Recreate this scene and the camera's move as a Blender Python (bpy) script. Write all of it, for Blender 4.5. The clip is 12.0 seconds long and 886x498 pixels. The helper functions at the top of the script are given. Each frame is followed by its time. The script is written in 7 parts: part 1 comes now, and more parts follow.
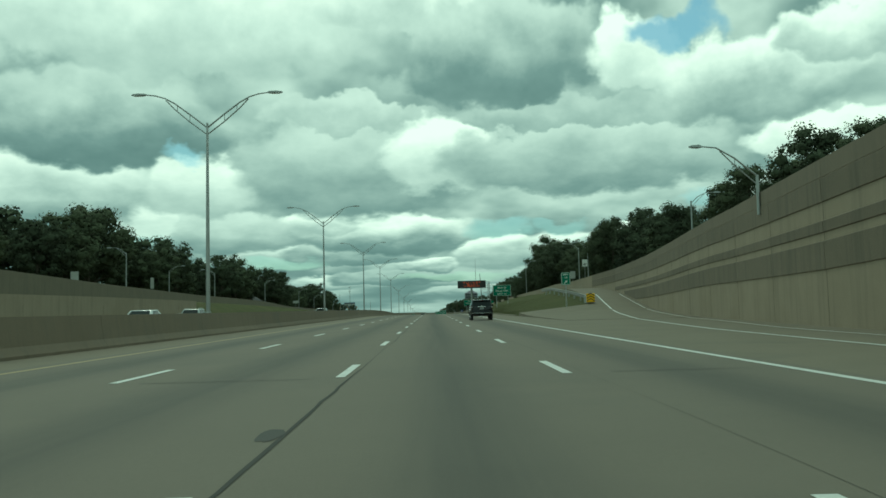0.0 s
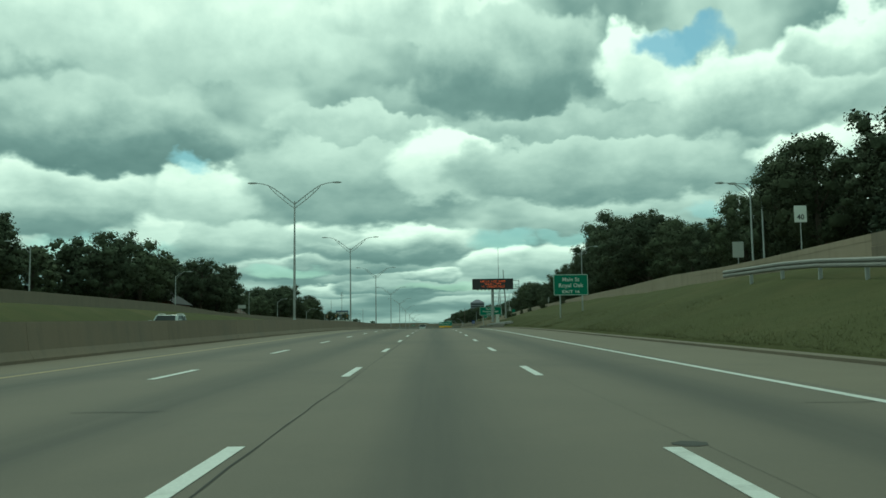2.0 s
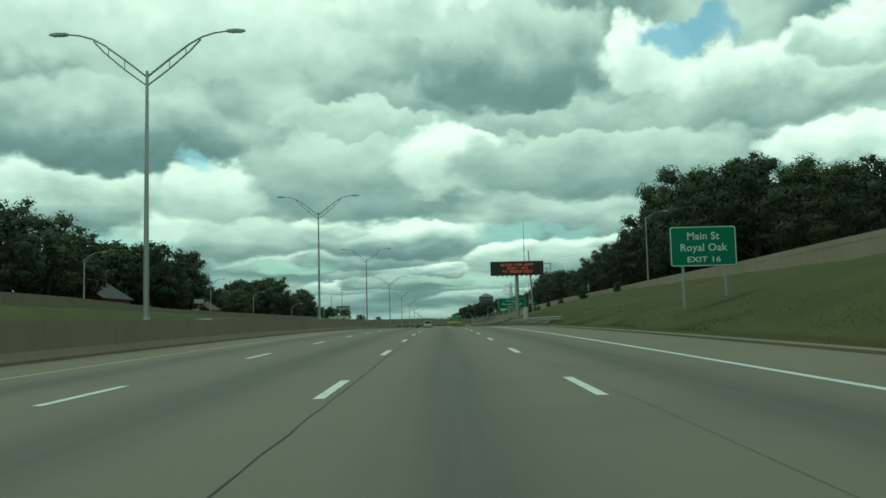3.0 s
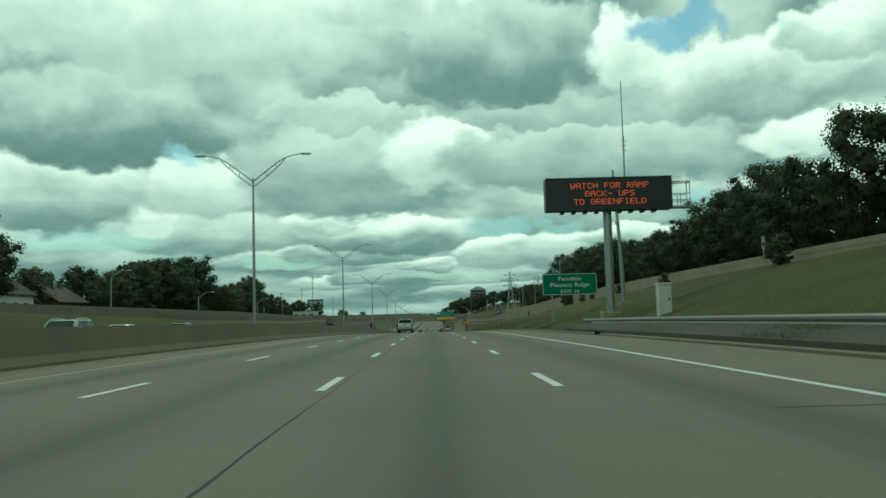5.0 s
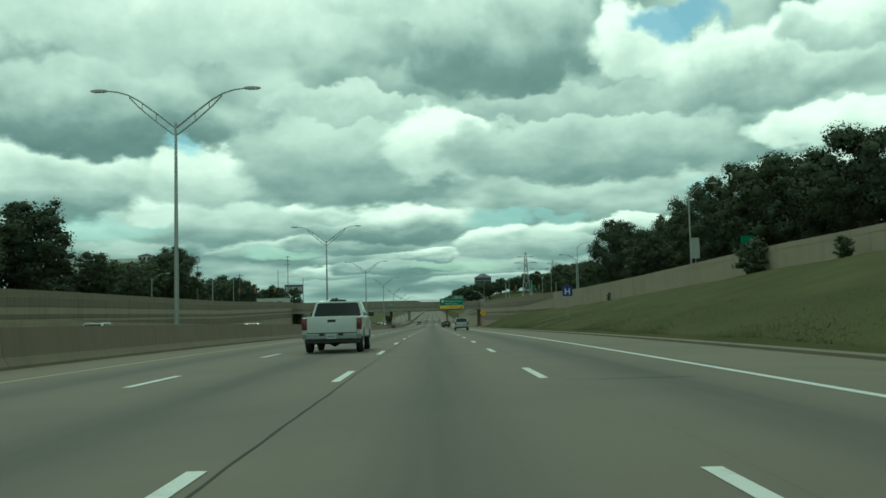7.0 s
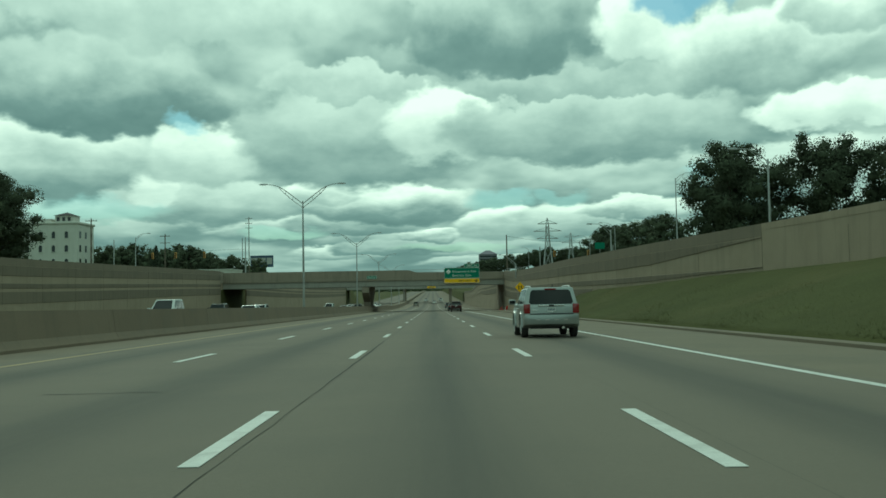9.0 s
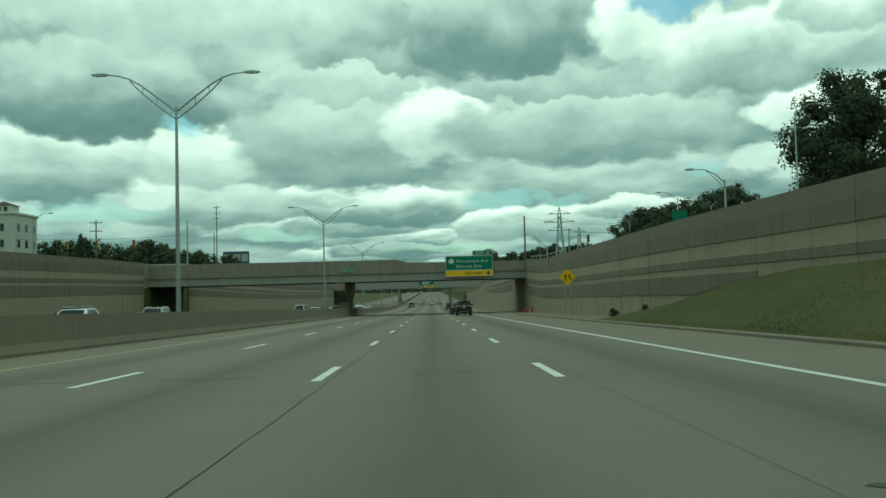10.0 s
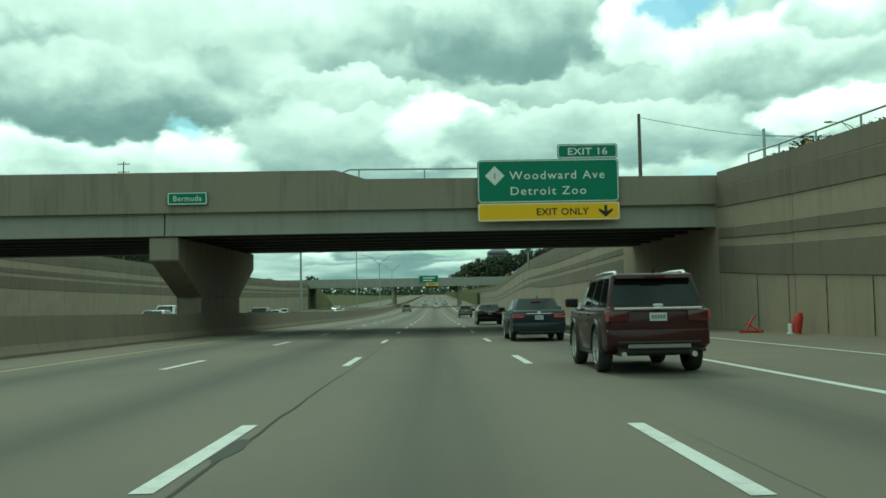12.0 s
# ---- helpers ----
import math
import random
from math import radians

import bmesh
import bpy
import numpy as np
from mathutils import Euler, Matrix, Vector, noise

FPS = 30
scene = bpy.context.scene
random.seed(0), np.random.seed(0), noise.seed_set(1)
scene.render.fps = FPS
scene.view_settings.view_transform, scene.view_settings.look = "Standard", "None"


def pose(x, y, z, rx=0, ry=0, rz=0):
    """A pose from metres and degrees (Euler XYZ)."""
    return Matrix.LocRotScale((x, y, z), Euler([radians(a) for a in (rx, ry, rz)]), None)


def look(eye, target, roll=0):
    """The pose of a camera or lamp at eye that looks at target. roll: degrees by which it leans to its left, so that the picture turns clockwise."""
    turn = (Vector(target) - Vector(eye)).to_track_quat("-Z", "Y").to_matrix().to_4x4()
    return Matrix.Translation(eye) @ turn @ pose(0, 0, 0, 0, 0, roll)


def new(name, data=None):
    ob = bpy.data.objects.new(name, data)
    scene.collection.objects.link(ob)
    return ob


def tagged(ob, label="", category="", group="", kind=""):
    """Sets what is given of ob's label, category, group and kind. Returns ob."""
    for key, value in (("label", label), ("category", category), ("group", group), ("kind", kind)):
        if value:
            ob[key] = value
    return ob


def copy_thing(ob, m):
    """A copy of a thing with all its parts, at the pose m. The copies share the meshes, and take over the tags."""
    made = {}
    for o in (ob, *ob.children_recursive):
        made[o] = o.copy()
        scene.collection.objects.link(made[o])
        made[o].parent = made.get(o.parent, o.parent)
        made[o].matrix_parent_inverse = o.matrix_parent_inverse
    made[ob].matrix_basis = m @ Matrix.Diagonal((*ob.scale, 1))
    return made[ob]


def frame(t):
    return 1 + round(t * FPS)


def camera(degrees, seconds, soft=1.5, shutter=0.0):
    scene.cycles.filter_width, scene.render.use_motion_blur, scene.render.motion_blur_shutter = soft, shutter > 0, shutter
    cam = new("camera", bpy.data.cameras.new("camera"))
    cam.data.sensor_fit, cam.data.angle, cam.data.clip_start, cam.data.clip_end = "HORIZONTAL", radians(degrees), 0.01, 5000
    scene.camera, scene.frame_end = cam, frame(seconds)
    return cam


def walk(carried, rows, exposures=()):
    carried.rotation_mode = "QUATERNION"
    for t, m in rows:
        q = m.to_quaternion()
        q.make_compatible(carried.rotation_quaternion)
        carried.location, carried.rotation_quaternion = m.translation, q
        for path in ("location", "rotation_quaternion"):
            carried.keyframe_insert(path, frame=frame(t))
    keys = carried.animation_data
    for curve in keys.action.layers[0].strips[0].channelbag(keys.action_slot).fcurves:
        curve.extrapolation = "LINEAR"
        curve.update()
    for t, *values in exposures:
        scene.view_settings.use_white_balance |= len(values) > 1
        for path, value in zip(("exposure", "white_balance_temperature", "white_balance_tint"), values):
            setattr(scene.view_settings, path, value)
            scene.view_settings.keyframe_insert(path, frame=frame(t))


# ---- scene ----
cam = camera(53.588, 12.0, soft=1.6)
walk(cam, [
    (0.0, pose(-0.287, -15.795, 0.804, 94.547, 1.470, -0.734)),
    (0.5, pose(-0.149, 3.747, 1.039, 95.083, 1.672, -0.625)),
    (1.0, pose(-0.107, 22.918, 1.269, 95.256, 1.428, -0.703)),
    (1.5, pose(-0.173, 42.254, 1.501, 95.174, 0.690, -0.805)),
    (2.0, pose(-0.097, 61.116, 1.727, 95.203, 0.768, -0.515)),
    (2.5, pose(-0.129, 80.705, 1.962, 95.011, 1.272, -0.351)),
    (3.0, pose(-0.167, 99.798, 2.191, 94.883, 1.367, -0.032)),
    (5.0, pose(-0.069, 176.948, 2.781, 94.524, 1.576, -0.762)),
    (5.5, pose(-0.049, 196.447, 2.791, 94.323, 1.279, -0.802)),
    (6.0, pose(-0.008, 215.772, 2.744, 94.126, 1.328, -0.828)),
    (6.5, pose(0.047, 235.397, 2.639, 94.082, 1.427, -0.687)),
    (7.0, pose(-0.072, 254.269, 2.484, 93.878, 1.441, -0.700)),
    (9.0, pose(-0.114, 330.842, 1.339, 92.628, 1.054, -0.678)),
    (9.5, pose(-0.164, 350.107, 0.992, 92.614, 1.217, -0.985)),
    (10.0, pose(-0.049, 369.398, 0.645, 92.703, 1.472, -0.799)),
    (10.5, pose(0.053, 387.785, 0.314, 92.777, 1.456, -0.692)),
    (11.0, pose(-0.011, 406.431, -0.022, 92.869, 1.468, -0.901)),
    (11.5, pose(-0.036, 425.492, -0.365, 92.979, 1.158, -0.964)),
    (12.0, pose(-0.020, 444.479, -0.707, 92.961, 1.045, -0.572)),
], exposures=[(0.0, -0.02, 6340, -16), (9.0, 0.0, 6340, -16), (10.5, 0.06, 6340, -16), (11.5, 0.12, 6340, -16), (12.0, 0.42, 6340, -16)])

# ---- sky and sun ----
SUN_EL, SUN_AZ = 52.0, -18.0          # degrees over the horizon, degrees from +y towards +x


def node(nt, kind, **sets):
    n = nt.nodes.new(kind)
    for k, v in sets.items():
        setattr(n, k, v)
    return n


def calc(nt, op, a, b=None, c=None):
    n = nt.nodes.new("ShaderNodeMath")
    n.operation = op
    for i, v in enumerate((a, b, c)):
        if v is None:
            continue
        if isinstance(v, (int, float)):
            n.inputs[i].default_value = v
        else:
            nt.links.new(v, n.inputs[i])
    return n.outputs[0]


def ramp(nt, fac, stops):
    n = nt.nodes.new("ShaderNodeValToRGB")
    while len(n.color_ramp.elements) < len(stops):
        n.color_ramp.elements.new(0.5)
    for e, (p, c) in zip(n.color_ramp.elements, stops):
        e.position, e.color = p, (*c, 1)
    nt.links.new(fac, n.inputs[0])
    return n.outputs[0]


def noise_tex(nt, vec, scale, detail=4, rough=0.55, distortion=0.0):
    n = node(nt, "ShaderNodeTexNoise")
    n.inputs["Scale"].default_value, n.inputs["Detail"].default_value = scale, detail
    n.inputs["Roughness"].default_value, n.inputs["Distortion"].default_value = rough, distortion
    if vec is not None:
        nt.links.new(vec, n.inputs["Vector"])
    return n.outputs["Fac"]


# heaped clouds, far rows first: azimuth, base's elevation, half width, height (degrees), lightness of base and top
FAR_CLOUDS = [
    (-5.9, 2.08, 3.5, 0.8, 0.45, 0.95), (4.3, 1.44, 5.1, 0.73, 0.40, 0.78), (-2.3, 2.32, 4.4, 0.88, 0.30, 0.66), (-10.6, 3.26, 4.3, 1.45, 0.34, 0.85),
    (-0.2, 3.11, 2.4, 0.96, 0.40, 1.02), (4.6, 3.27, 2.8, 2.06, 0.48, 1.05), (8.8, 3.02, 3.6, 2.56, 0.38, 0.92), (-5.2, 3.6, 4.7, 1.25, 0.32, 0.66),
    (-23.6, 4.3, 5.2, 1.51, 0.50, 0.66), (-2.6, 4.35, 5.7, 2.58, 0.22, 1.02), (-7.3, 5.65, 2.5, 1.64, 0.55, 1.05), (13.5, 4.2, 4.0, 1.5, 0.38, 0.95),
]
MIDDLE_CLOUDS = [
    (-14.4, 4.28, 6.0, 2.92, 0.36, 0.74), (-17.4, 5.6, 1.6, 3.15, 0.72, 1.05), (-14.9, 6.77, 3.8, 3.71, 0.55, 0.9), (-23.1, 5.75, 5.1, 5.2, 0.26, 0.92),
    (-4.4, 6.82, 7.9, 6.19, 0.32, 0.7), (0.7, 8.44, 4.3, 4.56, 0.58, 1.0), (11.1, 8.02, 10.3, 4.48, 0.33, 0.68), (24.3, 6.44, 5.3, 2.36, 0.68, 0.78),
    (25.4, 9.21, 4.6, 2.48, 0.72, 1.0), (-6.1, 12.36, 4.8, 2.15, 0.56, 0.72),
]
NEAR_CLOUDS = [
    (-16.5, 15.27, 12.9, 7.6, 0.58, 0.92), (0.4, 18.33, 8.2, 3.76, 0.64, 0.9), (-20.9, 9.88, 8.8, 5.38, 0.15, 0.66), (-0.5, 13.74, 3.4, 2.5, 0.38, 0.55),
    (13.9, 13.9, 3.4, 5.14, 0.66, 1.05), (4.8, 14.01, 6.7, 6.64, 0.22, 0.70), (21.1, 11.86, 6.9, 5.02, 0.38, 1.0), (26.7, 14.5, 4.0, 3.8, 0.52, 0.98),
    (9.1, 11.99, 6.9, 1.86, 0.46, 0.6),
]
# gaps of blue: azimuth, elevation, half width, half height (degrees), how clear
BLUE = [(16.4, 18.0, 3.0, 1.3, 0.9), (4.7, 5.85, 2.2, 0.65, 0.5), (-15.5, 10.4, 1.3, 0.7, 0.6), (-20.8, 5.2, 4.2, 0.8, 0.4), (17.5, 7.3, 1.6, 0.5, 0.4), (-9.5, 3.7, 2.6, 0.35, 0.45), (1.5, 2.75, 4.0, 0.3, 0.4), (8.5, 5.9, 2.0, 0.4, 0.4)]


def build_world():
    w = bpy.data.worlds.new("sky")
    scene.world = w
    w.use_nodes = True
    nt = w.node_tree
    nt.nodes.clear()
    way = node(nt, "ShaderNodeTexCoord").outputs["Generated"]
    sep = node(nt, "ShaderNodeSeparateXYZ")
    nt.links.new(way, sep.inputs[0])
    x, y, z = sep.outputs
    deg = 180 / math.pi
    az = calc(nt, "MULTIPLY", calc(nt, "ARCTAN2", x, y), deg)
    el = calc(nt, "MULTIPLY", calc(nt, "ARCSINE", calc(nt, "MAXIMUM", z, 0.0)), deg)
    depth = calc(nt, "MINIMUM", calc(nt, "MULTIPLY_ADD", el, 0.072, 0.24), 2.0)     # clouds shrink towards the horizon
    u0 = calc(nt, "MULTIPLY", az, 0.10)
    v0 = calc(nt, "MULTIPLY", calc(nt, "LOGARITHM", calc(nt, "ADD", el, 3.0), 2.718), 3.2)

    def field(ku, kv, seed, detail=5, rough=0.55):
        cb = node(nt, "ShaderNodeCombineXYZ")
        nt.links.new(calc(nt, "MULTIPLY", u0, ku), cb.inputs[0])
        nt.links.new(calc(nt, "MULTIPLY", v0, kv), cb.inputs[1])
        cb.inputs[2].default_value = seed
        return noise_tex(nt, cb.outputs[0], 1.0, detail, rough, 0.0)

    def smoothed(value, lo, hi, to_lo=0.0, to_hi=1.0):
        n = node(nt, "ShaderNodeMapRange", interpolation_type="SMOOTHSTEP")
        nt.links.new(value, n.inputs[0])
        for i, v in enumerate((lo, hi, to_lo, to_hi)):
            n.inputs[i + 1].default_value = v
        return n.outputs[0]

    def blend(f, a, b):
        n = node(nt, "ShaderNodeMix", data_type="FLOAT")
        for i, v in ((0, f), (2, a), (3, b)):
            if isinstance(v, (int, float)):
                n.inputs[i].default_value = v
            else:
                nt.links.new(v, n.inputs[i])
        return n.outputs[0]

    # the edges billow: large and small swirls move where each cloud begins
    big_u, big_v = field(2.4, 1.5, 2.0, 4, 0.52), field(2.8, 1.8, 9.0, 4, 0.52)
    azw = calc(nt, "ADD", az, calc(nt, "MULTIPLY", calc(nt, "MULTIPLY_ADD", big_u, 5.6, -2.8), depth))
    elw = calc(nt, "ADD", el, calc(nt, "MULTIPLY", calc(nt, "MULTIPLY_ADD", big_v, 3.8, -1.9), depth))
    puff = field(3.6, 2.8, 15.0, 4, 0.5)
    soft = field(1.3, 1.1, 21.0, 3, 0.5)
    light = smoothed(soft, 0.30, 0.70, 0.30, 0.68)

    def heap(light, rows):
        for a, e, w_, h, lo, hi in rows:
            c = e + 0.42 * h
            u = calc(nt, "MULTIPLY_ADD", azw, 1 / w_, -a / w_)
            up = calc(nt, "MULTIPLY_ADD", elw, 1 / (0.62 * h), -c / (0.62 * h))
            down = calc(nt, "MULTIPLY_ADD", elw, -1 / (0.46 * h), c / (0.46 * h))
            v = calc(nt, "MAXIMUM", up, down)
            q = calc(nt, "ADD", calc(nt, "MULTIPLY", u, u), calc(nt, "MULTIPLY", v, v))
            mask = smoothed(q, 1.22, 0.72)
            tone = smoothed(elw, e, e + 0.95 * h, lo, hi)
            light = blend(mask, light, tone)
        return light

    light = heap(heap(heap(light, FAR_CLOUDS), MIDDLE_CLOUDS), NEAR_CLOUDS)
    light = calc(nt, "ADD", light, calc(nt, "MULTIPLY_ADD", puff, 0.30, -0.15))
    light = calc(nt, "ADD", light, smoothed(el, 1.5, 7.0, -0.13, 0.0))
    cloud = ramp(nt, light, [(0.05, (0.145, 0.252, 0.255)), (0.30, (0.265, 0.40, 0.395)), (0.52, (0.52, 0.68, 0.645)),
                             (0.76, (0.86, 1.03, 0.96)), (0.98, (1.24, 1.37, 1.26))])
    sky = node(nt, "ShaderNodeTexSky", sky_type="NISHITA", sun_disc=False)
    sky.sun_elevation, sky.sun_rotation = radians(SUN_EL), radians(SUN_AZ)
    tone = node(nt, "ShaderNodeMix", data_type="RGBA", blend_type="MULTIPLY")
    tone.inputs[0].default_value = 1.0
    nt.links.new(sky.outputs[0], tone.inputs[6])
    tone.inputs[7].default_value = (0.085, 0.125, 0.118, 1)
    hole = 0.0
    for a, e, sa, se, amount in BLUE:
        u = calc(nt, "MULTIPLY_ADD", azw, 1 / sa, -a / sa)
        v = calc(nt, "MULTIPLY_ADD", elw, 1 / se, -e / se)
        q = calc(nt, "ADD", calc(nt, "MULTIPLY", u, u), calc(nt, "MULTIPLY", v, v))
        hole = calc(nt, "MAXIMUM", smoothed(q, 1.4, 0.3, 0.0, amount), hole)
    mix = node(nt, "ShaderNodeMix", data_type="RGBA")
    nt.links.new(hole, mix.inputs[0])
    nt.links.new(cloud, mix.inputs[6])
    nt.links.new(tone.outputs[2], mix.inputs[7])
    bg = node(nt, "ShaderNodeBackground")
    nt.links.new(mix.outputs[2], bg.inputs[0])
    bg.inputs[1].default_value = 0.82
    nt.links.new(bg.outputs[0], node(nt, "ShaderNodeOutputWorld").inputs[0])


build_world()
sun = new("sun", bpy.data.lights.new("sun", "SUN"))
sun.data.energy, sun.data.angle, sun.data.color = 0.6, radians(16), (1.0, 0.96, 0.88)
a_, e_ = radians(SUN_AZ), radians(SUN_EL)
sun.matrix_world = look((math.sin(a_) * math.cos(e_) * 50, math.cos(a_) * math.cos(e_) * 50, math.sin(e_) * 50), (0, 0, 0))


# ---- materials ----
MATS = {}


def mat(name, base, rough=0.8, metal=0.0, var=0.12, scale=1.5, fine=25.0, fine_var=0.08, bump=0.0, bump_scale=40.0,
        stain=None, stain_scale=0.25, streak=None, coat=0.0, per_object=0.0, spec=0.5):
    """A surface with grain and stains at two scales, in world metres."""
    if name in MATS:
        return MATS[name]
    m = bpy.data.materials.new(name)
    m.use_nodes = True
    nt = m.node_tree
    b = nt.nodes["Principled BSDF"]
    b.inputs["Roughness"].default_value, b.inputs["Metallic"].default_value = rough, metal
    b.inputs["Specular IOR Level"].default_value = spec
    b.inputs["Coat Weight"].default_value = coat
    b.inputs["Coat Roughness"].default_value = 0.06
    where = node(nt, "ShaderNodeNewGeometry").outputs["Position"]
    n1 = noise_tex(nt, where, scale, 5, 0.6)
    n2 = noise_tex(nt, where, fine, 3, 0.6)
    k = calc(nt, "ADD", calc(nt, "MULTIPLY_ADD", n1, 2 * var, 1 - var), calc(nt, "MULTIPLY_ADD", n2, 2 * fine_var, -fine_var))
    if per_object:
        info = node(nt, "ShaderNodeObjectInfo")
        k = calc(nt, "MULTIPLY", k, calc(nt, "MULTIPLY_ADD", info.outputs["Random"], 2 * per_object, 1 - per_object))
    mul = node(nt, "ShaderNodeMix", data_type="RGBA", blend_type="MULTIPLY")
    mul.inputs[0].default_value = 1.0
    mul.inputs[6].default_value = (*base, 1)
    grey = node(nt, "ShaderNodeCombineColor")
    for i in range(3):
        nt.links.new(k, grey.inputs[i])
    nt.links.new(grey.outputs[0], mul.inputs[7])
    col = mul.outputs[2]
    for extra, sc in ((stain, stain_scale), (streak, None)):
        if extra is None:
            continue
        colour, amount = extra
        if sc is None:                                   # runs down the face
            mp = node(nt, "ShaderNodeMapping")
            mp.inputs["Scale"].default_value = (1.3, 1.3, 0.09)
            nt.links.new(where, mp.inputs[0])
            f = noise_tex(nt, mp.outputs[0], 1.6, 5, 0.65)
        else:
            f = noise_tex(nt, where, sc, 6, 0.62)
        f = calc(nt, "MULTIPLY", calc(nt, "SMOOTH_MIN", calc(nt, "MAXIMUM", calc(nt, "MULTIPLY_ADD", f, 4.0, -2.0), 0.0), 1.0, 0.2), amount)
        mx = node(nt, "ShaderNodeMix", data_type="RGBA")
        nt.links.new(f, mx.inputs[0])
        nt.links.new(col, mx.inputs[6])
        mx.inputs[7].default_value = (*colour, 1)
        col = mx.outputs[2]
    nt.links.new(col, b.inputs["Base Color"])
    if bump:
        bp = node(nt, "ShaderNodeBump")
        bp.inputs["Strength"].default_value, bp.inputs["Distance"].default_value = bump, 0.02
        nt.links.new(noise_tex(nt, where, bump_scale, 4, 0.6), bp.inputs["Height"])
        nt.links.new(bp.outputs[0], b.inputs["Normal"])
    MATS[name] = m
    return m


def glow(name, colour, strength):
    m = bpy.data.materials.new(name)
    m.use_nodes = True
    b = m.node_tree.nodes["Principled BSDF"]
    b.inputs["Base Color"].default_value = (*colour, 1)
    b.inputs["Emission Color"].default_value = (*colour, 1)
    b.inputs["Emission Strength"].default_value = strength
    return m


def road_material():
    """Worn concrete: oil darkened lane middles, pale wheel tracks, grain and patches."""
    m = mat("road_concrete", (0.178, 0.149, 0.114), 0.82, var=0.10, scale=0.35, fine=30, fine_var=0.10, bump=0.25, bump_scale=60,
            stain=((0.085, 0.08, 0.07), 0.35), stain_scale=0.16)
    nt = m.node_tree
    b = nt.nodes["Principled BSDF"]
    src = b.inputs["Base Color"].links[0].from_socket
    sep = node(nt, "ShaderNodeSeparateXYZ")
    where = node(nt, "ShaderNodeNewGeometry").outputs["Position"]
    nt.links.new(where, sep.inputs[0])
    mp = node(nt, "ShaderNodeMapping")
    mp.inputs["Scale"].default_value = (1.0, 0.02, 1.0)
    nt.links.new(where, mp.inputs[0])
    wob = calc(nt, "MULTIPLY_ADD", noise_tex(nt, mp.outputs[0], 1.2, 4), 0.5, -0.25)
    lane = calc(nt, "PINGPONG", calc(nt, "ADD", calc(nt, "ADD", sep.outputs[0], wob), 33.5), 1.675)
    mid = calc(nt, "POWER", 2.718, calc(nt, "MULTIPLY", calc(nt, "MULTIPLY", lane, lane), -2.6))
    patch = noise_tex(nt, mp.outputs[0], 2.3, 5, 0.6)
    f = calc(nt, "MULTIPLY", mid, calc(nt, "MULTIPLY_ADD", patch, 0.9, 0.12))
    mx = node(nt, "ShaderNodeMix", data_type="RGBA")
    nt.links.new(f, mx.inputs[0])
    nt.links.new(src, mx.inputs[6])
    mx.inputs[7].default_value = (0.06, 0.058, 0.05, 1)
    nt.links.new(mx.outputs[2], b.inputs["Base Color"])
    return m


CONC = mat("wall_concrete", (0.365, 0.292, 0.216), 0.88, var=0.14, scale=0.6, fine=18, bump=0.2, streak=((0.19, 0.165, 0.13), 0.45), stain=((0.25, 0.195, 0.13), 0.45), stain_scale=0.2)
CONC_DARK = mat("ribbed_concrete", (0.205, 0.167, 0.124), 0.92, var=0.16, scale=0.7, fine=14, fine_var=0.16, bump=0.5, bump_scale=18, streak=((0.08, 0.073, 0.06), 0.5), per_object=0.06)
CONC_TOP = mat("coping_concrete", (0.225, 0.183, 0.137), 0.9, var=0.14, scale=0.6, fine=16, bump=0.2, streak=((0.14, 0.12, 0.095), 0.4))
BARRIER = mat("barrier_concrete", (0.235, 0.182, 0.132), 0.9, var=0.14, scale=0.5, fine=16, bump=0.2, streak=((0.12, 0.10, 0.078), 0.3), stain=((0.165, 0.15, 0.125), 0.5), stain_scale=0.3, per_object=0.05)
BRIDGE_C = mat("bridge_concrete", (0.300, 0.252, 0.198), 0.88, var=0.10, scale=0.5, fine=16, bump=0.15, streak=((0.13, 0.12, 0.10), 0.65))
BEAM = mat("beam_concrete", (0.34, 0.325, 0.285), 0.8, var=0.10, scale=0.5, fine=16, streak=((0.19, 0.185, 0.165), 0.5))
STEEL_DK = mat("dark_steel", (0.06, 0.06, 0.058), 0.6, 0.3)
GALV = mat("galvanised_steel", (0.44, 0.45, 0.44), 0.45, 0.75, var=0.12, scale=3)
WHITE = mat("road_paint_white", (0.74, 0.74, 0.70), 0.6, var=0.10, scale=3, fine=40, fine_var=0.18, stain=((0.30, 0.29, 0.26), 0.6), stain_scale=3.0)
YELLOW = mat("road_paint_yellow", (0.42, 0.31, 0.15), 0.65, var=0.15, scale=3, stain=((0.24, 0.21, 0.17), 0.7), stain_scale=1.2)
TAR = mat("tar_seal", (0.030, 0.029, 0.027), 0.92, var=0.2)
SEAM = mat("seam_seal", (0.052, 0.048, 0.042), 0.92, var=0.25)
SHOULDER = mat("shoulder_concrete", (0.205, 0.170, 0.124), 0.9, var=0.14, scale=0.5, fine=20, fine_var=0.12, bump=0.25, stain=((0.14, 0.125, 0.10), 0.5), stain_scale=0.3)
ROAD = road_material()
GRASS = mat("verge_grass", (0.086, 0.088, 0.036), 0.95, var=0.30, scale=0.22, fine=9, fine_var=0.22, bump=0.5, bump_scale=22, stain=((0.145, 0.122, 0.058), 0.6), stain_scale=0.13, spec=0.1)
GREEN = mat("sign_green", (0.0, 0.19, 0.105), 0.45, var=0.05)
SIGNWHITE = mat("sign_white", (0.80, 0.80, 0.76), 0.45, var=0.04)
SIGNYEL = mat("sign_yellow", (1.0, 0.55, 0.004), 0.6, var=0.05)
BLACK = mat("matt_black", (0.018, 0.018, 0.018), 0.6, var=0.1)
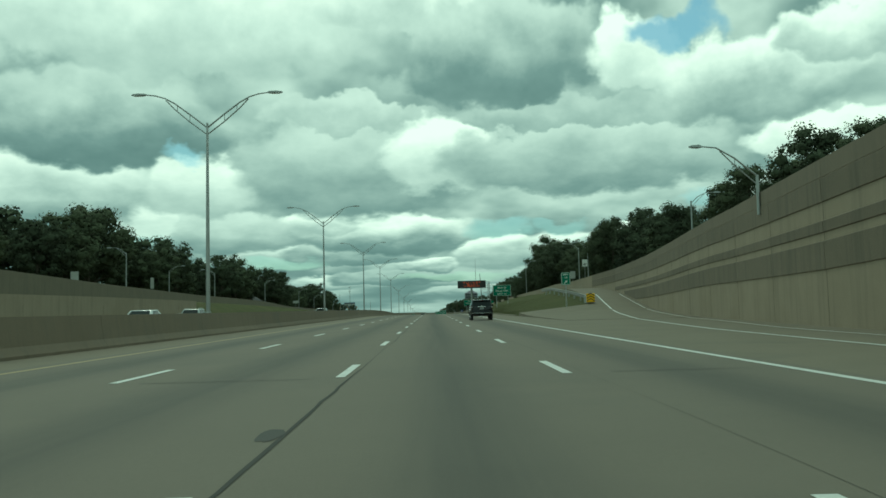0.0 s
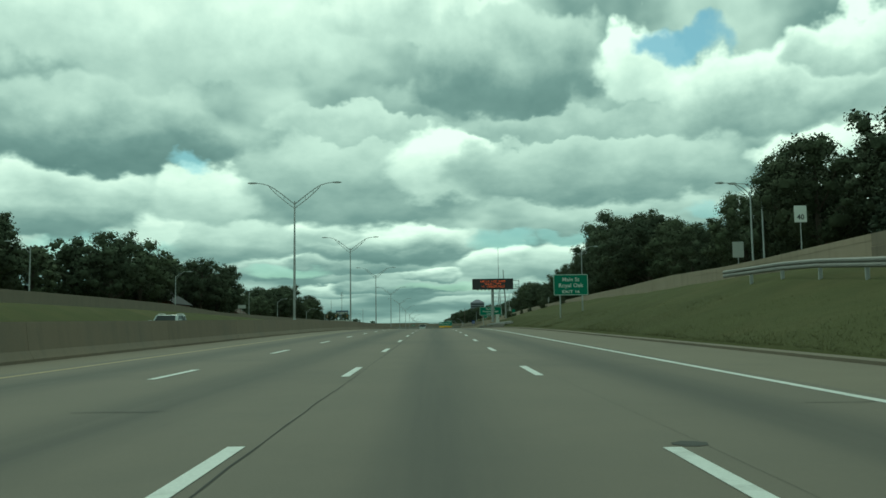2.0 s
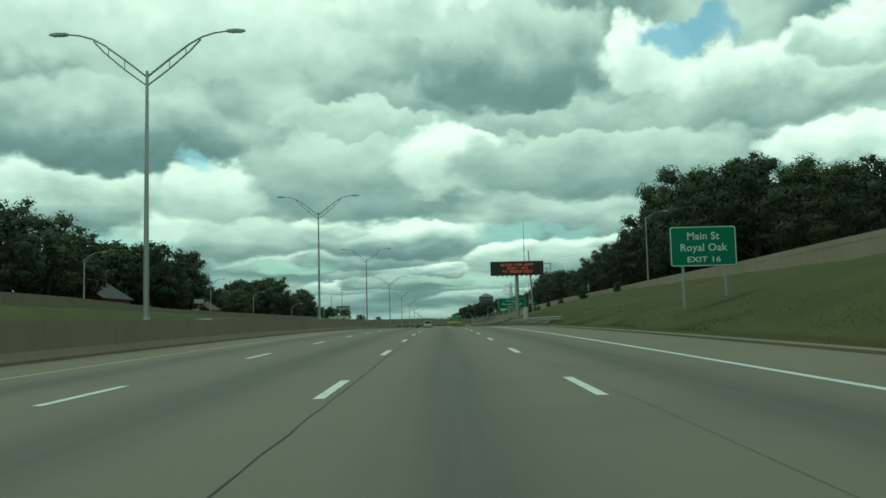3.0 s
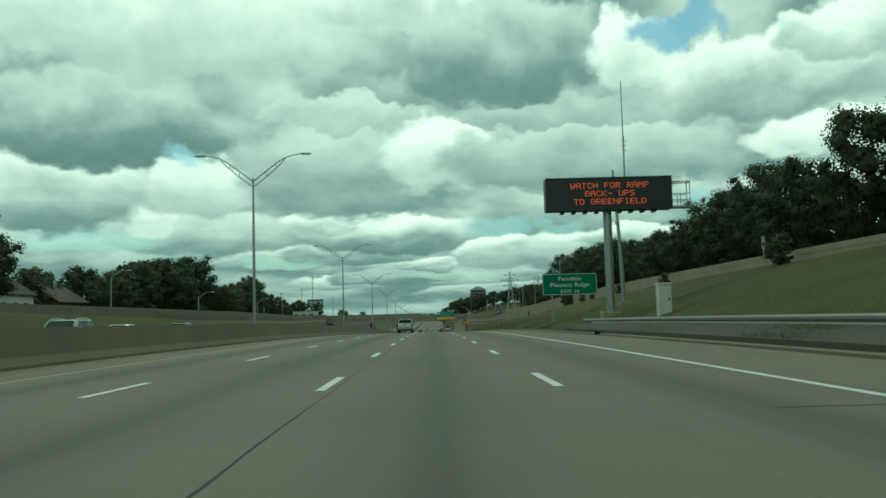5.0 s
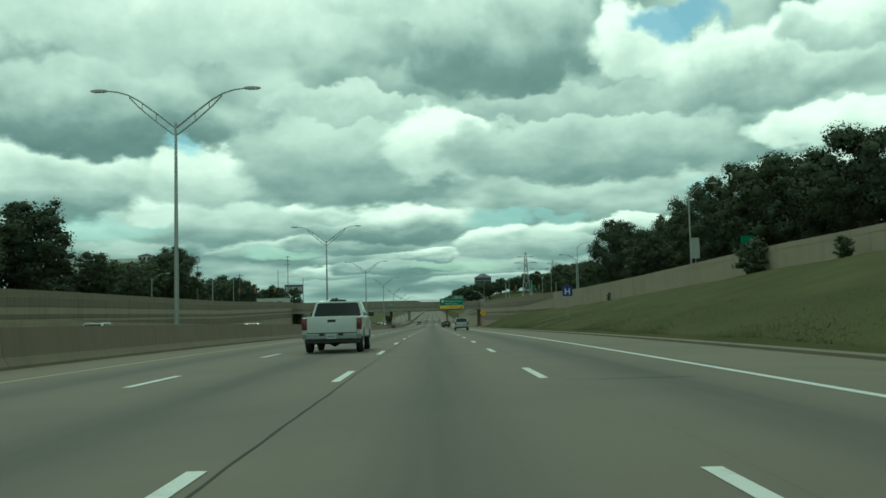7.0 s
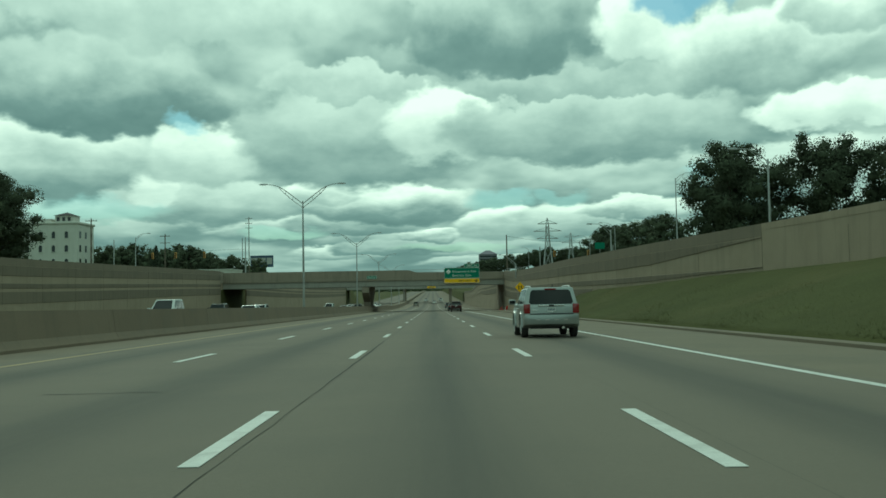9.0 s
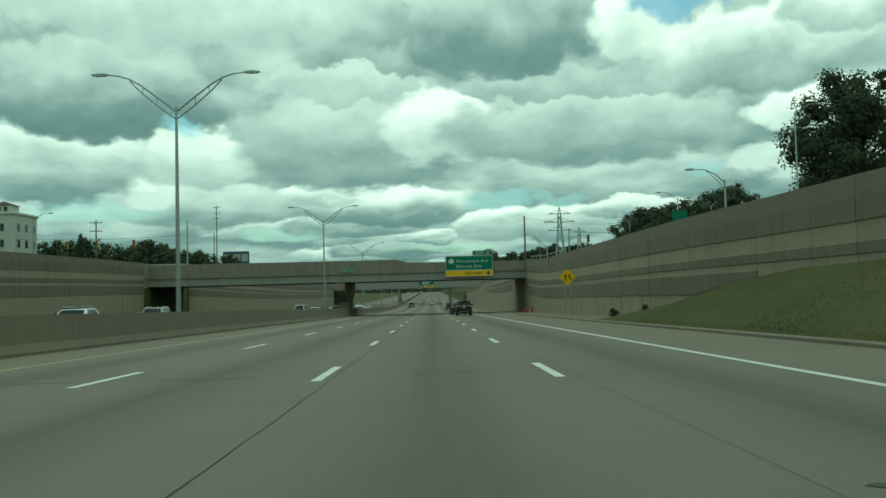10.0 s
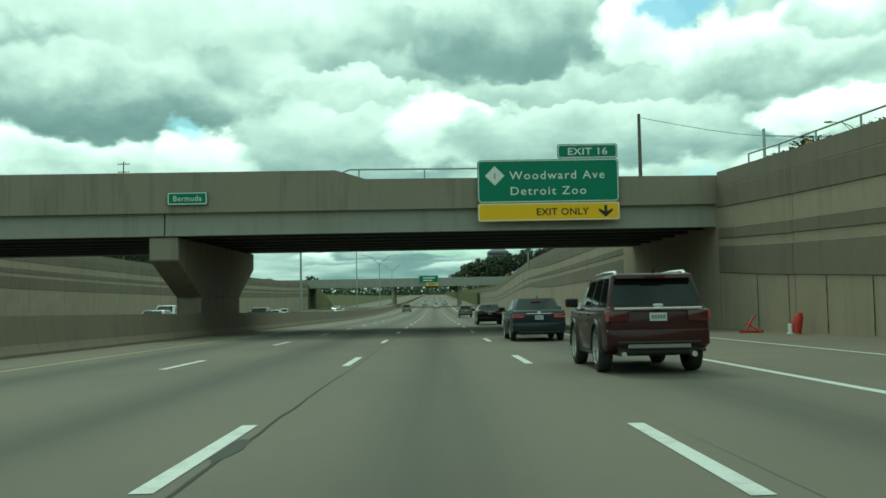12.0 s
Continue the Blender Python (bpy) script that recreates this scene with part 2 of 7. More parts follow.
WOOD = mat("pole_wood", (0.16, 0.13, 0.10), 0.9, var=0.2)


# ---- the lie of the land ----
def road_slope(y):
    return 0.012 - 0.030 * np.clip((y - 110.0) / 200.0, 0, 1) + 0.022 * np.clip((y - 520.0) / 180.0, 0, 1)


_gy = np.arange(-700.0, 4200.0, 1.0)
_gz = np.concatenate([[0.0], np.cumsum((road_slope(_gy[1:]) + road_slope(_gy[:-1])) / 2)])
_gz -= np.interp(0.0, _gy, _gz)


def road_z(y):
    return float(np.interp(y, _gy, _gz))


def on(x, y, h=0.0):
    return Vector((x, y, road_z(y) + h))


def lerp(y, ys, vs):
    return float(np.interp(y, ys, vs))


# retaining walls along both sides: line, top and foot over the road
def right_x(y):
    return lerp(y, [-60, 0, 16, 30, 50, 70, 90, 300, 340, 370, 395, 415, 482, 700], [12.0, 12.4, 13.8, 15.8, 18.3, 20.5, 22, 22, 20, 17.2, 14.2, 12.9, 12.3, 13.0])


def right_top(y):
    return lerp(y, [-60, 0, 16, 40, 62, 90, 125, 143, 165, 215, 277, 310, 362, 400, 430, 465, 476, 482, 500, 560, 622, 700],
                [6.9, 6.3, 5.9, 5.9, 5.5, 5.2, 4.6, 4.75, 4.5, 4.5, 5.0, 5.2, 4.7, 4.95, 5.35, 5.85, 6.35, 6.7, 7.0, 7.2, 5.0, 4.6])


def right_foot(y):
    return lerp(y, [42, 55, 63, 72, 85, 98, 143, 180, 220, 297, 312, 340, 366, 400, 406, 414, 421], [0, 0.2, 0.42, 1.1, 2.2, 3.1, 3.35, 3.7, 3.9, 3.75, 3.45, 2.95, 2.45, 2.0, 1.7, 0.75, 0])


def left_x(y):
    return lerp(y, [-60, 130, 270, 330, 482, 700], [-40, -40, -40, -36.5, -36, -36])


def left_top(y):
    return lerp(y, [-60, 65, 94, 134, 193, 228, 273, 317, 340, 408, 462, 481, 700], [6.4, 5.6, 4.9, 4.3, 4.2, 3.6, 4.0, 4.5, 4.9, 5.7, 7.0, 7.4, 7.6])


def left_foot(y):
    return lerp(y, [-60, 300, 385], [3.1, 2.9, 0])


def smooth(t):
    t = min(1.0, max(0.0, t))
    return t * t * (3 - 2 * t)


def ground_h(x, y):
    """Height of the land over the road's level."""
    rx, lx = right_x(y), left_x(y)
    if x > rx + 0.18:
        hill = 15 * smooth((x - 12) / 60) * smooth((y - 900) / 90) * smooth((1600 - y) / 300)
        return right_top(y) - 0.75 + 0.5 * smooth((x - rx - 20) / 60) + hill
    if x < lx - 0.18:
        return left_top(y) - 0.75 + 0.5 * smooth((lx - 25 - x) / 80)
    if x > 8.4:
        if y < 45 or y > 421:
            return -0.15
        if y < 112 and (x > rx - 4.7 or y < 73):           # bed of the exit ramp
            return right_foot(y) * min(1.0, 0.04 + 0.96 * (x - 8.4) / max(1.5, rx - 13.2)) - 0.3
        flat = lerp(y, [110, 150], [4.8, 1.0])             # the ramp's level strip beside the wall
        return right_foot(y) * min(1.0, 0.04 + 0.96 * (x - 8.4) / max(1.5, rx - flat - 8.4))
    if x < -28.5:
        if -60 <= y < 70 and x < -29.2:
            return max(2.1, left_foot(y) * smooth((-28.5 - x) / 10.5))
        return left_foot(y) * smooth((-28.5 - x) / (-28.5 - lx - 1.5))
    return -0.25


# ---- mesh helpers ----
def part(name, bm, material, parent=None, label=""):
    me = bpy.data.meshes.new(name)
    bm.to_mesh(me)
    bm.free()
    for m in (material if isinstance(material, (list, tuple)) else [material]):
        me.materials.append(m)
    ob = new(name, me)
    if parent is not None:
        ob.parent = parent
    if label:
        ob["label"] = label
    return ob


def twin(name, me, parent, m=None):
    """Another object on the same mesh."""
    ob = new(name, me)
    ob.parent = parent
    if m is not None:
        ob.matrix_basis = m
    return ob


def thing(name, at, label, category, group="", kind="", turn=0.0):
    e = new(name)
    e.empty_display_size = 0.2
    e.matrix_basis = pose(at[0], at[1], at[2], 0, 0, turn)
    return tagged(e, label, category, group, kind)


def box(bm, x0, x1, y0, y1, z0, z1):
    vs = [bm.verts.new((x, y, z)) for z in (z0, z1) for x, y in ((x0, y0), (x1, y0), (x1, y1), (x0, y1))]
    for f in ((3, 2, 1, 0), (4, 5, 6, 7), (0, 1, 5, 4), (1, 2, 6, 5), (2, 3, 7, 6), (3, 0, 4, 7)):
        bm.faces.new([vs[i] for i in f])
    return vs


def grid(bm, rows, closed=False, flip=False, mi=0):
    """Faces between rows of points."""
    vr = [[bm.verts.new(p) for p in r] for r in rows]
    for a, b in zip(vr[:-1], vr[1:]):
        n = len(a)
        for i in range(n if closed else n - 1):
            j = (i + 1) % n
            q = [a[i], a[j], b[j], b[i]]
            f = bm.faces.new(q[::-1] if flip else q)
            f.material_index = mi
    return vr


def tube(bm, pts, radii, n=8, caps=True):
    """A round tube along points, with a radius each."""
    pts = [Vector(p) for p in pts]
    if isinstance(radii, (int, float)):
        radii = [radii] * len(pts)
    rings = []
    for i, p in enumerate(pts):
        d = (pts[min(i + 1, len(pts) - 1)] - pts[max(i - 1, 0)]).normalized()
        u = d.cross(Vector((0, 0, 1)) if abs(d.z) < 0.9 else Vector((1, 0, 0))).normalized()
        v = d.cross(u)
        rings.append([p + (u * math.cos(2 * math.pi * k / n) + v * math.sin(2 * math.pi * k / n)) * radii[i] for k in range(n)])
    vr = grid(bm, rings, closed=True)
    if caps:
        bm.faces.new(vr[0][::-1])
        bm.faces.new(vr[-1])


def loft(bm, sections, caps=True):
    vr = grid(bm, sections, closed=True)
    if caps:
        bm.faces.new(vr[0][::-1])
        bm.faces.new(vr[-1])
    return vr


def prism(bm, outline, thick, axis="x", at=0.0):
    """An outline in the plane across the axis, given thickness along it."""
    def pt(a, b, c):
        return {"x": (c, a, b), "y": (a, c, b), "z": (a, b, c)}[axis]
    v0 = [bm.verts.new(pt(a, b, at - thick / 2)) for a, b in outline]
    v1 = [bm.verts.new(pt(a, b, at + thick / 2)) for a, b in outline]
    n = len(outline)
    faces = [bm.faces.new(v0[::-1]), bm.faces.new(v1)]
    for i in range(n):
        bm.faces.new([v0[i], v0[(i + 1) % n], v1[(i + 1) % n], v1[i]])
    return v0, v1, faces


def bevel(bm, width, segments=2, angle=30):
    bmesh.ops.recalc_face_normals(bm, faces=bm.faces)
    es = [e for e in bm.edges if len(e.link_faces) == 2 and e.calc_face_angle(0) > radians(angle)]
    bmesh.ops.bevel(bm, geom=es, offset=width, segments=segments, profile=0.5, affect="EDGES", clamp_overlap=True)


def shade(ob, angle=40):
    for p in ob.data.polygons:
        p.use_smooth = True
    bm = bmesh.new()
    bm.from_mesh(ob.data)
    for e in bm.edges:
        e.smooth = len(e.link_faces) == 2 and e.calc_face_angle(0) < radians(angle)
    bm.to_mesh(ob.data)
    bm.free()
    return ob


def rounded(w, h, r, n=5):
    pts = []
    for cx, cy, a0 in ((w / 2 - r, h / 2 - r, 0), (-w / 2 + r, h / 2 - r, 90), (-w / 2 + r, -h / 2 + r, 180), (w / 2 - r, -h / 2 + r, 270)):
        for k in range(n + 1):
            a = radians(a0 + 90 * k / n)
            pts.append((cx + r * math.cos(a), cy + r * math.sin(a)))
    return pts


def lettering(text, size, x, y, z, material, parent, name="lettering", depth=0.004, spacing=1.05, width=None, align="LEFT", bold=0.0):
    """Flat letters facing -y."""
    cu = bpy.data.curves.new(name, "FONT")
    cu.body, cu.size, cu.extrude, cu.space_character, cu.align_x, cu.offset = text, size, depth, spacing, align, bold
    cu.resolution_u = 3
    tmp = bpy.data.objects.new(name, cu)
    scene.collection.objects.link(tmp)
    bpy.context.view_layer.update()
    me = bpy.data.meshes.new_from_object(tmp.evaluated_get(bpy.context.evaluated_depsgraph_get()))
    bpy.data.objects.remove(tmp)
    bpy.data.curves.remove(cu)
    me.materials.clear()
    me.materials.append(material)
    xs = [v.co.x for v in me.vertices]
    k = width / (max(xs) - min(xs)) if width else 1.0
    m = Matrix.Translation((x, y, z)) @ Matrix.Rotation(radians(90), 4, "X") @ Matrix.Diagonal((k, 1, 1, 1))
    words = len(text.split())
    if words > 1:                                        # each word a piece of its own, cut at the widest gaps
        spans = sorted((min(me.vertices[i].co.x for i in p.vertices), max(me.vertices[i].co.x for i in p.vertices)) for p in me.polygons)
        gaps, end = [], spans[0][1]
        for a, b in spans:
            if a > end:
                gaps.append((a - end, (a + end) / 2))
            end = max(end, b)
        cuts = sorted(c for _, c in sorted(gaps)[1 - words:])
    else:
        cuts = []
    edges = [-1e9] + cuts + [1e9]
    for lo, hi in zip(edges[:-1], edges[1:]):
        bm = bmesh.new()
        bm.from_mesh(me)
        bmesh.ops.delete(bm, geom=[v for v in bm.verts if not lo < v.co.x < hi], context="VERTS")
        ob = part(name, bm, material, parent)
        ob.matrix_basis = m
    bpy.data.meshes.remove(me)
    return ob


# ---- ground ----
def build_ground():
    ys = [-700, -300, -150, -100] + [float(v) for v in range(-70, 705, 5)] + [720, 760, 820, 900, 930, 960, 1000, 1060, 1150, 1300, 1450, 1700, 2200, 3000, 4000]
    rows = []
    for y in ys:
        rx, lx = right_x(y), left_x(y)
        xs = [-3000, -1200, -500, -250, -150, -100, -75, -60, -50, lx - 4, lx - 0.22, lx - 0.15]
        xs += list(np.linspace(lx + 0.05, -29.3, 9)) + [-29.15, -28.5, -13.6, -10.6, 0, 8.35, 8.6] + list(np.linspace(8.9, rx - 0.05, 12)) + [rx + 0.15, rx + 0.22, rx + 4]
        xs += [30, 38, 50, 65, 85, 120, 200, 400, 900, 3000]
        r = []
        for i, x in enumerate(xs):
            h = ground_h(x, y)
            if y > 720:
                h = h * smooth((1900 - y) / 700) * (smooth((-x - 60) / 120) if x < 0 else 1.0) if h > 0 else h
            bump = 0.0
            if abs(x) > 9 and not -29 < x < -13:
                bump = 0.14 * noise.noise(Vector((x * 0.16, y * 0.16, 3)))
            r.append((x, y, road_z(y) + h + bump))
        rows.append(r)
    bm = bmesh.new()
    grid(bm, rows)
    g = part("ground", bm, GRASS)
    bmv = g.data
    for p in bmv.polygons:
        p.use_smooth = True
    tagged(g, "mown green grass banks and verges beside the freeway", "ground", kind="structure")
    return g


build_ground()


def ribbon(bm, x0, x1, y0, y1, h0, h1=None, step=5.0, thick=None):
    """A strip along the road between two lines, on the road's profile."""
    h1 = h0 if h1 is None else h1
    n = max(1, int(round((y1 - y0) / step)))
    fx0 = x0 if callable(x0) else (lambda y: x0)
    fx1 = x1 if callable(x1) else (lambda y: x1)
    fh0 = h0 if callable(h0) else (lambda y: h0)
    fh1 = h1 if callable(h1) else (lambda y: h1)
    rows = []
    for i in range(n + 1):
        y = y0 + (y1 - y0) * i / n
        a, b = on(fx0(y), y, fh0(y)), on(fx1(y), y, fh1(y))
        if thick:
            rows.append([a - Vector((0, 0, thick)), a, b, b - Vector((0, 0, thick))])
        else:
            rows.append([a, b])
    vr = grid(bm, rows)
    if thick:
        bm.faces.new(vr[0])
        bm.faces.new(vr[-1][::-1])
    return vr


LANE = 3.35
bm = bmesh.new()
ribbon(bm, -8.6, 5.25, -300, 1500, 0.0, thick=0.22)
road = tagged(part("road", bm, ROAD), "worn grey concrete freeway carriageway with dashed lanes", "road", kind="structure")
bm = bmesh.new()
ribbon(bm, -28.5, -13.65, -300, 1500, 0.0, thick=0.22)
tagged(part("road_opposite", bm, ROAD), "concrete carriageway for the opposing traffic", "road", kind="structure")
bm = bmesh.new()
ribbon(bm, -10.5, -8.6, -300, 1500, 0.0, -0.004, thick=0.2)
tagged(part("shoulder_median", bm, SHOULDER), "dusty concrete shoulder along the median wall", "shoulder", kind="structure")
bm = bmesh.new()
ribbon(bm, 5.25, lambda y: max(8.5, right_x(y) + 0.1) if y < 45 or y > 421 else 8.5, -300, 1500, -0.004, thick=0.2, step=5)
tagged(part("shoulder_outer", bm, SHOULDER), "stained concrete outer shoulder and gore", "shoulder", kind="structure")
bm = bmesh.new()
ribbon(bm, lambda y: left_x(y) - 0.1, -28.5, 385, 720, -0.004, thick=0.2)
tagged(part("shoulder_opposite", bm, SHOULDER), "concrete shoulder beside the opposing lanes", "shoulder", kind="structure")
# exit ramp climbing beside the wall
bm = bmesh.new()
ribbon(bm, lambda y: right_x(y) - 4.6, lambda y: right_x(y) + 0.05, 41, 112, lambda y: 0.008 + max(0.0, right_foot(y)), step=4, thick=0.35)
ribbon(bm, 8.45, lambda y: right_x(y) - 4.6, 41, 72, lambda y: 0.008 + 0.3 * max(0.0, right_foot(y)), lambda y: 0.008 + max(0.0, right_foot(y)), step=4, thick=0.35)
tagged(part("exit_ramp", bm, SHOULDER), "concrete exit ramp climbing along the wall", "road", kind="structure")

# lane paint
dash_bm = bmesh.new()
box(dash_bm, -0.07, 0.07, -2.92, 0.0, 0.0, 0.004)
dash = bpy.data.meshes.new("lane_dash")
dash_bm.to_mesh(dash)
dash_bm.free()
dash.materials.append(WHITE)
PITCH = 11.3
for k in range(-8, 62):
    for x, off in ((LANE / 2, 0.0), (-LANE / 2, 0.36), (-1.5 * LANE, 0.3)):
        y = k * PITCH + off
        ym = y - 1.46
        m = Matrix.Translation(on(x, y, 0.003)) @ Matrix.Rotation(math.atan(float(road_slope(ym))), 4, "X")
        twin("lane_dash", dash, road, m)
for nm, x, w_, material in (("edge_line", 1.5 * LANE - 0.1, 0.16, WHITE), ("median_line", -2.42 * LANE, 0.14, YELLOW)):
    for y0 in range(-80, 760, 60):
        bm = bmesh.new()
        ribbon(bm, x - w_ / 2, x + w_ / 2, y0, y0 + 60, 0.004, step=5)
        part(nm, bm, material, road)
for y0, y1, xa, xb in ((452, 640, 8.4, 8.0),):
    bm = bmesh.new()
    ribbon(bm, lambda y: xa + (xb - xa) * max(0, y - y0) / (y1 - y0), lambda y: xa + 0.14 + (xb - xa) * max(0, y - y0) / (y1 - y0), y0, y1, 0.006, step=5)
    part("edge_line", bm, WHITE, road)

# edge lines of the exit ramp
def ramp_lines():
    for xs, w_ in (([5.0, 7.6, 9.4, 9.86, 10.93, 12.5, 14.2, 16.3, 18.4], 0.15), ([7.4, 10.0, 11.6, 12.3, 13.95, 15.8, 17.5, 19.4, 21.1], 0.10)):
        ys = [-60, -20, 10, 16.6, 25.6, 37.8, 50.5, 66, 84]
        for y0, y1 in ((-60, 0), (0, 40), (40, 84)):
            bm = bmesh.new()
            ribbon(bm, lambda y: lerp(y, ys, xs), lambda y: lerp(y, ys, xs) + w_, y0, y1, lambda y: 0.006 + (0.012 + right_foot(y) if y > 41 else 0.0), step=4)
            part("ramp_line", bm, WHITE, road)


ramp_lines()

# kerb along the foot of the grass bank
for y0 in range(75, 455, 12):
    bm = bmesh.new()
    ribbon(bm, 8.28, 8.52, y0 + 0.01, min(455, y0 + 12) - 0.01, 0.07, 0.10, step=6, thick=0.2)
    part("kerb_section", bm, SHOULDER, bpy.data.objects["shoulder_outer"])


# ---- walls ----
def wall(name, fx, ftop, ffoot, y0, y1, side, label, bands=True, step=7.5, thick=0.5, taper=lambda y: 1.0, face=CONC, spread=lambda y: 1.0):
    """A retaining wall along a line, with a coping and proud ribbed bands on its road side (side: -1 faces -x)."""
    n = int(round((y1 - y0) / step))
    ys = [y0 + (y1 - y0) * i / n for i in range(n + 1)]
    bm = bmesh.new()
    rows = []
    for y in ys:
        a, t, f = fx(y), ftop(y), ffoot(y) - 0.6
        rows.append([on(a, y, f), on(a, y, t), on(a - side * thick, y, t), on(a - side * thick, y, f)])
    vr = grid(bm, rows, closed=True)
    bm.faces.new(vr[0])
    bm.faces.new(vr[-1])
    bmesh.ops.recalc_face_normals(bm, faces=bm.faces)
    w = tagged(part(name, bm, face), label, "wall", kind="structure")
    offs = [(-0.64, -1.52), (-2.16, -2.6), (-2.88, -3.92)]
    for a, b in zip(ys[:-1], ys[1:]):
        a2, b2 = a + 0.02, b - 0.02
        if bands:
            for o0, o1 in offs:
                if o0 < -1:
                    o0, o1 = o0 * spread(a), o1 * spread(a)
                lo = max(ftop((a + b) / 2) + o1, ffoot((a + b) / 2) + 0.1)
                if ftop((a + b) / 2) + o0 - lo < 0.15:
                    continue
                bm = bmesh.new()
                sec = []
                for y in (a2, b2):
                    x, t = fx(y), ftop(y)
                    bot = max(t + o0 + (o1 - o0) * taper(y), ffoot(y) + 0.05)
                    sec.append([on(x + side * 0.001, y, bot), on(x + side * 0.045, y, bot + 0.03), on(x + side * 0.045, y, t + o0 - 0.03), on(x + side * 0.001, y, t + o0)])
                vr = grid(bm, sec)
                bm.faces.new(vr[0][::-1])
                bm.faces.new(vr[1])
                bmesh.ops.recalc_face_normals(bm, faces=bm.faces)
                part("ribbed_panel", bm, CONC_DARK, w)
        bm = bmesh.new()
        x, t = fx(b), ftop(b)
        box(bm, -0.008, 0.008, -0.008, 0.008, ffoot(b) + 0.02, t - 0.66)
        j = part("joint", bm, mat("wall_joint", (0.15, 0.13, 0.105), 0.9), w)
        j.matrix_basis = Matrix.Translation(on(x, b, 0))
        # coping
        deep = 0.62 if bands else 0.30
        bm = bmesh.new()
        sec = []
        for y in (a + 0.01, b - 0.01):
            x, t = fx(y), ftop(y)
            o, i_ = x + side * 0.015, x - side * (thick + 0.03)
            sec.append([on(o, y, t - deep), on(o, y, t + 0.03), on(i_, y, t + 0.03), on(i_, y, t - deep)])
        vr = grid(bm, sec, closed=True)
        bm.faces.new(vr[0][::-1])
        bm.faces.new(vr[1])
        bmesh.ops.recalc_face_normals(bm, faces=bm.faces)
        part("coping", bm, CONC_TOP if bands else face, w)
    return w


wall("wall_right_ramp", right_x, right_top, lambda y: right_foot(y), -60, 105, -1, "tall striped concrete retaining wall above the exit ramp")
wall("wall_right_bank", right_x, right_top, right_foot, 105, 375, -1, "low concrete wall along the top of the grass bank", bands=False)
wall("wall_right_bridge", right_x, right_top, right_foot, 375, 482.1, -1, "tall striped concrete retaining wall leading to the bridge", taper=lambda y: smooth((y - 371) / 24), spread=lambda y: 1 + 0.10 * smooth((y - 410) / 66))
wall("wall_right_far", right_x, right_top, lambda y: 0, 500.5, 695, -1, "striped concrete retaining wall beyond the bridge", taper=lambda y: smooth((585 - y) / 50))
wall("wall_left_bank", left_x, left_top, left_foot, -60, 300, 1, "low concrete wall above the far grass bank", bands=False, face=CONC_TOP)
wall("wall_left_bridge", left_x, left_top, left_foot, 300, 480, 1, "tall striped concrete wall beyond the opposing lanes")
wall("wall_left_far", left_x, left_top, lambda y: 0, 500.5, 695, 1, "striped concrete wall beyond the bridge")
wall("wall_left_lower", lambda y: -29.0, lambda y: lerp(y, [-60, 60, 92], [2.5, 2.7, 2.6]), lambda y: lerp(y, [-60, 62, 95], [0, 0, 2.2]), -60, 92, 1, "grey concrete retaining wall beside the opposing lanes", bands=False)
wall("wall_left_step", lambda y: -31.0, lambda y: lerp(y, [300, 400], [2.0, 1.4]), lambda y: 0.3, 300, 400, 1, "low grey retaining wall in the bank", bands=False)


# ---- median ----
def build_median():
    bm = bmesh.new()
    ribbon(bm, -13.2, -10.9, -300, 1500, 0.86, thick=0.9, step=10)
    tagged(part("median", bm, SHOULDER), "concrete-filled median strip between two safety walls", "median", kind="structure")
    prof = [(0.0, -0.05), (0.0, 0.08), (0.14, 0.30), (0.24, 1.05), (0.42, 1.05), (0.42, -0.05)]
    for side, x0 in ((1, -10.45), (-1, -13.65)):
        wl = thing("median_barrier", on(x0, 0, 0), "brown-grey weathered concrete safety wall along the median", "barrier", kind="structure")
        for y0 in np.arange(-84, 760, 12.0):
            bm = bmesh.new()
            secs = []
            for y in (y0 + 0.008, y0 + 6, y0 + 11.992):
                secs.append([(-side * p[0], y, road_z(y) - road_z(0) + p[1]) for p in prof])
            vr = grid(bm, secs, closed=True)
            bm.faces.new(vr[0])
            bm.faces.new(vr[-1][::-1])
            bmesh.ops.recalc_face_normals(bm, faces=bm.faces)
            part("barrier_section", bm, BARRIER, wl)


build_median()


# ---- lamps ----
LAMP_HEAD = mat("lamp_head_grey", (0.36, 0.37, 0.36), 0.5, 0.5)
LENS = mat("lamp_lens", (0.62, 0.62, 0.58), 0.25)


